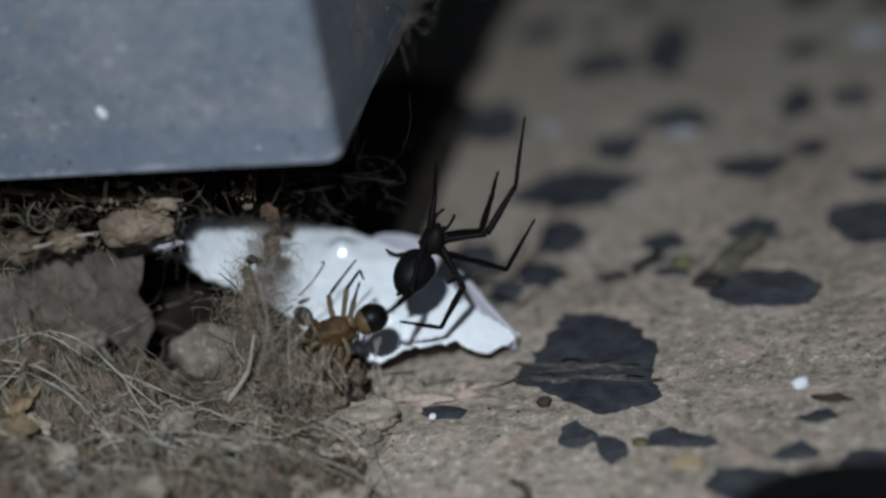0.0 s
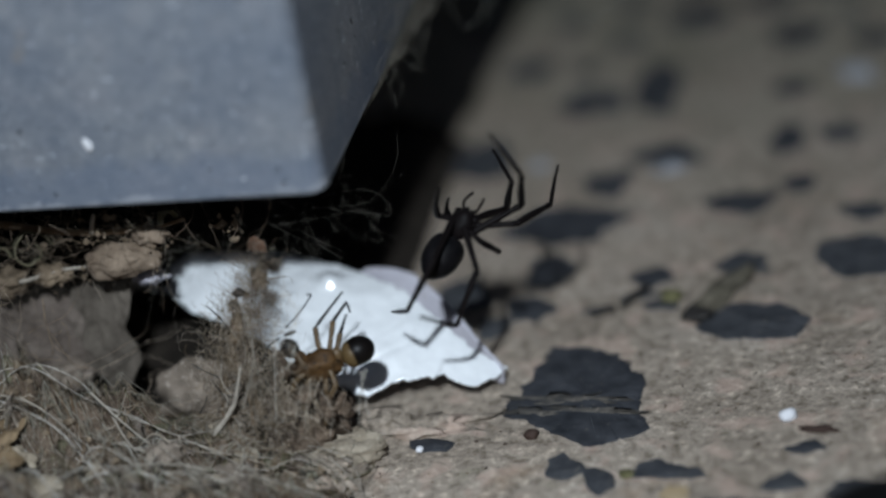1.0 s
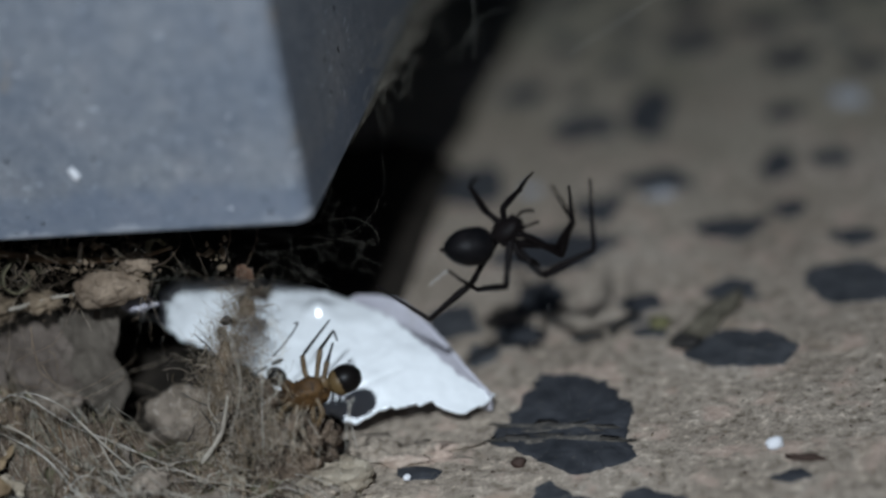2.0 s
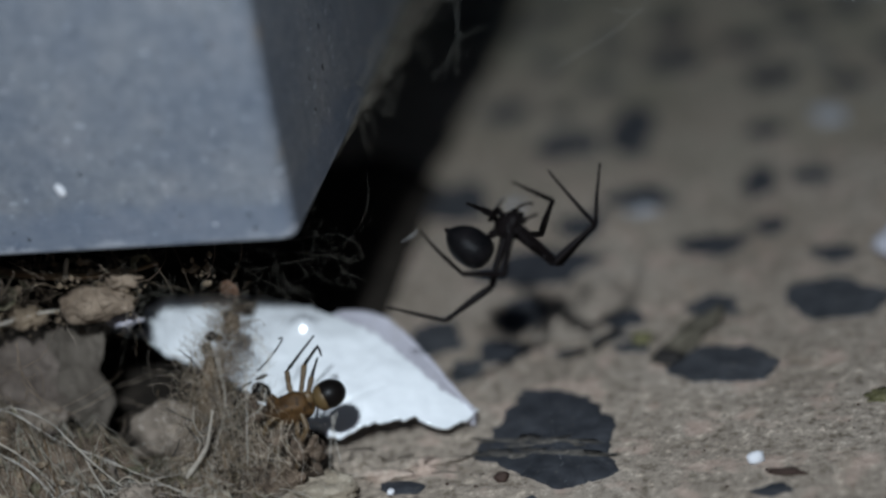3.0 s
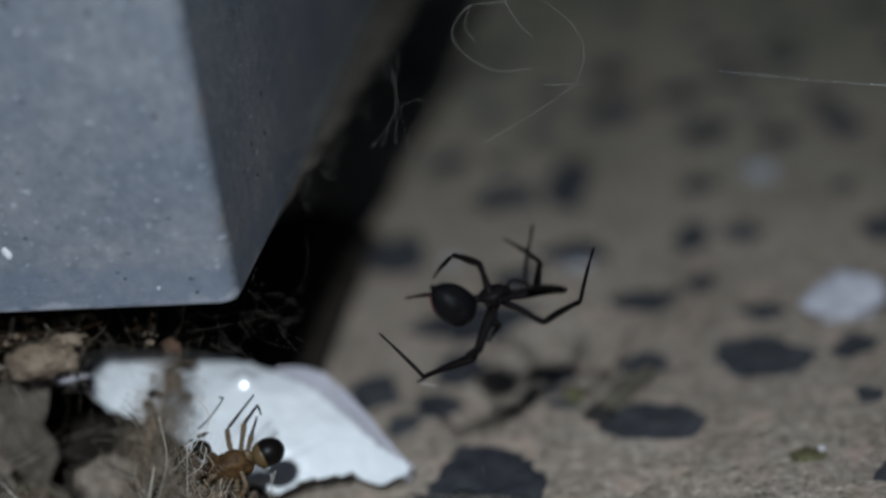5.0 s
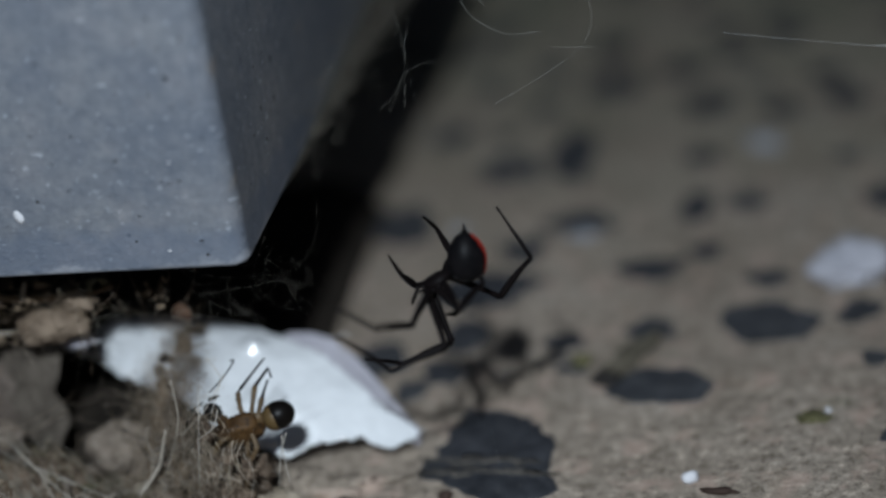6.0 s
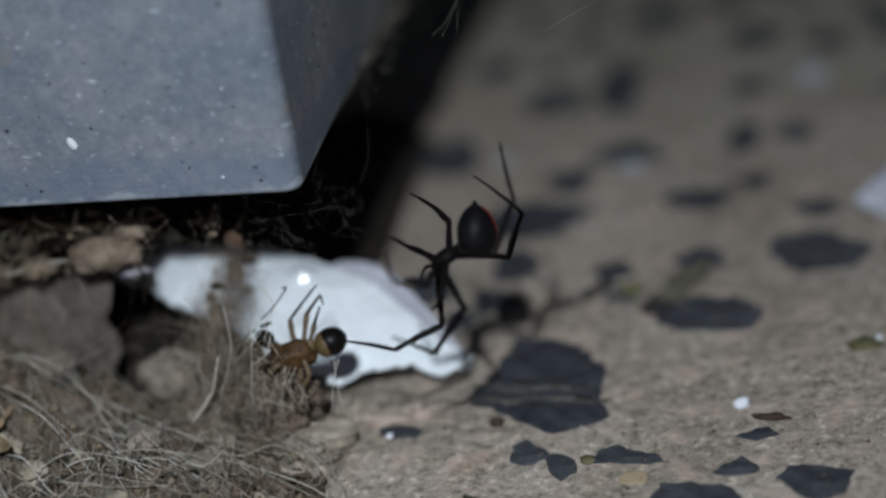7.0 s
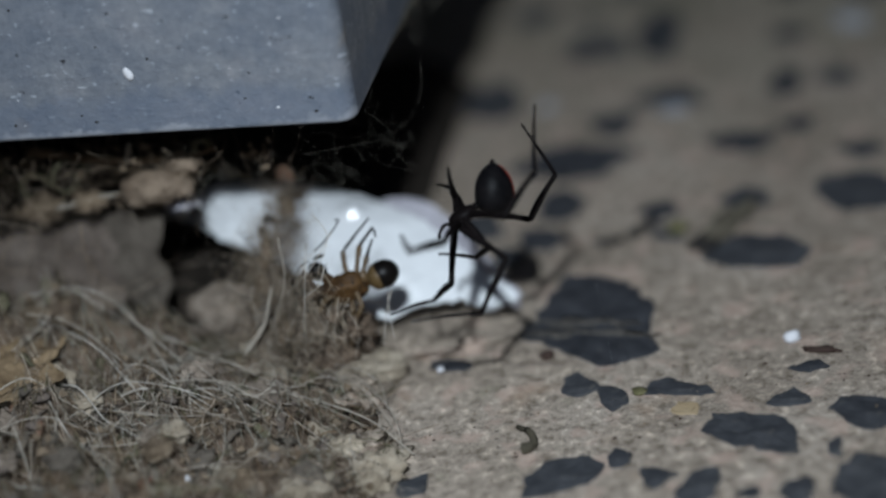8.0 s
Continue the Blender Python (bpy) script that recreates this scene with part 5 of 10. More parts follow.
place_lump("brown_crumb", (17.5, 5.2, 0.5), (0.9, 0.8, 0.7), HUSK, 43, "small reddish-brown crumb on the slab", "crumb", 0.3, 1.2, 0, 3)
place_lump("bark_strip", (37.6, 37.6, 0.7), (1.6, 6.6, 0.8), PALE_BARK, 44, "rolled strip of olive-brown bark on the slab", "bark", 0.6, 1.5, -31, 4)
place_lump("husk", (35.0, 31.6, 0.7), (2.0, 1.4, 1.0), DARK_BIT, 45, "dark broken husk at the end of the bark", "husk", 0.5, 1.4, 10, 3, "husks")
place_lump("husk", (51.2, 4.6, 0.4), (2.3, 0.45, 0.45), HUSK, 49, "thin dark brown husk on the slab", "husk", 0.5, 1.6, -5, 3, "husks")
stalk("twig", [(21.2, 33.0, 0.6), (22.8, 33.5, 1.0), (24.2, 34.4, 0.8)], 0.5, 0.4, DARK_BIT, "short dark twig on the slab", "twig", "twigs")
stalk("twig", [(25.0, 35.2, 0.6), (26.4, 37.0, 1.0), (28.0, 39.6, 0.9)], 0.55, 0.4, DARK_BIT, "short dark twig on the slab", "twig", "twigs")
stalk("curled_scrap", [(16.0, -10.6, 0.4), (17.7, -12.1, 0.6), (18.5, -14.3, 0.6), (17.8, -15.2, 0.4), (17.3, -15.2, 0.3)], 0.28, 0.8, BARK, "curled grey-brown scrap of leaf on the slab", "leaf scrap")
place_lump("moss_tuft", (31.2, 37.0, 0.6), (1.4, 1.2, 0.8), MOSS, 46, "small tuft of olive-green moss", "moss", 0.5, 2.0, 0, 3, "moss tufts")
place_lump("moss_tuft", (29.8, -3.2, 0.1), (0.9, 0.8, 0.4), MOSS, 47, "small tuft of olive-green moss", "moss", 0.5, 2.0, 0, 3, "moss tufts")
place_lump("moss_tuft", (62.1, 21.0, 0.15), (2.0, 1.5, 0.4), MOSS, 48, "small tuft of olive-green moss", "moss", 0.5, 2.0, 0, 3, "moss tufts")


for k, (x, y, a, b) in enumerate(((20.5, 13.4, 5.6, 1.3), (23.5, 10.9, 5.6, 0.6), (17.0, 10.9, 3.6, 0.9))):
    place_lump("grit_ridge", (x, y, 0.06), (a, b, 0.30), STONE_VEIN, 140 + k, "thin ridge of tan grit across a dark stone", "grit", 1.1, 3.2, -4 - 3 * k, 3, "grit ridges")


def make_slab_grit():
    rng = random.Random(15)
    verts, faces = [], []
    for i in range(420):
        x, y = rng.uniform(-2, 75), rng.uniform(-30, 60)
        r = 0.06 + 0.22 * rng.random() ** 2.5
        c = Vector((x, y, ground_height(x, y) / MM + r * 0.2))
        base = len(verts)
        for d in ((1.4, 0, 0), (0, 1, 0), (-1, 0, 0), (0, -1, 0), (0.1, 0, 0.7), (0, 0, -1)):
            verts.append((c + Vector(d) * r * rng.uniform(0.5, 1.4)) * MM)
        for a, b in ((0, 1), (1, 2), (2, 3), (3, 0)):
            faces += [(base + a, base + b, base + 4), (base + b, base + a, base + 5)]
    me = bpy.data.meshes.new("slab_grit")
    me.from_pydata(verts, [], faces)
    me.update()
    tagged(mesh_object("slab_grit", me, HUSK, smooth=False), "fine dark grit scattered over the slab", "grit", kind="stuff")


make_slab_grit()


# ---- stones set in the slab ----
def stone_mesh(rx, ry, seed, rise, turn=0, at=None):
    """A flat broken stone, level with the slab, with an angular outline and a chipped rim."""
    rng = random.Random(seed)
    corners = rng.randint(7, 12)
    turns = sorted(2 * math.pi * (k + rng.uniform(-0.33, 0.33)) / corners for k in range(corners))
    tips = [(w + radians(turn), rng.uniform(0.66, 1.24)) for w in turns]
    tips = [(math.cos(w) * rx * r, math.sin(w) * ry * r) for w, r in tips]
    prof = []
    for (x0, y0), (x1, y1) in zip(tips, tips[1:] + tips[:1]):
        steps = max(2, int(math.hypot(x1 - x0, y1 - y0) / 0.7))
        for k in range(steps):
            f = k / steps
            x, y = x0 + (x1 - x0) * f, y0 + (y1 - y0) * f
            chip = 0.18 + 0.07 * max(rx, ry)
            prof.append((x + chip * fbm((x, y, seed), 0.55, 4), y + chip * fbm((x, y, seed + 9), 0.55, 4)))
    n = len(prof)
    cx, cy = at or (0, 0)
    level = ground_height(cx, cy) / MM
    verts, faces = [], []
    rings = ((1.05, -0.6), (1.0, rise * 0.45), (0.95, rise), (0.7, rise), (0.4, rise), (0.12, rise))
    for s, z in rings:
        for x, y in prof:
            low = ground_height(cx + x * s, cy + y * s) / MM - level if at else 0
            verts.append(Vector((x * s, y * s, z + low + 0.16 * fbm((x * s * 0.5, y * s, seed), 0.7, 3))) * MM)
    top = len(rings) - 1
    for q in range(top):
        for k in range(n):
            m = (k + 1) % n
            faces.append((q * n + k, q * n + m, (q + 1) * n + m, (q + 1) * n + k))
    faces.append(tuple(top * n + k for k in range(n)))
    me = bpy.data.meshes.new("stone")
    me.from_pydata(verts, [], faces)
    me.update()
    me.materials.append(STONE)
    return me


NEAR_STONES = [
    (22.9, 14.8, 9.5, 12.2, 4035, 315), (42.0, 30.0, 7.4, 5.3, 1353, 52.5), (22.3, -1.6, 2.5, 3.0, 1409, 352.5), (26.5, -4.0, 2.5, 3.0, 2127, 22.5), (34.4, -2.4, 4.8, 2.1, 994, 315),
    (47.7, -5.6, 2.8, 1.9, 3632, 157.5), (49.8, 1.4, 2.5, 1.5, 2917, 157.5), (56.5, -9.0, 4.5, 4.0, 4278, 75), (44.3, -12.7, 6.4, 5.3, 4429, 97.5), (58.5, -22.5, 5.5, 5.5, 1305, 15),
    (22.5, -20.5, 4.8, 4.8, 2343, 195), (28.5, -17.0, 1.4, 1.9, 1810, 82.5), (33.2, -21.2, 2.2, 2.2, 3608, 247.5), (38.6, -23.1, 2.8, 3.8, 2722, 315), (49.3, -24.3, 2.1, 2.7, 2134, 67.5)]
SMALL_STONES = [(72.7, 17.0, 2.4, 3.2, 57, 0), (53.2, -16.2, 1.0, 2.1, 12, 0), (44.0, -25.0, 1.6, 1.1, 2424, 300), (5, -22, 2.8, 2.2, 31, 0), (5.8, 4.4, 3.2, 1.6, 32, 0)]
FAR_STONES = [(55, 47, 7.8, 5.2), (15, 60, 10, 6.4), (14, 46, 3.4, 5), (38, 64, 6.0, 4.0), (19, 72, 4.6, 4.4), (27, 80, 5.2, 4.4), (23, 104, 4.6, 10), (14, 101, 5.4, 5.6), (46, 69, 2.6, 3),
              (44, 83, 2.8, 4.6), (52, 84, 3.0, 4), (-1, 82, 5.6, 6.4), (44, 101, 3.4, 3), (56, 59, 4, 3), (27, 132, 5.2, 6), (44, 123, 4.5, 5), (28, 44, 3, 2.6), (1, 115, 4.5, 5), (22, 35, 2, 1), (27, 39, 2.8, 1)]
MID_STONES = [(3, 41, 4.4, 5), (9, 32, 2.4, 3), (13, 36, 3.6, 3.4), (30, 36, 2.6, 1.8), (39.5, 46, 4.4, 3.6)]


def set_stone(me, x, y, turn):
    ob = new("stone", me)
    ob.parent = ground
    ob.location = (x * MM, y * MM, ground_height(x, y))
    ob.rotation_euler = (0, 0, radians(turn))
    return ob


taken = []
for x, y, rx, ry, seed, turn in NEAR_STONES + SMALL_STONES:
    set_stone(stone_mesh(rx, ry, seed, 0.2, turn, (x, y)), x, y, 0)
    taken.append((x, y, max(rx, ry)))
for k, (x, y, rx, ry) in enumerate(FAR_STONES + MID_STONES):
    set_stone(stone_mesh(rx, ry, 100 + k, 0.2, 0, (x, y)), x, y, 0)
    taken.append((x, y, max(rx, ry)))
shared = [stone_mesh(a, b, 300 + i, 0.28) for i, (a, b) in enumerate(((3.5, 2.6), (5, 3.2), (2.2, 1.8), (6, 4.5), (1.6, 2.4), (4, 4)))]
rng = random.Random(77)
while len(taken) < 250:
    x, y = rng.uniform(-20, 170), rng.uniform(-75, 260)
    if -5 < x < 62 and -30 < y < 112 or x < 0 and y < 30:
        continue
    if any((x - a) ** 2 + (y - b) ** 2 < (r + 4.5) ** 2 for a, b, r in taken):
        continue
    set_stone(shared[rng.randrange(6)], x, y, rng.uniform(0, 360))
    taken.append((x, y, 4))
ob = set_stone(stone_mesh(2.0, 1.6, 500, 0.2), 35.5, -7, 0)
ob.data.materials[0] = OCHRE
ob["label"] = "small ochre stone"
for x, y, rx, ry in ((27.5, 75.5, 2.4, 1.6), (53.5, 104.5, 2.8, 4.0), (8, 79, 1.6, 1.8)):
    ob = set_stone(stone_mesh(rx, ry, int(x * 10), 0.3), x, y, 0)
    ob.data.materials[0] = GREY_STONE
    ob["label"] = "pale grey stone"


# ---- a black form added for a soft moving shadow, close before the lens at first ----
def make_shadow_form():
    ob = thing("shadow_form", 68, -44, 0)
    tagged(ob, "black domed form standing in for a soft moving shadow on the slab", "tripod leg")
    bm = bmesh.new()
    prof = ((15.0, 0), (16.0, 1.2), (16.0, 4), (15.2, 4.8), (15.2, 7), (13.5, 10), (9.5, 12.6), (5.0, 13.6))
    rings = [[bm.verts.new(Vector((r * math.cos(2 * math.pi * k / 32), r * math.sin(2 * math.pi * k / 32), z)) * MM) for k in range(32)] for r, z in prof]
    for p, q in zip(rings, rings[1:]):
        for k in range(32):
            bm.faces.new((p[k], p[(k + 1) % 32], q[(k + 1) % 32], q[k]))
    bm.faces.new(rings[-1])
    bm.faces.new(rings[0][::-1])
    part("form_dome", bm, MATT_BLACK, ob, "domed black part of the form")
    tubes("form_tube", [(smooth_path(mm([(0, 0, 10), (45, -60, 70), (90, -120, 130)]), 8), 5 * MM)], MATT_BLACK, ob, "matt black tube", sides=20)
    return ob


shadow_form = make_shadow_form()


# ---- what moves ----
def stance(at, forward, dorsal):
    """The spider's pose: place in mm, way of its head, way of its back."""
    f = Vector(forward).normalized()
    d = Vector(dorsal)
    d = (d - f * d.dot(f)).normalized()
    m = Matrix((f.cross(d), f, d)).transposed().to_4x4()
    m.translation = Vector(at) * MM
    return m


def limb(root, way):
    """A leg joint's pose in the spider's space: root in mm, way along the joint."""
    m = Vector(way).to_track_quat("Y", "Z").to_matrix().to_4x4()
    m.translation = Vector(root) * MM
    return m


def tail_pose(at, way):
    """The abdomen's pose in the spider's space: middle in mm, way of its spinnerets."""
    z = Vector(way).normalized()
    y = Vector((0, 0.82, 0.57))
    y = (y - z * y.dot(z)).normalized()
    m = Matrix((y.cross(z), y, z)).transposed().to_4x4()
    m.translation = Vector(at) * MM
    return m


def motions():
    level, swung, tucked = tail_pose((0, -4.4, 0.6), (0, -0.57, 0.82)), tail_pose((0.1, -5.0, 0.9), (-0.72, -0.38, 0.55)), tail_pose((0.3, -4.2, 0.4), (-0.76, -0.36, 0.46))
    trailing = tail_pose((0, -4.2, 0.8), (0, -0.92, 0.39))
    walk(abdomen, [(0, trailing), (1.7, trailing), (2.8, swung), (3.2, swung), (3.5, tucked), (3.9, swung), (4.2, swung), (5.3, level), (8, level)])
    walk(spider, [
        (0, stance((5.8, 11.4, 19.6), (0.52, 0.42, 0.74), (-0.04, -0.86, 0.51))),
        (0.2, stance((5.5, 11.3, 19.5), (0.32, 0.43, 0.85), (0.01, -0.89, 0.45))),
        (0.4, stance((7.5, 10.6, 19.6), (0.60, 0.41, 0.68), (-0.05, -0.83, 0.55))),
        (0.5, stance((8.1, 10.9, 19.9), (0.59, 0.41, 0.69), (-0.05, -0.84, 0.54))),
        (0.8, stance((10.7, 11.7, 24.6), (0.58, 0.41, 0.70), (-0.05, -0.84, 0.54))),
        (1, stance((11.8, 11.3, 25.7), (0.54, 0.39, 0.74), (-0.05, -0.87, 0.49))),
        (1.4, stance((14.2, 11.4, 27.7), (0.62, 0.40, 0.67), (-0.05, -0.84, 0.55))),
        (1.5, stance((14.5, 10.6, 27.4), (0.60, 0.38, 0.70), (-0.07, -0.85, 0.53))),
        (1.6, stance((15.5, 10.3, 27.6), (0.69, 0.39, 0.61), (-0.05, -0.81, 0.58))),
        (2.8, stance((21.8, 11.7, 30.4), (0.94, -0.09, 0.32), (-0.32, -0.55, 0.77))),
        (3, stance((21.7, 10.9, 31.1), (0.84, -0.03, 0.54), (-0.43, -0.64, 0.63))),
        (3.2, stance((22.7, 10.5, 31.9), (0.87, -0.03, 0.49), (-0.40, -0.62, 0.68))),
        (3.5, stance((24.6, 8.7, 33.2), (0.89, 0.18, 0.42), (-0.22, -0.63, 0.74))),
        (3.8, stance((27.3, 9.2, 35.7), (0.90, -0.05, 0.43), (-0.38, -0.59, 0.71))),
        (4, stance((27.7, 8.3, 35.8), (0.81, -0.03, 0.58), (-0.46, -0.65, 0.61))),
        (4.2, stance((29.6, 7.7, 34.2), (0.91, -0.07, 0.42), (-0.38, -0.57, 0.73))),
        (5.3, stance((27.2, 5.6, 31.9), (0.84, 0.41, -0.35), (0.17, 0.41, 0.90))),
        (5.5, stance((25.1, 6.2, 31.0), (0.10, 0.51, -0.86), (-0.16, 0.86, 0.49))),
        (5.7, stance((23.4, 5.4, 31.2), (-0.33, 0.34, -0.88), (-0.78, 0.43, 0.46))),
        (6, stance((21.3, 2.7, 31.6), (-0.88, -0.09, -0.47), (-0.48, 0.09, 0.87))),
        (6.2, stance((19.6, 1.4, 31.2), (-0.83, -0.27, -0.50), (-0.54, 0.10, 0.84))),
        (6.5, stance((17.6, 0.1, 30.1), (-0.87, -0.29, -0.40), (-0.46, 0.21, 0.86))),
        (6.8, stance((17.0, -1.3, 28.3), (-0.87, -0.30, -0.40), (-0.47, 0.21, 0.86))),
        (7, stance((16.2, -1.4, 27.5), (-0.85, -0.36, -0.39), (-0.49, 0.24, 0.84))),
        (7.3, stance((14.4, -2.8, 26.2), (-0.84, -0.37, -0.41), (-0.51, 0.23, 0.83))),
        (7.5, stance((12.9, -3.3, 26.2), (-0.87, -0.35, -0.35), (-0.45, 0.26, 0.85))),
        (7.8, stance((12.4, -2.8, 25.7), (-0.83, -0.37, -0.41), (-0.51, 0.23, 0.83))),
        (8, stance((11.8, -3.4, 25.1), (-0.85, -0.36, -0.39), (-0.49, 0.24, 0.84))),
    ])
    walk(legs[0][0], [
        (0, limb((1.10, -0.90, -0.40), (0.41, 0.07, -0.91))),
        (0.1, limb((1.10, -0.90, -0.40), (0.58, 0.34, -0.74))),
        (0.2, limb((1.10, -0.90, -0.40), (0.68, 0.57, -0.46))),
        (0.35, limb((1.10, -0.90, -0.40), (0.55, 0.69, -0.47))),
        (0.5, limb((1.10, -0.90, -0.40), (0.40, 0.79, -0.46))),
        (0.75, limb((1.10, -0.90, -0.40), (0.45, 0.83, -0.33))),
        (1, limb((1.10, -0.90, -0.40), (0.49, 0.85, -0.20))),
        (1.2, limb((1.10, -0.90, -0.40), (0.50, 0.76, -0.43))),
        (1.4, limb((1.10, -0.90, -0.40), (0.48, 0.62, -0.63))),
        (1.5, limb((1.10, -0.90, -0.40), (0.46, 0.62, -0.64))),
        (1.6, limb((1.10, -0.90, -0.40), (0.36, 0.60, -0.72))),
        (1.9, limb((1.10, -0.90, -0.40), (0.20, 0.62, -0.76))),
        (2.2, limb((1.10, -0.90, -0.40), (0.04, 0.62, -0.79))),
        (2.5, limb((1.10, -0.90, -0.40), (-0.17, 0.46, -0.87))),
        (2.8, limb((1.10, -0.90, -0.40), (-0.37, 0.27, -0.89))),
        (3, limb((1.10, -0.90, -0.40), (-0.29, 0.08, -0.95))),
        (3.1, limb((1.10, -0.90, -0.40), (-0.29, 0.30, -0.91))),
        (3.2, limb((1.10, -0.90, -0.40), (-0.27, 0.50, -0.82))),
        (3.5, limb((1.10, -0.90, -0.40), (-0.04, 0.41, -0.91))),
        (3.8, limb((1.10, -0.90, -0.40), (-0.27, 0.21, -0.94))),
        (4, limb((1.10, -0.90, -0.40), (-0.09, 0.23, -0.97))),
        (4.1, limb((1.10, -0.90, -0.40), (-0.23, 0.19, -0.95))),
        (4.2, limb((1.10, -0.90, -0.40), (-0.37, 0.15, -0.92))),
        (4.57, limb((1.10, -0.90, -0.40), (-0.47, 0.50, -0.73))),
        (4.93, limb((1.10, -0.90, -0.40), (-0.49, 0.76, -0.43))),
        (5.3, limb((1.10, -0.90, -0.40), (-0.43, 0.90, -0.05))),
        (5.4, limb((1.10, -0.90, -0.40), (0.03, 0.98, 0.21))),
        (5.5, limb((1.10, -0.90, -0.40), (0.47, 0.78, 0.41))),
        (5.6, limb((1.10, -0.90, -0.40), (0.67, 0.74, -0.08))),
        (5.7, limb((1.10, -0.90, -0.40), (0.68, 0.48, -0.55))),
        (5.78, limb((1.10, -0.90, -0.40), (0.67, 0.27, -0.69))),
        (5.85, limb((1.10, -0.90, -0.40), (0.61, 0.05, -0.79))),
        (5.92, limb((1.10, -0.90, -0.40), (0.51, -0.18, -0.84))),
        (6, limb((1.10, -0.90, -0.40), (0.38, -0.40, -0.84))),
        (6.2, limb((1.10, -0.90, -0.40), (0.27, -0.66, -0.70))),
        (6.5, limb((1.10, -0.90, -0.40), (0.38, -0.88, -0.29))),
        (6.65, limb((1.10, -0.90, -0.40), (0.19, -0.87, -0.46))),
        (6.8, limb((1.10, -0.90, -0.40), (-0.02, -0.80, -0.60))),
        (6.9, limb((1.10, -0.90, -0.40), (0.25, -0.76, -0.60))),
        (7, limb((1.10, -0.90, -0.40), (0.50, -0.66, -0.56))),
        (7.3, limb((1.10, -0.90, -0.40), (0.46, -0.68, -0.57))),
        (7.5, limb((1.10, -0.90, -0.40), (0.34, -0.77, -0.53))),
        (7.65, limb((1.10, -0.90, -0.40), (0.29, -0.78, -0.56))),
        (7.8, limb((1.10, -0.90, -0.40), (0.24, -0.78, -0.58))),
        (8, limb((1.10, -0.90, -0.40), (0.34, -0.70, -0.62))),
    ])
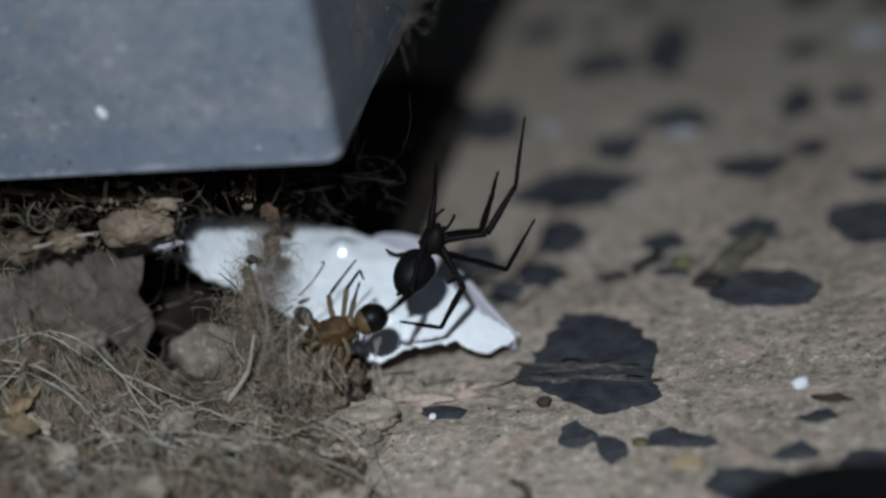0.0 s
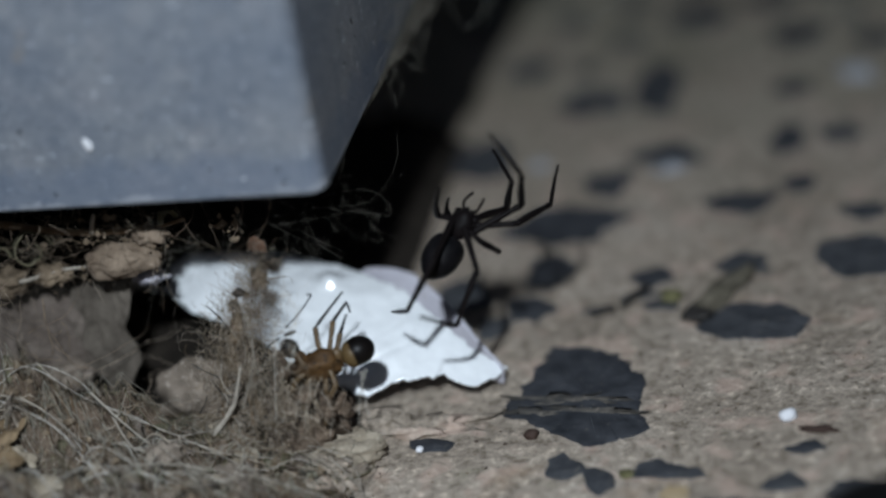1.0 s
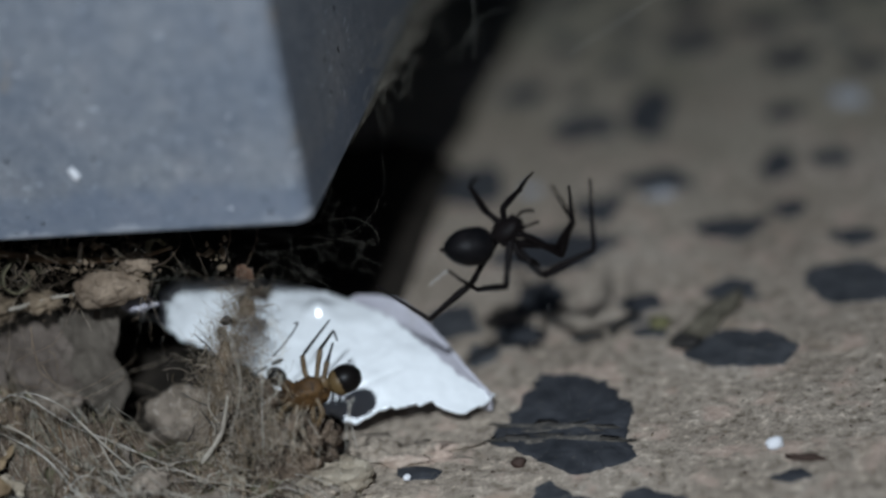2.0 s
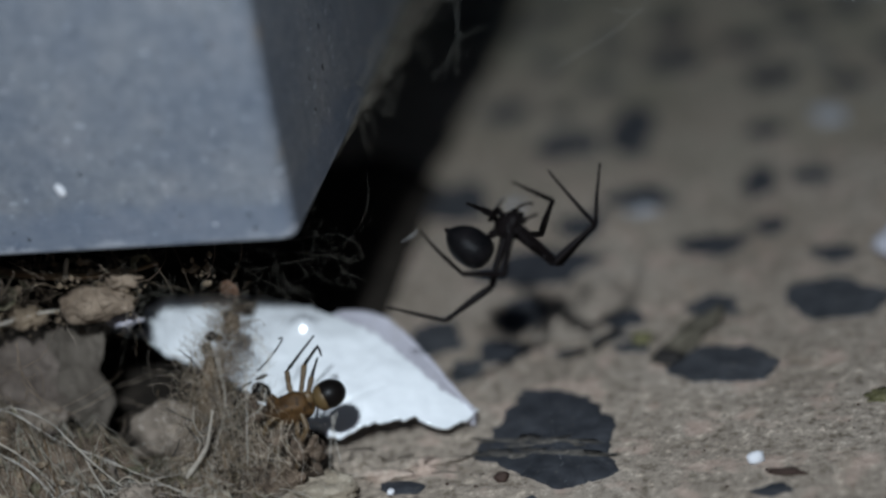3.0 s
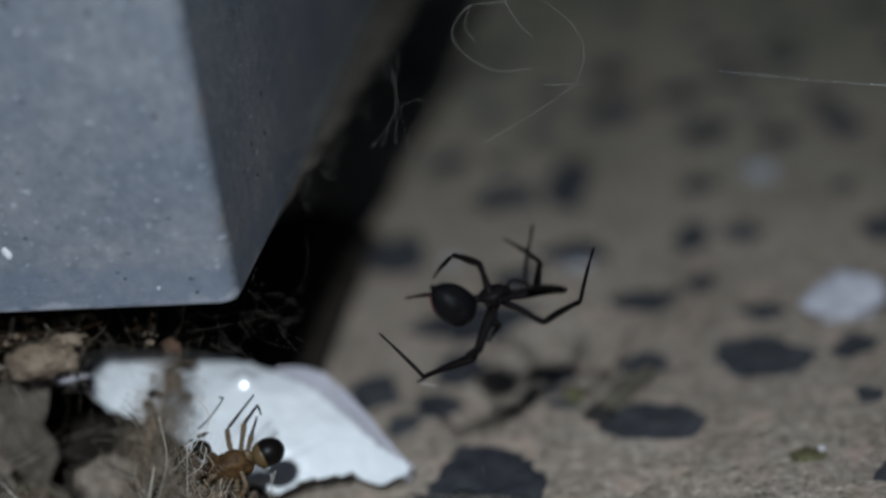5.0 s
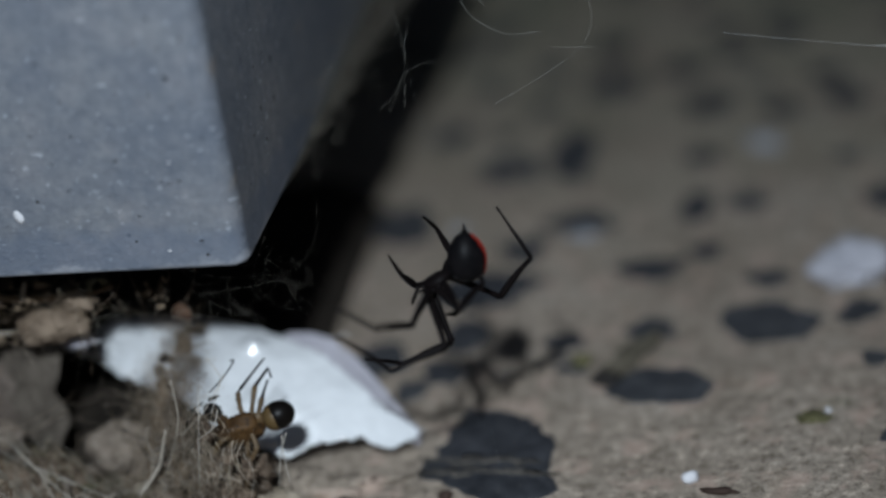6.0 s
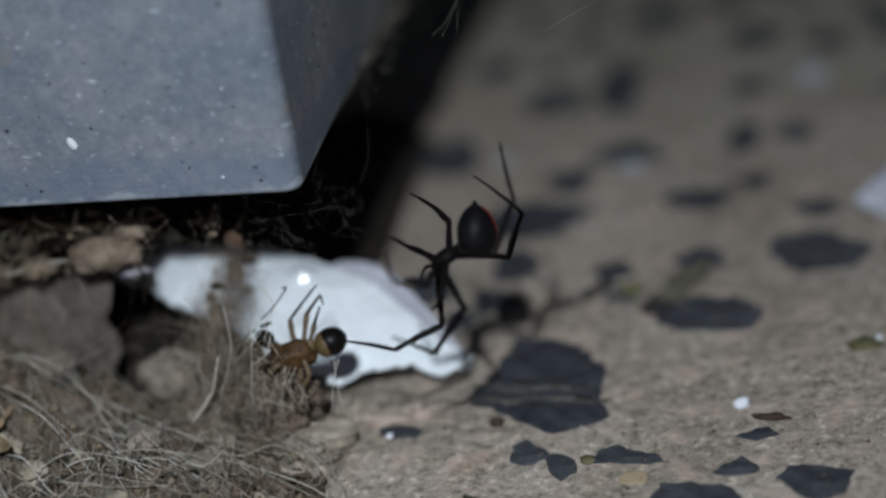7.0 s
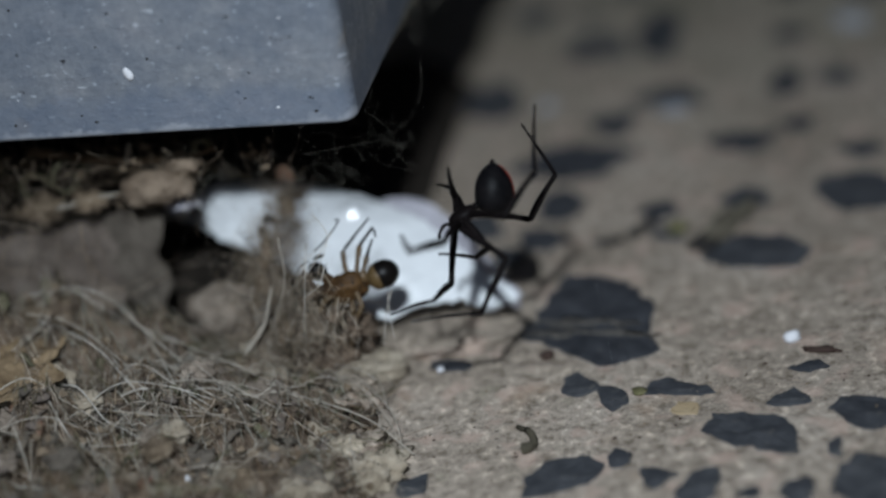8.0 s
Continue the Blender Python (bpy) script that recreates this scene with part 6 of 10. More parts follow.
    walk(legs[0][1], [
        (0, limb((4.11, -0.41, -7.14), (0.75, 0.23, 0.62))),
        (0.1, limb((5.42, 1.63, -5.85), (0.42, 0.51, 0.75))),
        (0.2, limb((6.13, 3.32, -3.81), (-0.00, 0.69, 0.73))),
        (0.35, limb((5.17, 4.22, -3.86), (-0.06, 0.59, 0.81))),
        (0.5, limb((4.07, 4.96, -3.81), (-0.12, 0.48, 0.87))),
        (0.75, limb((4.42, 5.23, -2.87), (-0.10, 0.52, 0.85))),
        (1, limb((4.71, 5.39, -1.88), (-0.08, 0.55, 0.83))),
        (1.2, limb((4.78, 4.69, -3.55), (-0.06, 0.57, 0.82))),
        (1.4, limb((4.63, 3.66, -5.03), (-0.04, 0.58, 0.81))),
        (1.5, limb((4.49, 3.66, -5.14), (0.06, 0.70, 0.71))),
        (1.6, limb((3.75, 3.52, -5.71), (0.06, 0.69, 0.72))),
        (1.9, limb((2.58, 3.66, -6.04), (0.05, 0.62, 0.78))),
        (2.2, limb((1.37, 3.67, -6.22), (0.04, 0.55, 0.83))),
        (2.5, limb((-0.19, 2.50, -6.85), (-0.02, 0.60, 0.80))),
        (2.8, limb((-1.64, 1.07, -6.98), (-0.08, 0.64, 0.77))),
        (3, limb((-1.04, -0.28, -7.46), (-0.09, 0.80, 0.60))),
        (3.1, limb((-1.02, 1.32, -7.14), (-0.06, 0.81, 0.58))),
        (3.2, limb((-0.90, 2.80, -6.49), (-0.02, 0.83, 0.56))),
        (3.5, limb((0.78, 2.16, -7.13), (-0.05, 0.80, 0.60))),
        (3.8, limb((-0.89, 0.63, -7.36), (0.07, 0.72, 0.69))),
        (4, limb((0.45, 0.82, -7.57), (0.10, 0.73, 0.68))),
        (4.1, limb((-0.61, 0.53, -7.46), (0.01, 0.70, 0.72))),
        (4.2, limb((-1.63, 0.20, -7.19), (-0.08, 0.66, 0.75))),
        (4.57, limb((-2.36, 2.77, -5.82), (0.19, 0.48, 0.86))),
        (4.93, limb((-2.52, 4.73, -3.55), (0.44, 0.25, 0.86))),
        (5.3, limb((-2.09, 5.77, -0.77), (0.63, -0.01, 0.77))),
        (5.4, limb((1.32, 6.33, 1.15), (0.78, -0.38, 0.49))),
        (5.5, limb((4.58, 4.88, 2.64), (0.75, -0.66, 0.09))),
        (5.6, limb((6.05, 4.57, -0.99), (0.39, -0.92, 0.01))),
        (5.7, limb((6.14, 2.66, -4.48), (-0.05, -1.00, -0.07))),
        (5.78, limb((6.02, 1.12, -5.54), (-0.03, -1.00, 0.03))),
        (5.85, limb((5.59, -0.55, -6.27), (-0.01, -0.99, 0.14))),
        (5.92, limb((4.86, -2.24, -6.63), (0.01, -0.97, 0.24))),
        (6, limb((3.90, -3.85, -6.59), (0.03, -0.94, 0.34))),
        (6.2, limb((3.10, -5.79, -5.58), (-0.30, -0.88, 0.36))),
        (6.5, limb((3.91, -7.40, -2.54), (-0.09, -0.94, 0.33))),
        (6.65, limb((2.48, -7.32, -3.80), (-0.34, -0.87, 0.37))),
        (6.8, limb((0.95, -6.82, -4.84), (-0.56, -0.74, 0.38))),
        (6.9, limb((2.95, -6.51, -4.86), (-0.49, -0.72, 0.49))),
        (7, limb((4.80, -5.79, -4.55), (-0.42, -0.69, 0.59))),
        (7.3, limb((4.51, -5.93, -4.62), (-0.15, -0.69, 0.71))),
        (7.5, limb((3.63, -6.63, -4.34), (-0.55, -0.59, 0.59))),
        (7.65, limb((3.26, -6.66, -4.52), (-0.36, -0.75, 0.55))),
        (7.8, limb((2.87, -6.67, -4.69), (-0.15, -0.87, 0.47))),
        (8, limb((3.63, -6.11, -5.01), (-0.16, -0.87, 0.46))),
    ])
    walk(legs[0][2], [
        (0, limb((8.79, 0.99, -3.32), (0.06, 0.98, 0.21))),
        (0.1, limb((8.03, 4.79, -1.20), (-0.19, 0.88, 0.43))),
        (0.2, limb((6.13, 7.58, 0.70), (-0.41, 0.69, 0.59))),
        (0.35, limb((4.79, 7.87, 1.13), (-0.68, 0.59, 0.44))),
        (0.5, limb((3.32, 7.93, 1.58), (-0.88, 0.42, 0.24))),
        (0.75, limb((3.79, 8.44, 2.40), (-0.77, 0.40, 0.49))),
        (1, limb((4.20, 8.81, 3.26), (-0.61, 0.36, 0.71))),
        (1.2, limb((4.40, 8.21, 1.54), (-0.45, 0.30, 0.84))),
        (1.4, limb((4.38, 7.27, 0.00), (-0.27, 0.23, 0.94))),
        (1.5, limb((4.85, 7.99, -0.71), (-0.37, 0.64, 0.67))),
        (1.6, limb((4.13, 7.80, -1.24), (-0.39, 0.39, 0.83))),
        (1.9, limb((2.90, 7.53, -1.21), (-0.30, 0.17, 0.94))),
        (2.2, limb((1.62, 7.10, -1.06), (-0.19, -0.07, 0.98))),
        (2.5, limb((-0.32, 6.20, -1.88), (-0.03, -0.16, 0.99))),
        (2.8, limb((-2.16, 5.03, -2.24), (0.13, -0.24, 0.96))),
        (3, limb((-1.60, 4.66, -3.75), (-0.08, -0.04, 1.00))),
        (3.1, limb((-1.37, 6.36, -3.54), (-0.20, 0.27, 0.94))),
        (3.2, limb((-1.03, 7.94, -3.02), (-0.29, 0.56, 0.78))),
        (3.5, limb((0.44, 7.13, -3.44), (-0.37, 0.27, 0.89))),
        (3.8, limb((-0.44, 5.11, -3.10), (-0.02, 0.18, 0.98))),
        (4, limb((1.06, 5.33, -3.36), (-0.33, 0.27, 0.90))),
        (4.1, limb((-0.53, 4.84, -3.01), (-0.12, 0.14, 0.98))),
        (4.2, limb((-2.10, 4.28, -2.55), (0.11, 0.00, 0.99))),
        (4.57, limb((-1.17, 5.76, -0.51), (0.22, -0.20, 0.95))),
        (4.93, limb((0.19, 6.28, 1.80), (0.33, -0.39, 0.86))),
        (5.3, limb((1.84, 5.71, 4.03), (0.41, -0.55, 0.72))),
        (5.4, limb((6.18, 3.98, 4.19), (0.44, -0.77, 0.45))),
        (5.5, limb((9.22, 0.80, 3.19), (0.42, -0.90, 0.13))),
        (5.6, limb((8.46, -1.14, -0.92), (0.24, -0.96, 0.16))),
        (5.7, limb((5.84, -3.52, -4.91), (0.06, -0.98, 0.19))),
        (5.78, limb((5.84, -5.07, -5.33), (0.12, -0.85, 0.51))),
        (5.85, limb((5.52, -6.69, -5.42), (0.17, -0.62, 0.77))),
        (5.92, limb((4.93, -8.26, -5.14), (0.20, -0.31, 0.93))),
        (6, limb((4.08, -9.67, -4.48), (0.20, 0.04, 0.98))),
        (6.2, limb((1.23, -11.26, -3.35), (-0.16, -0.17, 0.97))),
        (6.5, limb((3.35, -13.23, -0.50), (-0.46, -0.08, 0.88))),
        (6.65, limb((0.40, -12.71, -1.53), (-0.28, -0.07, 0.96))),
        (6.8, limb((-2.51, -11.39, -2.49), (-0.09, -0.06, 0.99))),
        (6.9, limb((-0.11, -10.97, -1.83), (-0.02, 0.13, 0.99))),
        (7, limb((2.20, -10.06, -0.89), (0.05, 0.32, 0.95))),
        (7.3, limb((3.58, -10.21, -0.22), (-0.35, 0.28, 0.89))),
        (7.5, limb((0.22, -10.29, -0.68), (0.04, 0.24, 0.97))),
        (7.65, limb((1.01, -11.33, -1.13), (-0.15, 0.15, 0.98))),
        (7.8, limb((1.94, -12.06, -1.77), (-0.33, 0.05, 0.94))),
        (8, limb((2.63, -11.52, -2.15), (0.05, 0.01, 1.00))),
    ])
    walk(legs[1][0], [
        (0, limb((-1.10, -0.90, -0.40), (0.80, 0.60, -0.09))),
        (0.2, limb((-1.10, -0.90, -0.40), (0.90, 0.39, -0.20))),
        (0.35, limb((-1.10, -0.90, -0.40), (0.85, 0.52, -0.04))),
        (0.5, limb((-1.10, -0.90, -0.40), (0.77, 0.63, 0.13))),
        (0.67, limb((-1.10, -0.90, -0.40), (0.80, 0.60, 0.03))),
        (0.83, limb((-1.10, -0.90, -0.40), (0.82, 0.57, -0.07))),
        (1, limb((-1.10, -0.90, -0.40), (0.83, 0.53, -0.17))),
        (1.13, limb((-1.10, -0.90, -0.40), (0.89, 0.41, -0.20))),
        (1.27, limb((-1.10, -0.90, -0.40), (0.93, 0.29, -0.23))),
        (1.4, limb((-1.10, -0.90, -0.40), (0.95, 0.16, -0.25))),
        (1.5, limb((-1.10, -0.90, -0.40), (0.95, 0.14, -0.26))),
        (1.6, limb((-1.10, -0.90, -0.40), (0.95, 0.18, -0.27))),
        (1.9, limb((-1.10, -0.90, -0.40), (0.91, 0.26, -0.33))),
        (2.2, limb((-1.10, -0.90, -0.40), (0.86, 0.34, -0.39))),
        (2.5, limb((-1.10, -0.90, -0.40), (0.81, 0.41, -0.42))),
        (2.8, limb((-1.10, -0.90, -0.40), (0.75, 0.48, -0.45))),
        (3, limb((-1.10, -0.90, -0.40), (0.75, 0.27, -0.61))),
        (3.2, limb((-1.10, -0.90, -0.40), (0.80, 0.39, -0.46))),
        (3.3, limb((-1.10, -0.90, -0.40), (0.89, 0.39, -0.24))),
        (3.4, limb((-1.10, -0.90, -0.40), (0.92, 0.38, -0.02))),
        (3.5, limb((-1.10, -0.90, -0.40), (0.91, 0.35, 0.21))),
        (3.65, limb((-1.10, -0.90, -0.40), (0.81, 0.57, -0.10))),
        (3.8, limb((-1.10, -0.90, -0.40), (0.58, 0.71, -0.39))),
        (4, limb((-1.10, -0.90, -0.40), (0.56, 0.53, -0.63))),
        (4.2, limb((-1.10, -0.90, -0.40), (0.63, 0.65, -0.41))),
        (4.75, limb((-1.10, -0.90, -0.40), (0.63, 0.67, -0.40))),
        (5.3, limb((-1.10, -0.90, -0.40), (0.62, 0.69, -0.39))),
        (5.4, limb((-1.10, -0.90, -0.40), (0.68, 0.38, -0.63))),
        (5.5, limb((-1.10, -0.90, -0.40), (0.63, 0.02, -0.77))),
        (5.6, limb((-1.10, -0.90, -0.40), (0.12, -0.24, -0.96))),
        (5.7, limb((-1.10, -0.90, -0.40), (-0.44, -0.40, -0.80))),
        (5.78, limb((-1.10, -0.90, -0.40), (-0.61, -0.39, -0.69))),
        (5.85, limb((-1.10, -0.90, -0.40), (-0.75, -0.37, -0.55))),
        (5.92, limb((-1.10, -0.90, -0.40), (-0.86, -0.33, -0.39))),
        (6, limb((-1.10, -0.90, -0.40), (-0.94, -0.28, -0.22))),
        (6.2, limb((-1.10, -0.90, -0.40), (-0.87, -0.23, -0.43))),
        (6.5, limb((-1.10, -0.90, -0.40), (-0.75, -0.46, -0.48))),
        (6.8, limb((-1.10, -0.90, -0.40), (-0.71, -0.64, -0.30))),
        (6.9, limb((-1.10, -0.90, -0.40), (-0.77, -0.58, -0.27))),
        (7, limb((-1.10, -0.90, -0.40), (-0.82, -0.52, -0.24))),
        (7.15, limb((-1.10, -0.90, -0.40), (-0.79, -0.58, -0.18))),
        (7.3, limb((-1.10, -0.90, -0.40), (-0.76, -0.64, -0.11))),
        (7.5, limb((-1.10, -0.90, -0.40), (-0.69, -0.70, -0.18))),
        (7.8, limb((-1.10, -0.90, -0.40), (-0.81, -0.54, -0.25))),
        (8, limb((-1.10, -0.90, -0.40), (-0.89, -0.40, -0.22))),
    ])
    walk(legs[1][1], [
        (0, limb((5.12, 3.75, -1.14), (0.01, 0.99, -0.17))),
        (0.2, limb((5.91, 2.14, -1.96), (0.31, 0.94, -0.12))),
        (0.35, limb((5.55, 3.16, -0.68), (0.07, 0.97, -0.23))),
        (0.5, limb((4.89, 4.00, 0.61), (-0.18, 0.93, -0.32))),
        (0.67, limb((5.12, 3.80, -0.17), (-0.07, 0.85, -0.53))),
        (0.83, limb((5.29, 3.54, -0.95), (0.05, 0.71, -0.70))),
        (1, limb((5.38, 3.24, -1.72), (0.17, 0.53, -0.83))),
        (1.13, limb((5.83, 2.33, -1.96), (0.23, 0.73, -0.64))),
        (1.27, limb((6.15, 1.36, -2.18), (0.28, 0.87, -0.40))),
        (1.4, limb((6.35, 0.35, -2.36), (0.30, 0.95, -0.13))),
        (1.5, limb((6.34, 0.21, -2.45), (0.30, 0.94, -0.16))),
        (1.6, limb((6.28, 0.50, -2.50), (0.21, 0.97, -0.11))),
        (1.9, limb((5.98, 1.13, -2.98), (0.06, 1.00, -0.03))),
        (2.2, limb((5.59, 1.73, -3.43), (-0.09, 0.99, 0.05))),
        (2.5, limb((5.19, 2.32, -3.70), (-0.35, 0.93, -0.04))),
        (2.8, limb((4.74, 2.88, -3.93), (-0.59, 0.80, -0.12))),
        (3, limb((4.74, 1.17, -5.13), (-0.35, 0.90, -0.24))),
        (3.2, limb((5.14, 2.10, -3.98), (-0.52, 0.78, -0.35))),
        (3.3, limb((5.81, 2.17, -2.30), (-0.52, 0.68, -0.51))),
        (3.4, limb((6.11, 2.07, -0.53), (-0.51, 0.56, -0.65))),
        (3.5, limb((6.03, 1.81, 1.26), (-0.48, 0.42, -0.77))),
        (3.65, limb((5.24, 3.58, -1.17), (-0.35, 0.69, -0.63))),
        (3.8, limb((3.44, 4.65, -3.48), (-0.19, 0.88, -0.43))),
        (4, limb((3.29, 3.26, -5.33), (0.07, 0.87, -0.48))),
        (4.2, limb((3.84, 4.20, -3.63), (-0.18, 0.88, -0.45))),
        (4.75, limb((3.78, 4.32, -3.53), (-0.49, 0.81, -0.32))),
        (5.3, limb((3.71, 4.45, -3.42), (-0.74, 0.65, -0.16))),
        (5.4, limb((4.18, 2.08, -5.31), (-0.38, 0.84, 0.38))),
        (5.5, limb((3.84, -0.74, -6.44), (0.16, 0.64, 0.75))),
        (5.6, limb((-0.16, -2.78, -7.91), (0.29, 0.87, 0.40))),
        (5.7, limb((-4.54, -4.03, -6.66), (0.36, 0.93, -0.02))),
        (5.78, limb((-5.83, -3.96, -5.80), (0.68, 0.73, -0.04))),
        (5.85, limb((-6.92, -3.78, -4.72), (0.90, 0.43, -0.06))),
        (5.92, limb((-7.79, -3.47, -3.47), (1.00, 0.07, -0.07))),
        (6, limb((-8.39, -3.07, -2.11), (0.95, -0.30, -0.07))),
        (6.2, limb((-7.90, -2.70, -3.76), (0.75, -0.62, 0.22))),
        (6.5, limb((-6.94, -4.48, -4.14), (0.61, -0.67, 0.42))),
        (6.8, limb((-6.63, -5.88, -2.74), (0.74, -0.54, 0.39))),
        (6.9, limb((-7.08, -5.44, -2.51), (0.54, -0.69, 0.49))),
        (7, limb((-7.49, -4.96, -2.27), (0.29, -0.78, 0.55))),
        (7.15, limb((-7.29, -5.44, -1.77), (0.53, -0.73, 0.42))),
        (7.3, limb((-7.03, -5.89, -1.26), (0.74, -0.63, 0.26))),
        (7.5, limb((-6.49, -6.36, -1.81), (0.71, -0.65, 0.28))),
        (7.8, limb((-7.39, -5.09, -2.34), (0.62, -0.74, 0.26))),
        (8, limb((-8.04, -4.02, -2.12), (0.34, -0.88, 0.34))),
    ])
    walk(legs[1][2], [
        (0, limb((5.19, 10.25, -2.28), (-0.37, 0.93, -0.02))),
        (0.2, limb((7.96, 8.36, -2.75), (-0.14, 0.99, -0.01))),
        (0.35, limb((6.00, 9.57, -2.19), (-0.31, 0.95, 0.05))),
        (0.5, limb((3.70, 10.14, -1.50), (-0.47, 0.88, 0.10))),
        (0.67, limb((4.68, 9.38, -3.65), (-0.49, 0.84, -0.24))),
        (0.83, limb((5.63, 8.22, -5.59), (-0.45, 0.71, -0.54))),
        (1, limb((6.47, 6.71, -7.22), (-0.37, 0.49, -0.79))),
        (1.13, limb((7.34, 7.14, -6.22), (-0.50, 0.68, -0.53))),
        (1.27, limb((7.97, 7.12, -4.84), (-0.58, 0.79, -0.21))),
        (1.4, limb((8.32, 6.59, -3.21), (-0.58, 0.80, 0.13))),
        (1.5, limb((8.30, 6.43, -3.49), (-0.55, 0.83, 0.10))),
        (1.6, limb((7.67, 6.91, -3.22), (-0.70, 0.69, 0.18))),
        (1.9, limb((6.39, 7.71, -3.17), (-0.83, 0.48, 0.29))),
        (2.2, limb((5.03, 8.30, -3.07), (-0.90, 0.23, 0.37))),
        (2.5, limb((2.86, 8.49, -3.94), (-0.88, -0.04, 0.47))),
        (2.8, limb((0.82, 8.13, -4.74), (-0.79, -0.31, 0.52))),
        (3, limb((2.40, 7.13, -6.74), (-0.80, -0.09, 0.59))),
        (3.2, limb((1.74, 7.27, -6.28), (-0.80, -0.24, 0.55))),
        (3.3, limb((2.37, 6.69, -5.66), (-0.85, 0.09, 0.52))),
        (3.4, limb((2.75, 5.78, -4.82), (-0.80, 0.41, 0.43))),
        (3.5, limb((2.87, 4.59, -3.83), (-0.67, 0.69, 0.30))),
        (3.65, limb((2.89, 8.12, -5.35), (-0.70, 0.69, 0.19))),
        (3.8, limb((2.16, 10.47, -6.31), (-0.73, 0.68, 0.09))),
        (4, limb((3.77, 9.03, -8.49), (-0.66, 0.75, 0.07))),
        (4.2, limb((2.68, 9.99, -6.57), (-0.84, 0.48, 0.24))),
        (4.75, limb((0.56, 9.68, -5.65), (-0.85, 0.47, 0.24))),
        (5.3, limb((-1.19, 8.75, -4.48), (-0.85, 0.46, 0.25))),
        (5.4, limb((1.66, 7.64, -2.79), (-0.44, 0.68, 0.58))),
        (5.5, limb((4.90, 3.49, -1.48), (0.11, 0.68, 0.72))),
        (5.6, limb((1.74, 2.95, -5.25), (0.46, 0.57, 0.68))),
        (5.7, limb((-2.16, 2.12, -6.79), (0.75, 0.38, 0.54))),
        (5.78, limb((-1.35, 0.88, -6.08), (0.75, 0.28, 0.60))),
        (5.85, limb((-0.98, -0.94, -5.12), (0.74, 0.17, 0.65))),
        (5.92, limb((-1.22, -3.01, -3.94), (0.73, 0.06, 0.69))),
        (6, limb((-2.12, -5.06, -2.57), (0.70, -0.05, 0.72))),
        (6.2, limb((-2.94, -6.80, -2.31), (0.63, -0.15, 0.76))),
        (6.5, limb((-2.91, -8.91, -1.36), (0.58, -0.12, 0.80))),
        (6.8, limb((-1.72, -9.46, -0.15), (0.29, -0.27, 0.92))),
        (6.9, limb((-3.54, -9.97, 0.72), (0.44, -0.28, 0.85))),
        (7, limb((-5.58, -10.12, 1.37), (0.59, -0.29, 0.76))),
        (7.15, limb((-3.76, -10.28, 1.01), (0.48, -0.39, 0.79))),
        (7.3, limb((-2.18, -10.03, 0.45), (0.36, -0.48, 0.80))),
        (7.5, limb((-1.81, -10.64, 0.04), (0.45, -0.37, 0.81))),
        (7.8, limb((-3.29, -9.98, -0.62), (0.21, -0.53, 0.82))),
        (8, limb((-5.80, -9.81, 0.12), (0.42, -0.50, 0.75))),
    ])
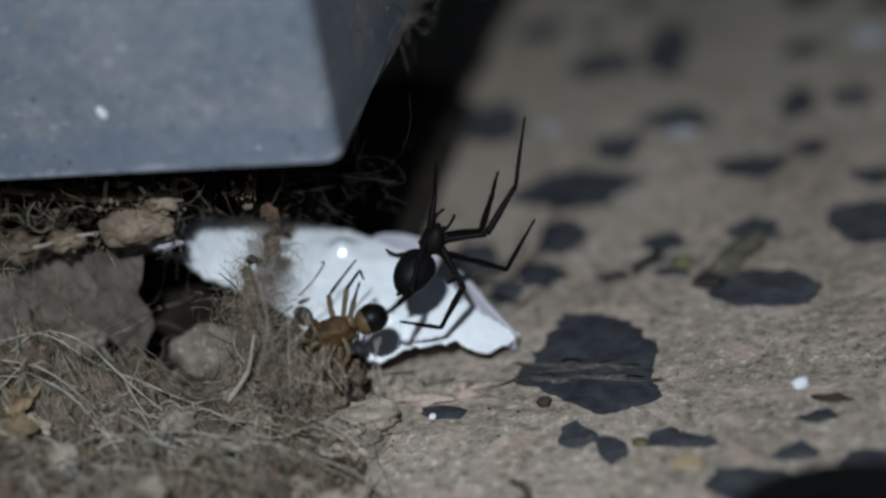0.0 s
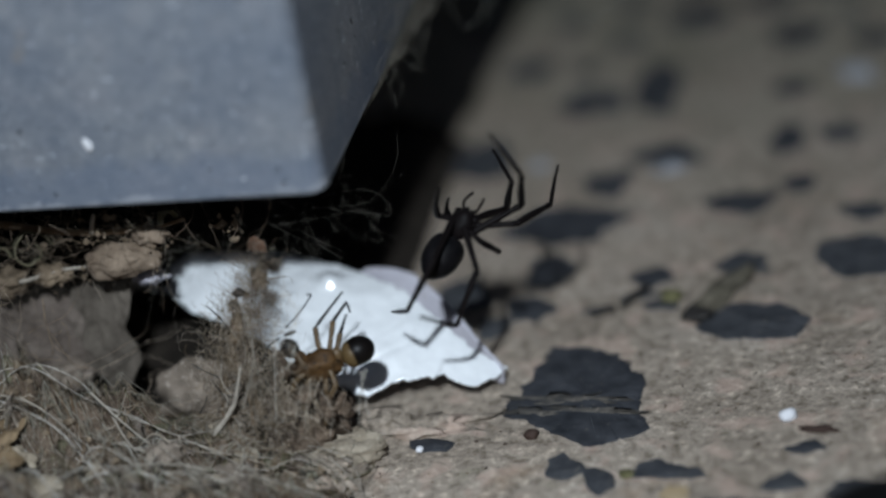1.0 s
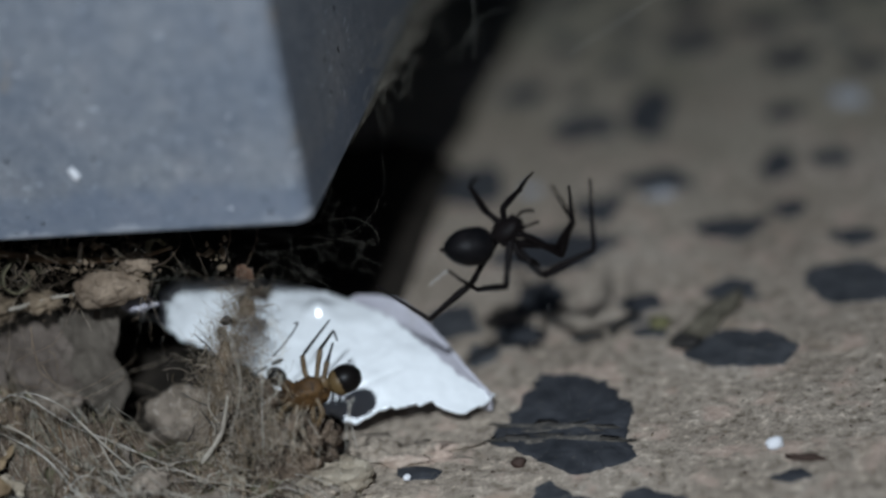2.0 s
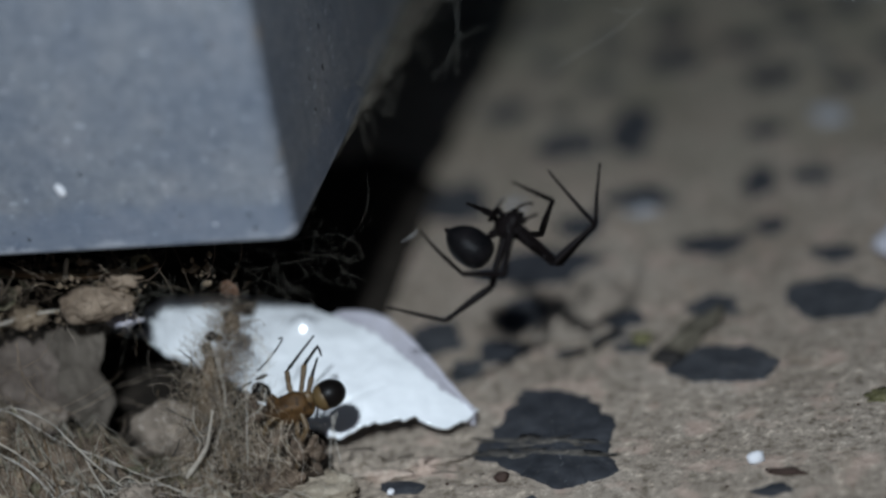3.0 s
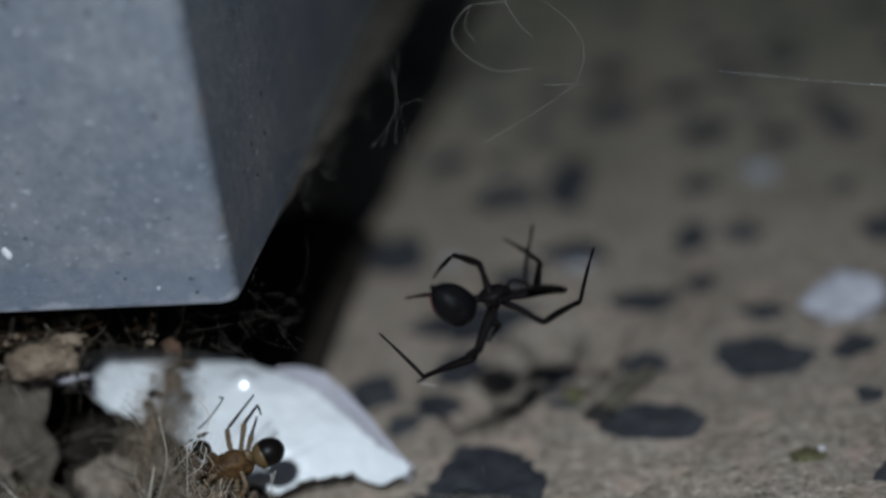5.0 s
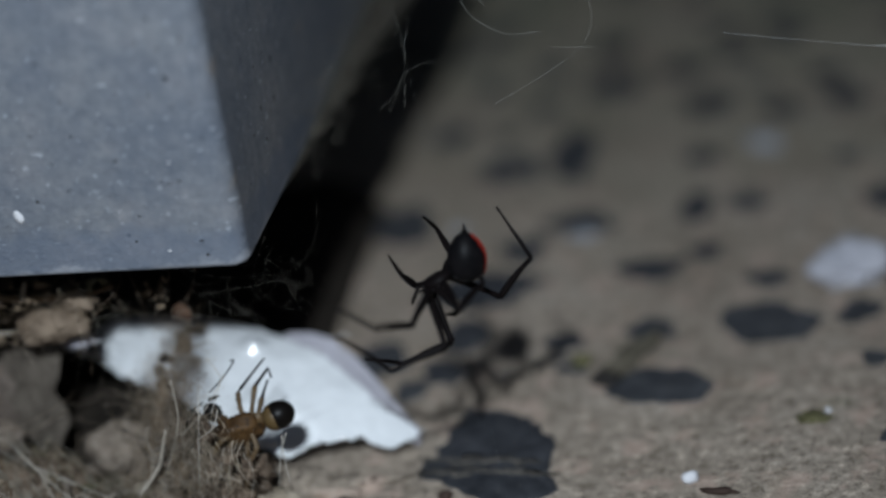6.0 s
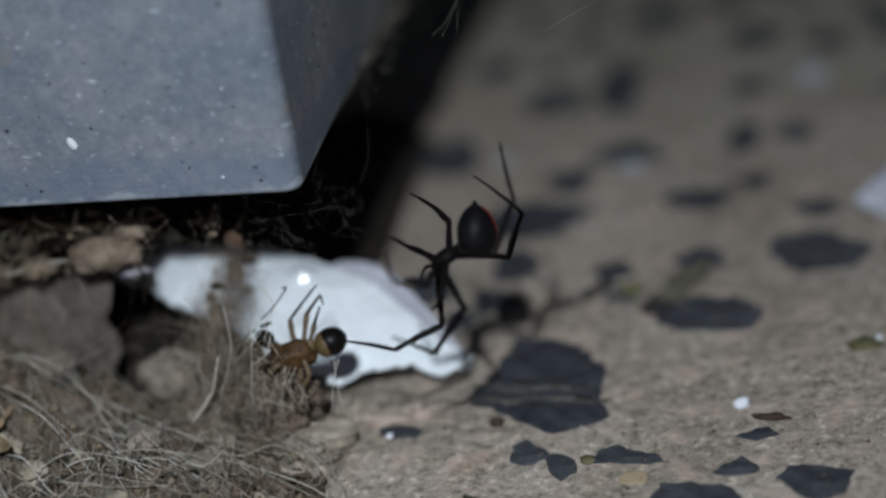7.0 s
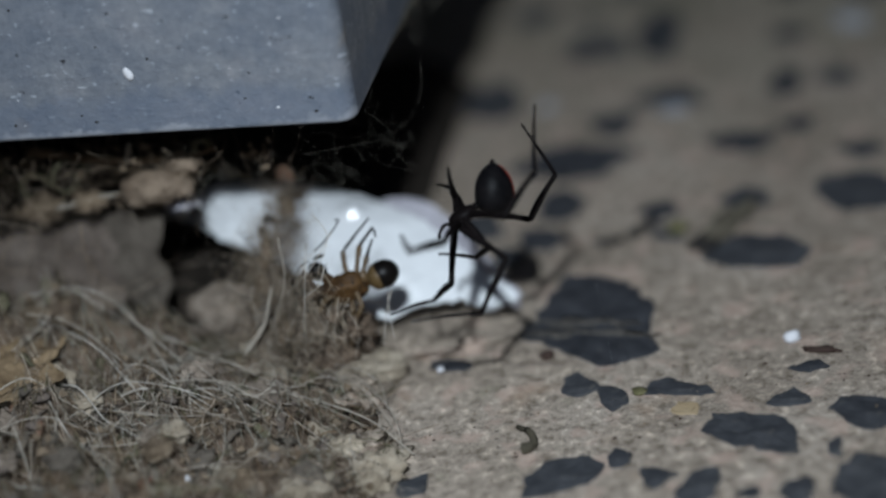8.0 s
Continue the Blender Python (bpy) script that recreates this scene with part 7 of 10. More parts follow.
    walk(legs[2][0], [
        (0, limb((1.30, -0.30, -0.40), (-0.73, -0.59, -0.35))),
        (0.2, limb((1.30, -0.30, -0.40), (-0.75, -0.44, -0.50))),
        (0.5, limb((1.30, -0.30, -0.40), (-0.72, -0.61, -0.33))),
        (0.75, limb((1.30, -0.30, -0.40), (-0.81, -0.32, -0.50))),
        (1, limb((1.30, -0.30, -0.40), (-0.79, 0.01, -0.61))),
        (1.4, limb((1.30, -0.30, -0.40), (-0.60, 0.29, -0.74))),
        (1.5, limb((1.30, -0.30, -0.40), (-0.84, 0.39, -0.39))),
        (1.6, limb((1.30, -0.30, -0.40), (-0.85, 0.37, -0.38))),
        (1.9, limb((1.30, -0.30, -0.40), (-0.94, 0.19, -0.29))),
        (2.2, limb((1.30, -0.30, -0.40), (-0.98, -0.01, -0.19))),
        (2.4, limb((1.30, -0.30, -0.40), (-0.98, -0.19, -0.08))),
        (2.6, limb((1.30, -0.30, -0.40), (-0.93, -0.36, 0.04))),
        (2.8, limb((1.30, -0.30, -0.40), (-0.85, -0.51, 0.16))),
        (3, limb((1.30, -0.30, -0.40), (-0.92, -0.37, -0.13))),
        (3.2, limb((1.30, -0.30, -0.40), (-0.96, -0.29, 0.07))),
        (3.35, limb((1.30, -0.30, -0.40), (-0.88, -0.18, 0.44))),
        (3.5, limb((1.30, -0.30, -0.40), (-0.67, -0.05, 0.74))),
        (3.67, limb((1.30, -0.30, -0.40), (-0.84, -0.20, 0.51))),
        (3.83, limb((1.30, -0.30, -0.40), (-0.92, -0.33, 0.22))),
        (4, limb((1.30, -0.30, -0.40), (-0.90, -0.43, -0.09))),
        (4.07, limb((1.30, -0.30, -0.40), (-0.88, -0.41, 0.24))),
        (4.1, limb((1.30, -0.30, -0.40), (-0.88, -0.35, 0.33))),
        (4.13, limb((1.30, -0.30, -0.40), (-0.87, -0.28, 0.41))),
        (4.2, limb((1.30, -0.30, -0.40), (-0.76, -0.08, 0.65))),
        (4.75, limb((1.30, -0.30, -0.40), (-0.74, -0.01, 0.68))),
        (5.3, limb((1.30, -0.30, -0.40), (-0.71, 0.06, 0.70))),
        (5.4, limb((1.30, -0.30, -0.40), (-0.06, 0.21, 0.98))),
        (5.5, limb((1.30, -0.30, -0.40), (0.62, 0.25, 0.74))),
        (5.57, limb((1.30, -0.30, -0.40), (0.84, 0.21, 0.50))),
        (5.63, limb((1.30, -0.30, -0.40), (0.97, 0.14, 0.20))),
        (5.7, limb((1.30, -0.30, -0.40), (0.99, 0.06, -0.12))),
        (5.87, limb((1.30, -0.30, -0.40), (0.99, -0.10, 0.03))),
        (6.03, limb((1.30, -0.30, -0.40), (0.95, -0.26, 0.17))),
        (6.2, limb((1.30, -0.30, -0.40), (0.86, -0.40, 0.31))),
        (6.5, limb((1.30, -0.30, -0.40), (0.90, -0.40, 0.19))),
        (6.8, limb((1.30, -0.30, -0.40), (0.67, -0.56, 0.49))),
        (6.9, limb((1.30, -0.30, -0.40), (0.66, -0.49, 0.57))),
        (7, limb((1.30, -0.30, -0.40), (0.64, -0.41, 0.65))),
        (7.15, limb((1.30, -0.30, -0.40), (0.38, -0.60, 0.71))),
        (7.3, limb((1.30, -0.30, -0.40), (0.07, -0.72, 0.69))),
        (7.37, limb((1.30, -0.30, -0.40), (0.43, -0.65, 0.63))),
        (7.43, limb((1.30, -0.30, -0.40), (0.73, -0.49, 0.48))),
        (7.5, limb((1.30, -0.30, -0.40), (0.93, -0.26, 0.26))),
        (7.58, limb((1.30, -0.30, -0.40), (0.82, -0.37, 0.45))),
        (7.65, limb((1.30, -0.30, -0.40), (0.66, -0.45, 0.61))),
        (7.83, limb((1.30, -0.30, -0.40), (0.86, -0.23, 0.46))),
        (8, limb((1.30, -0.30, -0.40), (0.96, 0.01, 0.27))),
    ])
    walk(legs[2][1], [
        (0, limb((-2.34, -3.26, -2.13), (-0.50, -0.26, -0.83))),
        (0.2, limb((-2.44, -2.49, -2.89), (-0.47, -0.26, -0.85))),
        (0.5, limb((-2.30, -3.35, -2.05), (-0.51, -0.09, -0.86))),
        (0.75, limb((-2.73, -1.90, -2.90), (-0.44, -0.04, -0.90))),
        (1, limb((-2.67, -0.25, -3.45), (-0.37, 0.00, -0.93))),
        (1.4, limb((-1.71, 1.16, -4.12), (-0.24, 0.14, -0.96))),
        (1.5, limb((-2.88, 1.66, -2.33), (-0.14, 0.86, -0.49))),
        (1.6, limb((-2.94, 1.55, -2.30), (-0.39, 0.84, -0.39))),
        (1.9, limb((-3.39, 0.63, -1.85), (-0.55, 0.61, -0.57))),
        (2.2, limb((-3.61, -0.33, -1.34), (-0.65, 0.31, -0.69))),
        (2.4, limb((-3.60, -1.23, -0.78), (-0.69, -0.02, -0.72))),
        (2.6, limb((-3.37, -2.08, -0.20), (-0.65, -0.36, -0.67))),
        (2.8, limb((-2.93, -2.85, 0.38), (-0.53, -0.65, -0.55))),
        (3, limb((-3.29, -2.17, -1.05), (-0.66, -0.55, -0.52))),
        (3.2, limb((-3.48, -1.73, -0.03), (-0.85, -0.21, -0.48))),
        (3.35, limb((-3.10, -1.21, 1.80), (-0.99, -0.09, -0.10))),
        (3.5, limb((-2.05, -0.54, 3.30), (-0.95, 0.05, 0.30))),
        (3.67, limb((-2.89, -1.30, 2.13), (-0.93, 0.17, 0.32))),
        (3.83, limb((-3.29, -1.95, 0.70), (-0.89, 0.29, 0.35))),
        (4, limb((-3.20, -2.43, -0.86), (-0.84, 0.40, 0.37))),
        (4.07, limb((-3.10, -2.35, 0.80), (-0.95, -0.29, -0.13))),
        (4.1, limb((-3.09, -2.04, 1.24), (-0.87, -0.46, -0.20))),
        (4.13, limb((-3.04, -1.70, 1.66), (-0.74, -0.61, -0.27))),
        (4.2, limb((-2.48, -0.68, 2.85), (-0.35, -0.86, -0.37))),
        (4.75, limb((-2.38, -0.34, 2.99), (-0.68, -0.73, -0.05))),
        (5.3, limb((-2.25, 0.00, 3.10), (-0.85, -0.44, 0.28))),
        (5.4, limb((1.00, 0.75, 4.48), (-0.65, -0.15, 0.74))),
        (5.5, limb((4.41, 0.95, 3.31), (-0.23, 0.18, 0.96))),
        (5.57, limb((5.51, 0.74, 2.09), (0.09, 0.07, 0.99))),
        (5.63, limb((6.15, 0.41, 0.60), (0.39, -0.06, 0.92))),
        (5.7, limb((6.25, 0.00, -1.00), (0.65, -0.17, 0.74))),
        (5.87, limb((6.27, -0.80, -0.26), (0.73, 0.02, 0.69))),
        (6.03, limb((6.05, -1.58, 0.46), (0.77, 0.22, 0.60))),
        (6.2, limb((5.61, -2.30, 1.15), (0.78, 0.40, 0.49))),
        (6.5, limb((5.79, -2.29, 0.55), (0.62, 0.59, 0.51))),
        (6.8, limb((4.65, -3.10, 2.05), (0.57, 0.48, 0.67))),
        (6.9, limb((4.59, -2.74, 2.47), (0.74, 0.32, 0.59))),
        (7, limb((4.50, -2.35, 2.85), (0.87, 0.14, 0.47))),
        (7.15, limb((3.18, -3.29, 3.14), (0.84, 0.07, 0.54))),
        (7.3, limb((1.65, -3.90, 3.05), (0.79, 0.00, 0.61))),
        (7.37, limb((3.45, -3.55, 2.73), (0.92, 0.17, 0.35))),
        (7.43, limb((4.95, -2.75, 1.98), (0.95, 0.32, 0.04))),
        (7.5, limb((5.95, -1.62, 0.90), (0.86, 0.43, -0.27))),
        (7.58, limb((5.38, -2.13, 1.83), (0.96, 0.25, 0.14))),
        (7.65, limb((4.58, -2.54, 2.63), (0.85, 0.01, 0.52))),
        (7.83, limb((5.58, -1.46, 1.92), (0.88, 0.02, 0.48))),
        (8, limb((6.11, -0.25, 0.95), (0.90, 0.02, 0.43))),
    ])
    walk(legs[2][2], [
        (0, limb((-4.54, -4.41, -5.76), (0.02, 0.13, 0.99))),
        (0.2, limb((-4.50, -3.63, -6.61), (0.01, 0.08, 1.00))),
        (0.5, limb((-4.54, -3.75, -5.82), (0.02, 0.34, 0.94))),
        (0.75, limb((-4.66, -2.08, -6.84), (0.08, 0.34, 0.94))),
        (1, limb((-4.29, -0.23, -7.53), (0.15, 0.33, 0.93))),
        (1.4, limb((-2.77, 1.77, -8.34), (0.26, 0.27, 0.93))),
        (1.5, limb((-3.48, 5.44, -4.49), (0.08, 0.98, 0.18))),
        (1.6, limb((-4.65, 5.22, -4.00), (0.07, 0.80, 0.60))),
        (1.9, limb((-5.82, 3.30, -4.37), (0.19, 0.60, 0.78))),
        (2.2, limb((-6.48, 1.03, -4.38), (0.30, 0.35, 0.89))),
        (2.4, limb((-6.63, -1.33, -3.96), (0.35, 0.28, 0.89))),
        (2.6, limb((-6.22, -3.64, -3.16), (0.40, 0.20, 0.89))),
        (2.8, limb((-5.28, -5.69, -2.02), (0.45, 0.12, 0.88))),
        (3, limb((-6.18, -4.59, -3.32), (0.32, 0.27, 0.91))),
        (3.2, limb((-7.21, -2.66, -2.15), (0.11, 0.53, 0.84))),
        (3.35, limb((-7.46, -1.58, 1.35), (-0.05, 0.45, 0.89))),
        (3.5, limb((-6.25, -0.31, 4.60), (-0.20, 0.36, 0.91))),
        (3.67, limb((-6.99, -0.55, 3.56), (-0.45, 0.44, 0.78))),
        (3.83, limb((-7.22, -0.70, 2.23), (-0.66, 0.47, 0.58))),
        (4, limb((-6.90, -0.69, 0.76), (-0.82, 0.47, 0.34))),
        (4.07, limb((-7.28, -3.61, 0.23), (-0.45, 0.54, 0.71))),
        (4.1, limb((-6.90, -4.06, 0.35), (0.04, 0.47, 0.88))),
        (4.13, limb((-6.31, -4.40, 0.49), (0.53, 0.28, 0.80))),
        (4.2, limb((-4.03, -4.47, 1.24), (0.86, 0.01, 0.51))),
        (4.75, limb((-5.36, -3.57, 2.77), (0.88, -0.34, 0.34))),
        (5.3, limb((-6.00, -1.94, 4.34), (0.76, -0.64, 0.12))),
        (5.4, limb((-1.87, 0.08, 7.75), (0.19, -0.98, 0.06))),
        (5.5, limb((3.40, 1.74, 7.52), (-0.46, -0.89, -0.03))),
        (5.57, limb((5.88, 1.03, 6.47), (-0.52, -0.84, 0.11))),
        (5.63, limb((7.86, 0.16, 4.65), (-0.57, -0.78, 0.26))),
        (5.7, limb((9.12, -0.75, 2.26), (-0.61, -0.69, 0.39))),
        (5.87, limb((9.47, -0.70, 2.76), (-0.76, -0.42, 0.50))),
        (6.03, limb((9.44, -0.64, 3.11), (-0.82, -0.10, 0.56))),
        (6.2, limb((9.03, -0.55, 3.30), (-0.79, 0.23, 0.56))),
        (6.5, limb((8.52, 0.31, 2.80), (-0.79, 0.38, 0.48))),
        (6.8, limb((7.15, -0.99, 4.99), (-0.73, 0.29, 0.61))),
        (6.9, limb((7.86, -1.33, 5.05), (-0.78, 0.25, 0.58))),
        (7, limb((8.33, -1.73, 4.92), (-0.82, 0.20, 0.54))),
        (7.15, limb((6.86, -2.98, 5.54), (-0.83, 0.15, 0.54))),
        (7.3, limb((5.13, -3.90, 5.74), (-0.84, 0.09, 0.53))),
        (7.37, limb((7.51, -2.81, 4.25), (-0.90, 0.22, 0.37))),
        (7.43, limb((9.12, -1.35, 2.15), (-0.92, 0.34, 0.20))),
        (7.5, limb((9.73, 0.28, -0.30), (-0.90, 0.44, 0.02))),
        (7.58, limb((9.60, -1.04, 2.45), (-0.93, 0.29, 0.22))),
        (7.65, limb((8.33, -2.49, 4.94), (-0.91, 0.13, 0.40))),
        (7.83, limb((9.44, -1.39, 4.02), (-0.93, 0.14, 0.34))),
        (8, limb((10.08, -0.16, 2.85), (-0.95, 0.16, 0.27))),
    ])
    walk(legs[3][0], [
        (0, limb((-1.20, 0.90, -0.40), (0.33, -0.80, 0.50))),
        (0.5, limb((-1.20, 0.90, -0.40), (0.28, -0.76, 0.59))),
        (0.67, limb((-1.20, 0.90, -0.40), (0.26, -0.72, 0.64))),
        (0.83, limb((-1.20, 0.90, -0.40), (0.25, -0.69, 0.68))),
        (1, limb((-1.20, 0.90, -0.40), (0.23, -0.65, 0.72))),
        (1.4, limb((-1.20, 0.90, -0.40), (0.44, -0.73, 0.52))),
        (1.5, limb((-1.20, 0.90, -0.40), (0.45, -0.80, 0.40))),
        (1.6, limb((-1.20, 0.90, -0.40), (0.46, -0.73, 0.51))),
        (1.75, limb((-1.20, 0.90, -0.40), (0.48, -0.85, 0.23))),
        (1.9, limb((-1.20, 0.90, -0.40), (0.45, -0.89, -0.08))),
        (2.05, limb((-1.20, 0.90, -0.40), (0.38, -0.84, -0.38))),
        (2.2, limb((-1.20, 0.90, -0.40), (0.28, -0.71, -0.64))),
        (2.8, limb((-1.20, 0.90, -0.40), (0.44, -0.67, -0.59))),
        (2.9, limb((-1.20, 0.90, -0.40), (0.62, -0.71, -0.34))),
        (3, limb((-1.20, 0.90, -0.40), (0.73, -0.68, -0.06))),
        (3.1, limb((-1.20, 0.90, -0.40), (0.56, -0.79, -0.25))),
        (3.2, limb((-1.20, 0.90, -0.40), (0.35, -0.84, -0.42))),
        (3.35, limb((-1.20, 0.90, -0.40), (0.41, -0.88, -0.23))),
        (3.5, limb((-1.20, 0.90, -0.40), (0.45, -0.89, -0.03))),
        (3.65, limb((-1.20, 0.90, -0.40), (0.38, -0.90, -0.21))),
        (3.8, limb((-1.20, 0.90, -0.40), (0.30, -0.88, -0.37))),
        (3.9, limb((-1.20, 0.90, -0.40), (0.36, -0.93, -0.04))),
        (4, limb((-1.20, 0.90, -0.40), (0.37, -0.88, 0.30))),
        (4.1, limb((-1.20, 0.90, -0.40), (0.28, -0.90, -0.33))),
        (4.2, limb((-1.20, 0.90, -0.40), (0.38, -0.81, -0.45))),
        (4.57, limb((-1.20, 0.90, -0.40), (0.41, -0.74, -0.54))),
        (4.93, limb((-1.20, 0.90, -0.40), (0.43, -0.66, -0.62))),
        (5.3, limb((-1.20, 0.90, -0.40), (0.45, -0.57, -0.69))),
        (5.4, limb((-1.20, 0.90, -0.40), (0.09, -0.60, -0.80))),
        (5.5, limb((-1.20, 0.90, -0.40), (-0.29, -0.54, -0.79))),
        (5.6, limb((-1.20, 0.90, -0.40), (-0.53, -0.55, -0.64))),
        (5.7, limb((-1.20, 0.90, -0.40), (-0.73, -0.51, -0.45))),
        (5.85, limb((-1.20, 0.90, -0.40), (-0.95, -0.21, -0.25))),
        (6, limb((-1.20, 0.90, -0.40), (-0.99, 0.14, -0.01))),
        (6.2, limb((-1.20, 0.90, -0.40), (-0.95, 0.31, -0.09))),
        (6.5, limb((-1.20, 0.90, -0.40), (-0.96, 0.20, -0.20))),
        (6.8, limb((-1.20, 0.90, -0.40), (-0.99, 0.10, -0.03))),
        (7, limb((-1.20, 0.90, -0.40), (-0.97, 0.24, -0.04))),
        (7.3, limb((-1.20, 0.90, -0.40), (-0.92, 0.40, 0.05))),
        (7.5, limb((-1.20, 0.90, -0.40), (-0.96, 0.24, -0.11))),
        (7.8, limb((-1.20, 0.90, -0.40), (-0.95, 0.29, -0.09))),
        (8, limb((-1.20, 0.90, -0.40), (-0.97, 0.26, -0.02))),
    ])
    walk(legs[3][1], [
        (0, limb((1.73, -6.14, 3.99), (0.07, -0.31, 0.95))),
        (0.5, limb((1.25, -5.78, 4.79), (0.16, -0.41, 0.90))),
        (0.67, limb((1.12, -5.48, 5.20), (0.11, -0.77, 0.63))),
        (0.83, limb((0.99, -5.16, 5.59), (0.04, -0.97, 0.23))),
        (1, limb((0.85, -4.82, 5.97), (-0.04, -0.97, -0.22))),
        (1.4, limb((2.71, -5.51, 4.19), (-0.06, -1.00, -0.04))),
        (1.5, limb((2.76, -6.15, 3.08), (-0.32, -0.92, -0.22))),
        (1.6, limb((2.85, -5.49, 4.10), (0.10, -0.99, -0.09))),
        (1.75, limb((3.02, -6.56, 1.59), (0.15, -0.99, -0.07))),
        (1.9, limb((2.79, -6.91, -1.11), (0.20, -0.98, -0.05))),
        (2.05, limb((2.18, -6.51, -3.74), (0.24, -0.97, -0.02))),
        (2.2, limb((1.23, -5.39, -6.05), (0.29, -0.96, 0.00))),
        (2.8, limb((2.69, -5.02, -5.62), (0.56, -0.82, 0.12))),
        (2.9, limb((4.23, -5.34, -3.39), (0.43, -0.87, 0.25))),
        (3, limb((5.25, -5.06, -0.89), (0.29, -0.88, 0.38))),
        (3.1, limb((3.74, -6.05, -2.56), (0.35, -0.88, 0.32))),
        (3.2, limb((1.84, -6.50, -4.07), (0.41, -0.87, 0.25))),
        (3.35, limb((2.39, -6.87, -2.43), (0.31, -0.93, 0.21))),
        (3.5, limb((2.80, -6.93, -0.71), (0.20, -0.97, 0.17))),
        (3.65, limb((2.18, -7.02, -2.22), (0.31, -0.93, 0.20))),
        (3.8, limb((1.44, -6.83, -3.68), (0.42, -0.87, 0.24))),
        (3.9, limb((1.94, -7.31, -0.74), (0.35, -0.88, 0.32))),
        (4, limb((2.07, -6.83, 2.24), (0.26, -0.88, 0.40))),
        (4.1, limb((1.27, -7.03, -3.32), (0.31, -0.89, 0.33))),
        (4.2, limb((2.11, -6.20, -4.40), (0.27, -0.89, 0.36))),
        (4.57, limb((2.38, -5.59, -5.15), (0.02, -0.99, 0.13))),
        (4.93, limb((2.60, -4.88, -5.83), (-0.23, -0.97, -0.12))),
        (5.3, limb((2.77, -4.11, -6.45), (-0.45, -0.82, -0.35))),
        (5.4, limb((-0.45, -4.38, -7.40), (-0.62, -0.75, -0.23))),
        (5.5, limb((-3.79, -3.88, -7.32), (-0.77, -0.63, -0.10))),
        (5.6, limb((-5.91, -3.93, -6.05), (-0.85, -0.46, 0.26))),
        (5.7, limb((-7.65, -3.60, -4.34), (-0.78, -0.22, 0.58))),
        (5.85, limb((-9.52, -0.90, -2.63), (-0.83, 0.02, 0.55))),
        (6, limb((-9.92, 2.11, -0.53), (-0.83, 0.26, 0.49))),
        (6.2, limb((-9.54, 3.61, -1.17), (-0.80, 0.41, 0.45))),
        (6.5, limb((-9.62, 2.70, -2.20), (-0.82, 0.46, 0.34))),
        (6.8, limb((-9.95, 1.76, -0.66), (-0.75, 0.51, 0.43))),
        (7, limb((-9.73, 3.03, -0.72), (-0.83, 0.36, 0.42))),
        (7.3, limb((-9.26, 4.42, 0.03), (-0.86, 0.47, 0.21))),
        (7.5, limb((-9.68, 3.03, -1.39), (-0.80, 0.55, 0.26))),
        (7.8, limb((-9.58, 3.47, -1.16), (-0.82, 0.49, 0.29))),
        (8, limb((-9.70, 3.18, -0.58), (-0.82, 0.52, 0.24))),
    ])
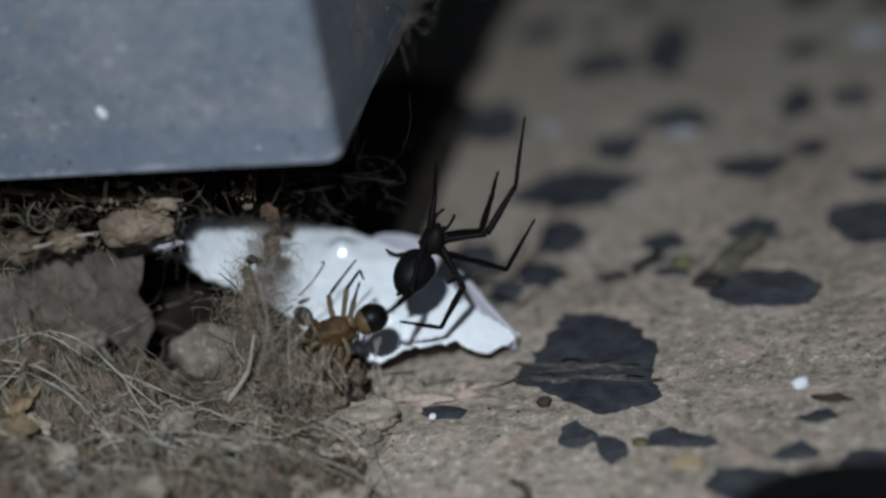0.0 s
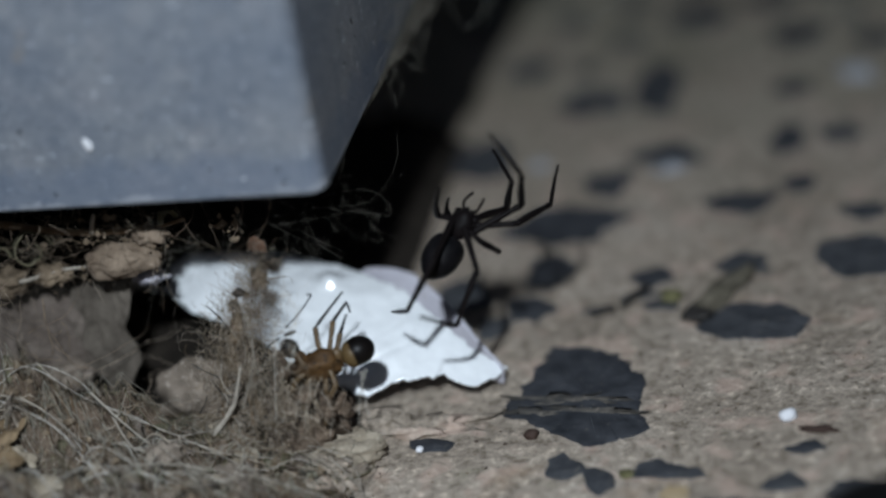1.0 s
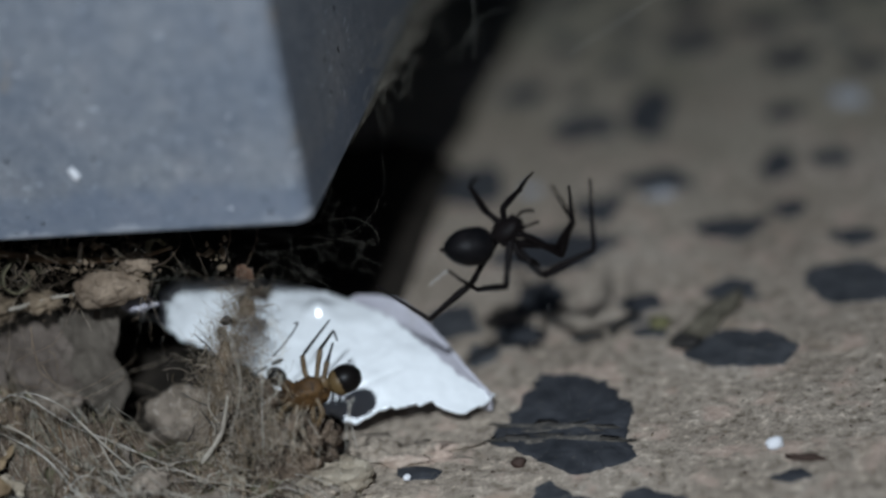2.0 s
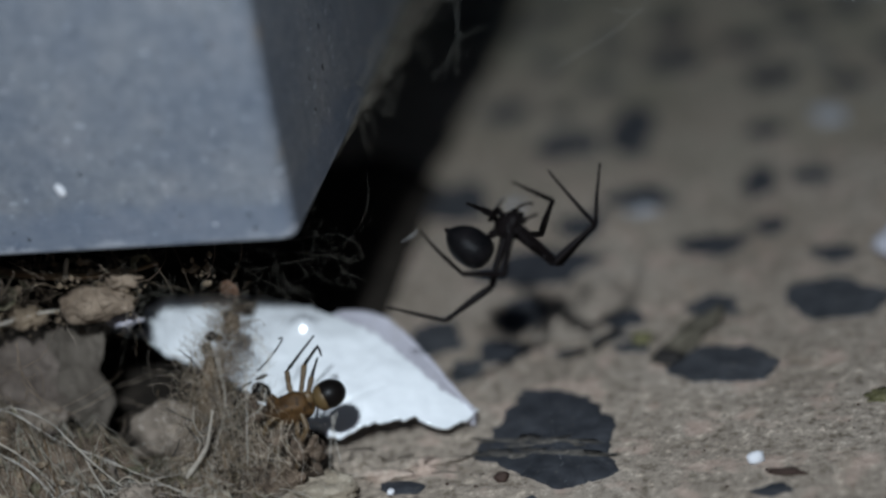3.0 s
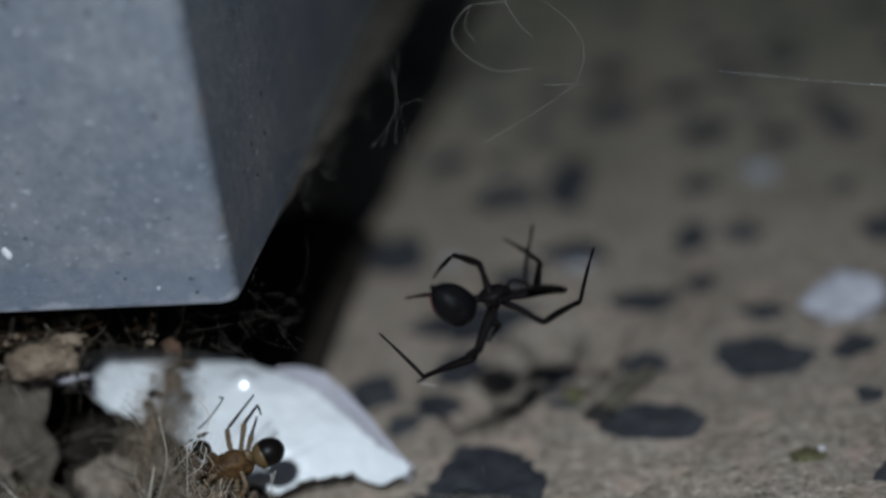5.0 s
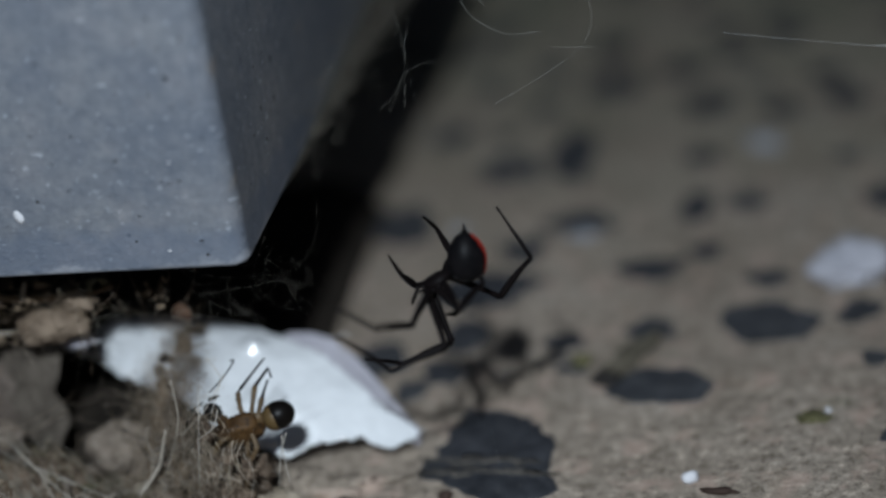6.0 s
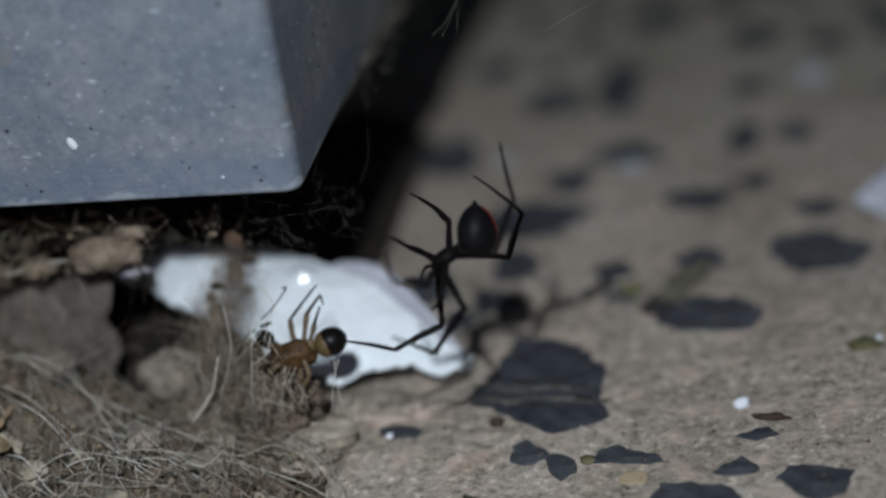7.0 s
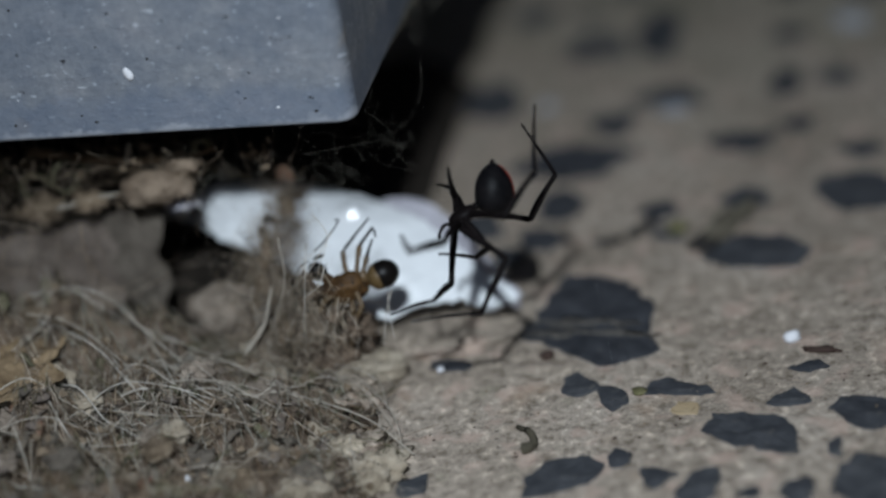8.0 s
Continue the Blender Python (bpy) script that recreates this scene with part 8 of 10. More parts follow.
    walk(legs[3][2], [
        (0, limb((2.21, -8.19, 10.25), (-0.40, -0.29, -0.87))),
        (0.5, limb((2.32, -8.49, 10.71), (-0.40, -0.39, -0.83))),
        (0.67, limb((1.87, -10.57, 9.33), (-0.41, -0.35, -0.84))),
        (0.83, limb((1.25, -11.58, 7.09), (-0.42, -0.31, -0.85))),
        (1, limb((0.57, -11.25, 4.51), (-0.43, -0.27, -0.86))),
        (1.4, limb((2.32, -12.09, 3.91), (-0.70, 0.05, -0.72))),
        (1.5, limb((0.66, -12.23, 1.64), (-0.67, 0.08, -0.74))),
        (1.6, limb((3.54, -12.02, 3.49), (-0.80, -0.02, -0.60))),
        (1.75, limb((4.02, -13.07, 1.13), (-0.94, -0.23, -0.24))),
        (1.9, limb((4.10, -13.37, -1.42), (-0.90, -0.40, 0.16))),
        (2.05, limb((3.78, -12.91, -3.89), (-0.69, -0.49, 0.53))),
        (2.2, limb((3.14, -11.71, -6.05), (-0.35, -0.49, 0.80))),
        (2.8, limb((6.38, -10.44, -4.84), (-0.17, -0.79, 0.59))),
        (2.9, limb((7.09, -11.05, -1.73), (-0.37, -0.75, 0.55))),
        (3, limb((7.18, -10.87, 1.60), (-0.55, -0.68, 0.48))),
        (3.1, limb((6.08, -11.86, -0.48), (-0.39, -0.73, 0.56))),
        (3.2, limb((4.57, -12.27, -2.41), (-0.22, -0.76, 0.62))),
        (3.35, limb((4.44, -12.99, -1.04), (-0.40, -0.87, 0.30))),
        (3.5, limb((4.12, -13.31, 0.39), (-0.52, -0.85, -0.06))),
        (3.65, limb((4.25, -13.14, -0.88), (-0.21, -0.95, 0.22))),
        (3.8, limb((4.24, -12.60, -2.11), (0.14, -0.88, 0.46))),
        (3.9, limb((4.22, -13.13, 1.39), (0.05, -0.85, 0.53))),
        (4, limb((3.81, -12.61, 4.91), (-0.03, -0.81, 0.59))),
        (4.1, limb((3.34, -12.89, -1.11), (-0.50, -0.54, 0.68))),
        (4.2, limb((3.89, -12.10, -2.03), (-0.84, 0.05, 0.54))),
        (4.57, limb((2.54, -12.13, -4.29), (-0.75, -0.18, 0.63))),
        (4.93, limb((1.11, -11.27, -6.60), (-0.62, -0.39, 0.68))),
        (5.3, limb((-0.17, -9.55, -8.74), (-0.44, -0.58, 0.68))),
        (5.4, limb((-4.57, -9.31, -8.91), (-0.40, -0.24, 0.88))),
        (5.5, limb((-8.87, -8.04, -7.97), (-0.30, 0.14, 0.94))),
        (5.6, limb((-11.49, -6.99, -4.32), (0.10, 0.20, 0.98))),
        (5.7, limb((-12.82, -5.05, -0.50), (0.48, 0.23, 0.85))),
        (5.85, limb((-15.02, -0.78, 1.01), (0.62, 0.43, 0.66))),
        (6, limb((-15.42, 3.80, 2.71), (0.69, 0.59, 0.42))),
        (6.2, limb((-14.78, 6.30, 1.80), (0.87, 0.33, 0.38))),
        (6.5, limb((-15.03, 5.76, 0.02), (0.87, 0.19, 0.45))),
        (6.8, limb((-14.88, 5.11, 2.18), (0.90, 0.07, 0.43))),
        (7, limb((-15.24, 5.39, 2.05), (0.91, -0.03, 0.42))),
        (7.3, limb((-14.92, 7.51, 1.42), (0.91, 0.27, 0.33))),
        (7.5, limb((-14.93, 6.65, 0.33), (0.93, 0.17, 0.34))),
        (7.8, limb((-15.02, 6.69, 0.75), (0.95, 0.08, 0.29))),
        (8, limb((-15.12, 6.59, 1.00), (0.98, 0.03, 0.22))),
    ])
    walk(legs[4][0], [
        (0, limb((-1.00, 1.30, -0.40), (0.83, -0.55, -0.11))),
        (0.1, limb((-1.00, 1.30, -0.40), (0.79, -0.61, -0.08))),
        (0.2, limb((-1.00, 1.30, -0.40), (0.74, -0.68, -0.05))),
        (0.35, limb((-1.00, 1.30, -0.40), (0.79, -0.61, -0.10))),
        (0.5, limb((-1.00, 1.30, -0.40), (0.83, -0.54, -0.14))),
        (0.67, limb((-1.00, 1.30, -0.40), (0.82, -0.57, 0.02))),
        (0.83, limb((-1.00, 1.30, -0.40), (0.79, -0.58, 0.18))),
        (1, limb((-1.00, 1.30, -0.40), (0.74, -0.58, 0.34))),
        (1.2, limb((-1.00, 1.30, -0.40), (0.81, -0.58, 0.10))),
        (1.4, limb((-1.00, 1.30, -0.40), (0.82, -0.55, -0.15))),
        (1.5, limb((-1.00, 1.30, -0.40), (0.82, -0.57, 0.04))),
        (1.6, limb((-1.00, 1.30, -0.40), (0.78, -0.61, -0.15))),
        (2.2, limb((-1.00, 1.30, -0.40), (0.92, -0.39, 0.02))),
        (2.8, limb((-1.00, 1.30, -0.40), (0.97, -0.14, 0.19))),
        (3, limb((-1.00, 1.30, -0.40), (0.90, -0.39, 0.20))),
        (3.2, limb((-1.00, 1.30, -0.40), (0.92, -0.34, 0.17))),
        (3.35, limb((-1.00, 1.30, -0.40), (0.84, -0.54, -0.03))),
        (3.5, limb((-1.00, 1.30, -0.40), (0.69, -0.69, -0.24))),
        (3.65, limb((-1.00, 1.30, -0.40), (0.65, -0.75, -0.10))),
        (3.8, limb((-1.00, 1.30, -0.40), (0.60, -0.80, 0.05))),
        (4, limb((-1.00, 1.30, -0.40), (0.59, -0.80, 0.09))),
        (4.1, limb((-1.00, 1.30, -0.40), (0.56, -0.82, 0.12))),
        (4.2, limb((-1.00, 1.30, -0.40), (0.52, -0.84, 0.14))),
        (4.38, limb((-1.00, 1.30, -0.40), (0.56, -0.83, -0.02))),
        (4.57, limb((-1.00, 1.30, -0.40), (0.59, -0.79, -0.18))),
        (4.75, limb((-1.00, 1.30, -0.40), (0.60, -0.73, -0.33))),
        (5.03, limb((-1.00, 1.30, -0.40), (0.69, -0.60, -0.42))),
        (5.3, limb((-1.00, 1.30, -0.40), (0.75, -0.44, -0.49))),
        (5.4, limb((-1.00, 1.30, -0.40), (0.38, -0.38, -0.84))),
        (5.5, limb((-1.00, 1.30, -0.40), (-0.10, -0.22, -0.97))),
        (5.6, limb((-1.00, 1.30, -0.40), (-0.53, 0.01, -0.84))),
        (5.7, limb((-1.00, 1.30, -0.40), (-0.83, 0.24, -0.50))),
        (5.78, limb((-1.00, 1.30, -0.40), (-0.82, 0.18, -0.54))),
        (5.85, limb((-1.00, 1.30, -0.40), (-0.80, 0.13, -0.58))),
        (5.92, limb((-1.00, 1.30, -0.40), (-0.78, 0.07, -0.62))),
        (6, limb((-1.00, 1.30, -0.40), (-0.76, 0.01, -0.65))),
        (6.2, limb((-1.00, 1.30, -0.40), (-0.77, 0.07, -0.64))),
        (6.28, limb((-1.00, 1.30, -0.40), (-0.76, 0.02, -0.65))),
        (6.35, limb((-1.00, 1.30, -0.40), (-0.74, -0.03, -0.67))),
        (6.42, limb((-1.00, 1.30, -0.40), (-0.73, -0.08, -0.68))),
        (6.5, limb((-1.00, 1.30, -0.40), (-0.71, -0.13, -0.69))),
        (6.65, limb((-1.00, 1.30, -0.40), (-0.69, 0.16, -0.70))),
        (6.8, limb((-1.00, 1.30, -0.40), (-0.62, 0.43, -0.66))),
        (7, limb((-1.00, 1.30, -0.40), (-0.76, -0.02, -0.65))),
        (7.15, limb((-1.00, 1.30, -0.40), (-0.75, -0.02, -0.66))),
        (7.3, limb((-1.00, 1.30, -0.40), (-0.75, -0.02, -0.67))),
        (7.5, limb((-1.00, 1.30, -0.40), (-0.41, -0.15, -0.90))),
        (7.65, limb((-1.00, 1.30, -0.40), (-0.41, -0.25, -0.88))),
        (7.8, limb((-1.00, 1.30, -0.40), (-0.40, -0.34, -0.85))),
        (8, limb((-1.00, 1.30, -0.40), (-0.53, -0.36, -0.77))),
    ])
    walk(legs[4][1], [
        (0, limb((5.63, -3.08, -1.32), (-0.11, -0.88, -0.46))),
        (0.1, limb((5.28, -3.61, -1.06), (-0.20, -0.94, -0.28))),
        (0.2, limb((4.88, -4.11, -0.80), (-0.28, -0.96, -0.08))),
        (0.35, limb((5.29, -3.58, -1.16), (-0.21, -0.97, -0.10))),
        (0.5, limb((5.64, -3.02, -1.52), (-0.14, -0.98, -0.11))),
        (0.67, limb((5.58, -3.25, -0.23), (-0.05, -1.00, -0.09))),
        (0.83, limb((5.34, -3.35, 1.06), (0.05, -1.00, -0.07))),
        (1, limb((4.93, -3.33, 2.31), (0.15, -0.99, -0.04))),
        (1.2, limb((5.45, -3.37, 0.38), (-0.02, -0.90, -0.44))),
        (1.4, limb((5.57, -3.11, -1.60), (-0.19, -0.64, -0.75))),
        (1.5, limb((5.57, -3.25, -0.07), (-0.37, -0.57, -0.74))),
        (1.6, limb((5.23, -3.57, -1.60), (-0.48, -0.46, -0.75))),
        (2.2, limb((6.35, -1.85, -0.21), (-0.46, -0.74, -0.48))),
        (2.8, limb((6.77, 0.17, 1.16), (-0.37, -0.92, -0.15))),
        (3, limb((6.19, -1.80, 1.23), (-0.55, -0.83, -0.10))),
        (3.2, limb((6.39, -1.45, 0.96), (-0.42, -0.91, 0.01))),
        (3.35, limb((5.73, -3.02, -0.68), (-0.47, -0.88, -0.11))),
        (3.5, limb((4.49, -4.21, -2.29), (-0.52, -0.83, -0.22))),
        (3.65, limb((4.22, -4.71, -1.17), (-0.48, -0.85, -0.20))),
        (3.8, limb((3.83, -5.07, -0.04), (-0.44, -0.88, -0.19))),
        (4, limb((3.76, -5.09, 0.35), (-0.49, -0.87, 0.09))),
        (4.1, limb((3.48, -5.26, 0.53), (-0.21, -0.93, 0.30))),
        (4.2, limb((3.19, -5.42, 0.71), (0.09, -0.88, 0.47))),
        (4.38, limb((3.51, -5.31, -0.55), (-0.22, -0.95, 0.20))),
        (4.57, limb((3.70, -5.02, -1.81), (-0.49, -0.86, -0.10))),
        (4.75, limb((3.78, -4.56, -3.02), (-0.68, -0.62, -0.39))),
        (5.03, limb((4.49, -3.47, -3.73), (-0.78, -0.21, -0.60))),
        (5.3, limb((5.01, -2.23, -4.33), (-0.70, 0.25, -0.67))),
        (5.4, limb((2.05, -1.75, -7.14), (-0.82, 0.48, -0.31))),
        (5.5, limb((-1.80, -0.46, -8.16), (-0.78, 0.61, 0.10))),
        (5.6, limb((-5.28, 1.39, -7.16), (-0.57, 0.74, 0.36))),
        (5.7, limb((-7.65, 3.22, -4.41), (-0.29, 0.77, 0.57))),
        (5.78, limb((-7.56, 2.77, -4.74), (-0.29, 0.82, 0.49))),
        (5.85, limb((-7.43, 2.31, -5.05), (-0.29, 0.86, 0.41))),
        (5.92, limb((-7.27, 1.85, -5.34), (-0.29, 0.90, 0.33))),
        (6, limb((-7.08, 1.38, -5.60), (-0.29, 0.93, 0.24))),
        (6.2, limb((-7.14, 1.86, -5.50), (0.10, 0.98, 0.18))),
        (6.28, limb((-7.05, 1.46, -5.63), (0.25, 0.96, 0.11))),
        (6.35, limb((-6.95, 1.06, -5.75), (0.40, 0.92, 0.03))),
        (6.42, limb((-6.83, 0.66, -5.84), (0.53, 0.85, -0.04))),
        (6.5, limb((-6.69, 0.26, -5.93), (0.65, 0.75, -0.12))),
        (6.65, limb((-6.55, 2.55, -6.03), (0.56, 0.83, -0.03))),
        (6.8, limb((-5.95, 4.73, -5.67), (0.46, 0.88, 0.06))),
        (7, limb((-7.08, 1.14, -5.60), (0.35, 0.86, -0.37))),
        (7.15, limb((-7.02, 1.14, -5.66), (0.60, 0.73, -0.33))),
        (7.3, limb((-6.96, 1.14, -5.73), (0.80, 0.53, -0.27))),
        (7.5, limb((-4.28, 0.10, -7.60), (0.57, 0.68, -0.46))),
        (7.65, limb((-4.26, -0.67, -7.44), (0.25, 0.84, -0.48))),
        (7.8, limb((-4.20, -1.42, -7.21), (-0.10, 0.90, -0.43))),
        (8, limb((-5.23, -1.58, -6.55), (-0.00, 0.86, -0.52))),
    ])
    walk(legs[4][2], [
        (0, limb((4.91, -9.08, -4.43), (-0.35, -0.08, 0.93))),
        (0.1, limb((3.94, -10.01, -2.93), (-0.50, 0.14, 0.86))),
        (0.2, limb((2.99, -10.61, -1.34), (-0.61, 0.35, 0.72))),
        (0.35, limb((3.86, -10.20, -1.81), (-0.83, 0.20, 0.53))),
        (0.5, limb((4.68, -9.71, -2.27), (-0.96, 0.04, 0.28))),
        (0.67, limb((5.27, -10.01, -0.83), (-0.82, 0.02, 0.58))),
        (0.83, limb((5.68, -10.13, 0.61), (-0.59, 0.01, 0.81))),
        (1, limb((5.92, -10.05, 2.02), (-0.29, -0.01, 0.96))),
        (1.2, limb((5.29, -9.48, -2.59), (-0.16, 0.10, 0.98))),
        (1.4, limb((4.28, -7.44, -6.68), (-0.02, 0.21, 0.98))),
        (1.5, limb((3.06, -7.10, -5.08), (-0.01, 0.16, 0.99))),
        (1.6, limb((1.97, -6.69, -6.69), (-0.01, 0.01, 1.00))),
        (2.2, limb((3.21, -6.91, -3.51), (-0.10, -0.01, 1.00))),
        (2.8, limb((4.22, -6.06, 0.15), (-0.19, -0.04, 0.98))),
        (3, limb((2.42, -7.41, 0.58), (-0.42, 0.09, 0.90))),
        (3.2, limb((3.56, -7.64, 1.01), (-0.41, 0.04, 0.91))),
        (3.35, limb((2.53, -8.97, -1.41), (-0.62, -0.12, 0.78))),
        (3.5, limb((0.97, -9.83, -3.79), (-0.77, -0.26, 0.58))),
        (3.65, limb((0.97, -10.52, -2.56), (-0.43, -0.30, 0.85))),
        (3.8, limb((0.84, -11.04, -1.31), (0.00, -0.27, 0.96))),
        (4, limb((0.41, -10.98, 0.97), (-0.14, -0.10, 0.98))),
        (4.1, limb((2.04, -11.59, 2.57), (-0.01, -0.12, 0.99))),
        (4.2, limb((3.83, -11.38, 3.92), (0.12, -0.13, 0.98))),
        (4.38, limb((2.02, -11.80, 0.82), (0.25, -0.36, 0.90))),
        (4.57, limb((0.35, -10.89, -2.51), (0.36, -0.56, 0.74))),
        (4.75, limb((-0.85, -8.78, -5.68), (0.45, -0.72, 0.53))),
        (5.03, limb((-0.79, -4.89, -7.78), (0.58, -0.77, 0.25))),
        (5.3, limb((0.25, -0.53, -8.88), (0.66, -0.75, -0.06))),
        (5.4, limb((-3.53, 1.50, -9.28), (0.26, -0.90, -0.34))),
        (5.5, limb((-7.13, 3.71, -7.48), (-0.20, -0.82, -0.54))),
        (5.6, limb((-9.17, 6.41, -4.73), (-0.58, -0.81, -0.10))),
        (5.7, limb((-9.62, 8.45, -0.53), (-0.76, -0.53, 0.38))),
        (5.78, limb((-9.55, 8.34, -1.39), (-0.71, -0.36, 0.60))),
        (5.85, limb((-9.43, 8.18, -2.25), (-0.61, -0.16, 0.78))),
        (5.92, limb((-9.26, 7.96, -3.12), (-0.46, 0.05, 0.89))),
        (6, limb((-9.04, 7.68, -3.97), (-0.27, 0.26, 0.93))),
        (6.2, limb((-6.46, 8.51, -4.28), (0.13, 0.20, 0.97))),
        (6.28, limb((-5.33, 8.00, -4.90), (-0.20, 0.34, 0.92))),
        (6.35, limb((-4.24, 7.29, -5.53), (-0.51, 0.44, 0.74))),
        (6.42, limb((-3.21, 6.41, -6.15), (-0.75, 0.47, 0.46))),
        (6.5, limb((-2.27, 5.36, -6.74), (-0.89, 0.44, 0.12))),
        (6.65, limb((-2.72, 8.17, -6.23), (-0.88, 0.40, 0.25))),
        (6.8, limb((-2.80, 10.75, -5.26), (-0.86, 0.35, 0.38))),
        (7, limb((-4.70, 6.99, -8.12), (-0.75, 0.30, 0.59))),
        (7.15, limb((-2.93, 6.08, -7.94), (-0.89, 0.36, 0.28))),
        (7.3, limb((-1.51, 4.76, -7.57), (-0.92, 0.38, -0.06))),
        (7.5, limb((-0.40, 4.73, -10.73), (-0.85, 0.46, 0.27))),
        (7.65, limb((-2.55, 5.06, -10.68), (-0.63, 0.68, 0.39))),
        (7.8, limb((-4.89, 4.67, -10.15), (-0.34, 0.82, 0.46))),
        (8, limb((-5.23, 4.24, -10.07), (-0.04, 0.89, 0.45))),
    ])
    walk(legs[5][0], [
        (0, limb((1.20, 0.90, -0.40), (-0.68, -0.01, -0.73))),
        (0.1, limb((1.20, 0.90, -0.40), (-0.62, 0.24, -0.75))),
        (0.2, limb((1.20, 0.90, -0.40), (-0.51, 0.47, -0.72))),
        (0.35, limb((1.20, 0.90, -0.40), (-0.71, 0.37, -0.60))),
        (0.5, limb((1.20, 0.90, -0.40), (-0.86, 0.24, -0.45))),
        (0.62, limb((1.20, 0.90, -0.40), (-0.93, 0.06, -0.36))),
        (0.75, limb((1.20, 0.90, -0.40), (-0.96, -0.13, -0.25))),
        (0.88, limb((1.20, 0.90, -0.40), (-0.96, -0.22, -0.16))),
        (1, limb((1.20, 0.90, -0.40), (-0.95, -0.31, -0.07))),
        (1.2, limb((1.20, 0.90, -0.40), (-0.88, -0.47, 0.12))),
        (1.4, limb((1.20, 0.90, -0.40), (-0.75, -0.59, 0.29))),
        (1.5, limb((1.20, 0.90, -0.40), (-0.69, -0.44, 0.58))),
        (1.6, limb((1.20, 0.90, -0.40), (-0.75, -0.59, 0.30))),
        (1.9, limb((1.20, 0.90, -0.40), (-0.84, -0.47, 0.28))),
        (2.2, limb((1.20, 0.90, -0.40), (-0.91, -0.33, 0.25))),
        (2.5, limb((1.20, 0.90, -0.40), (-0.95, -0.24, 0.23))),
        (2.8, limb((1.20, 0.90, -0.40), (-0.97, -0.14, 0.20))),
        (2.9, limb((1.20, 0.90, -0.40), (-0.96, -0.28, 0.06))),
        (3, limb((1.20, 0.90, -0.40), (-0.90, -0.42, -0.09))),
        (3.07, limb((1.20, 0.90, -0.40), (-0.80, -0.60, 0.08))),
        (3.13, limb((1.20, 0.90, -0.40), (-0.63, -0.74, 0.24))),
        (3.2, limb((1.20, 0.90, -0.40), (-0.41, -0.82, 0.39))),
        (3.5, limb((1.20, 0.90, -0.40), (-0.64, -0.76, 0.12))),
        (3.65, limb((1.20, 0.90, -0.40), (-0.54, -0.80, 0.26))),
        (3.8, limb((1.20, 0.90, -0.40), (-0.43, -0.81, 0.39))),
        (3.9, limb((1.20, 0.90, -0.40), (-0.51, -0.78, 0.37))),
        (4, limb((1.20, 0.90, -0.40), (-0.59, -0.73, 0.34))),
        (4.07, limb((1.20, 0.90, -0.40), (-0.72, -0.60, 0.35))),
        (4.13, limb((1.20, 0.90, -0.40), (-0.82, -0.44, 0.36))),
        (4.2, limb((1.20, 0.90, -0.40), (-0.90, -0.27, 0.35))),
        (4.38, limb((1.20, 0.90, -0.40), (-0.87, -0.42, 0.27))),
        (4.57, limb((1.20, 0.90, -0.40), (-0.81, -0.56, 0.18))),
        (4.75, limb((1.20, 0.90, -0.40), (-0.73, -0.68, 0.08))),
        (5.03, limb((1.20, 0.90, -0.40), (-0.55, -0.84, -0.05))),
        (5.3, limb((1.20, 0.90, -0.40), (-0.32, -0.93, -0.18))),
        (5.4, limb((1.20, 0.90, -0.40), (-0.76, -0.57, -0.30))),
        (5.5, limb((1.20, 0.90, -0.40), (-0.95, -0.03, -0.32))),
        (5.6, limb((1.20, 0.90, -0.40), (-0.97, 0.24, -0.01))),
        (5.7, limb((1.20, 0.90, -0.40), (-0.83, 0.46, 0.30))),
        (5.78, limb((1.20, 0.90, -0.40), (-0.52, 0.79, 0.32))),
        (5.85, limb((1.20, 0.90, -0.40), (-0.09, 0.96, 0.28))),
        (5.92, limb((1.20, 0.90, -0.40), (0.35, 0.92, 0.18))),
        (6, limb((1.20, 0.90, -0.40), (0.72, 0.69, 0.04))),
        (6.1, limb((1.20, 0.90, -0.40), (0.83, 0.53, 0.19))),
        (6.2, limb((1.20, 0.90, -0.40), (0.89, 0.33, 0.33))),
        (6.5, limb((1.20, 0.90, -0.40), (0.92, -0.03, 0.38))),
        (6.8, limb((1.20, 0.90, -0.40), (0.78, -0.40, 0.48))),
        (6.9, limb((1.20, 0.90, -0.40), (0.86, -0.04, 0.51))),
        (7, limb((1.20, 0.90, -0.40), (0.82, 0.33, 0.47))),
        (7.3, limb((1.20, 0.90, -0.40), (0.82, 0.02, 0.58))),
        (7.5, limb((1.20, 0.90, -0.40), (0.86, -0.10, 0.49))),
        (7.8, limb((1.20, 0.90, -0.40), (0.84, -0.27, 0.48))),
        (8, limb((1.20, 0.90, -0.40), (0.83, -0.22, 0.51))),
    ])
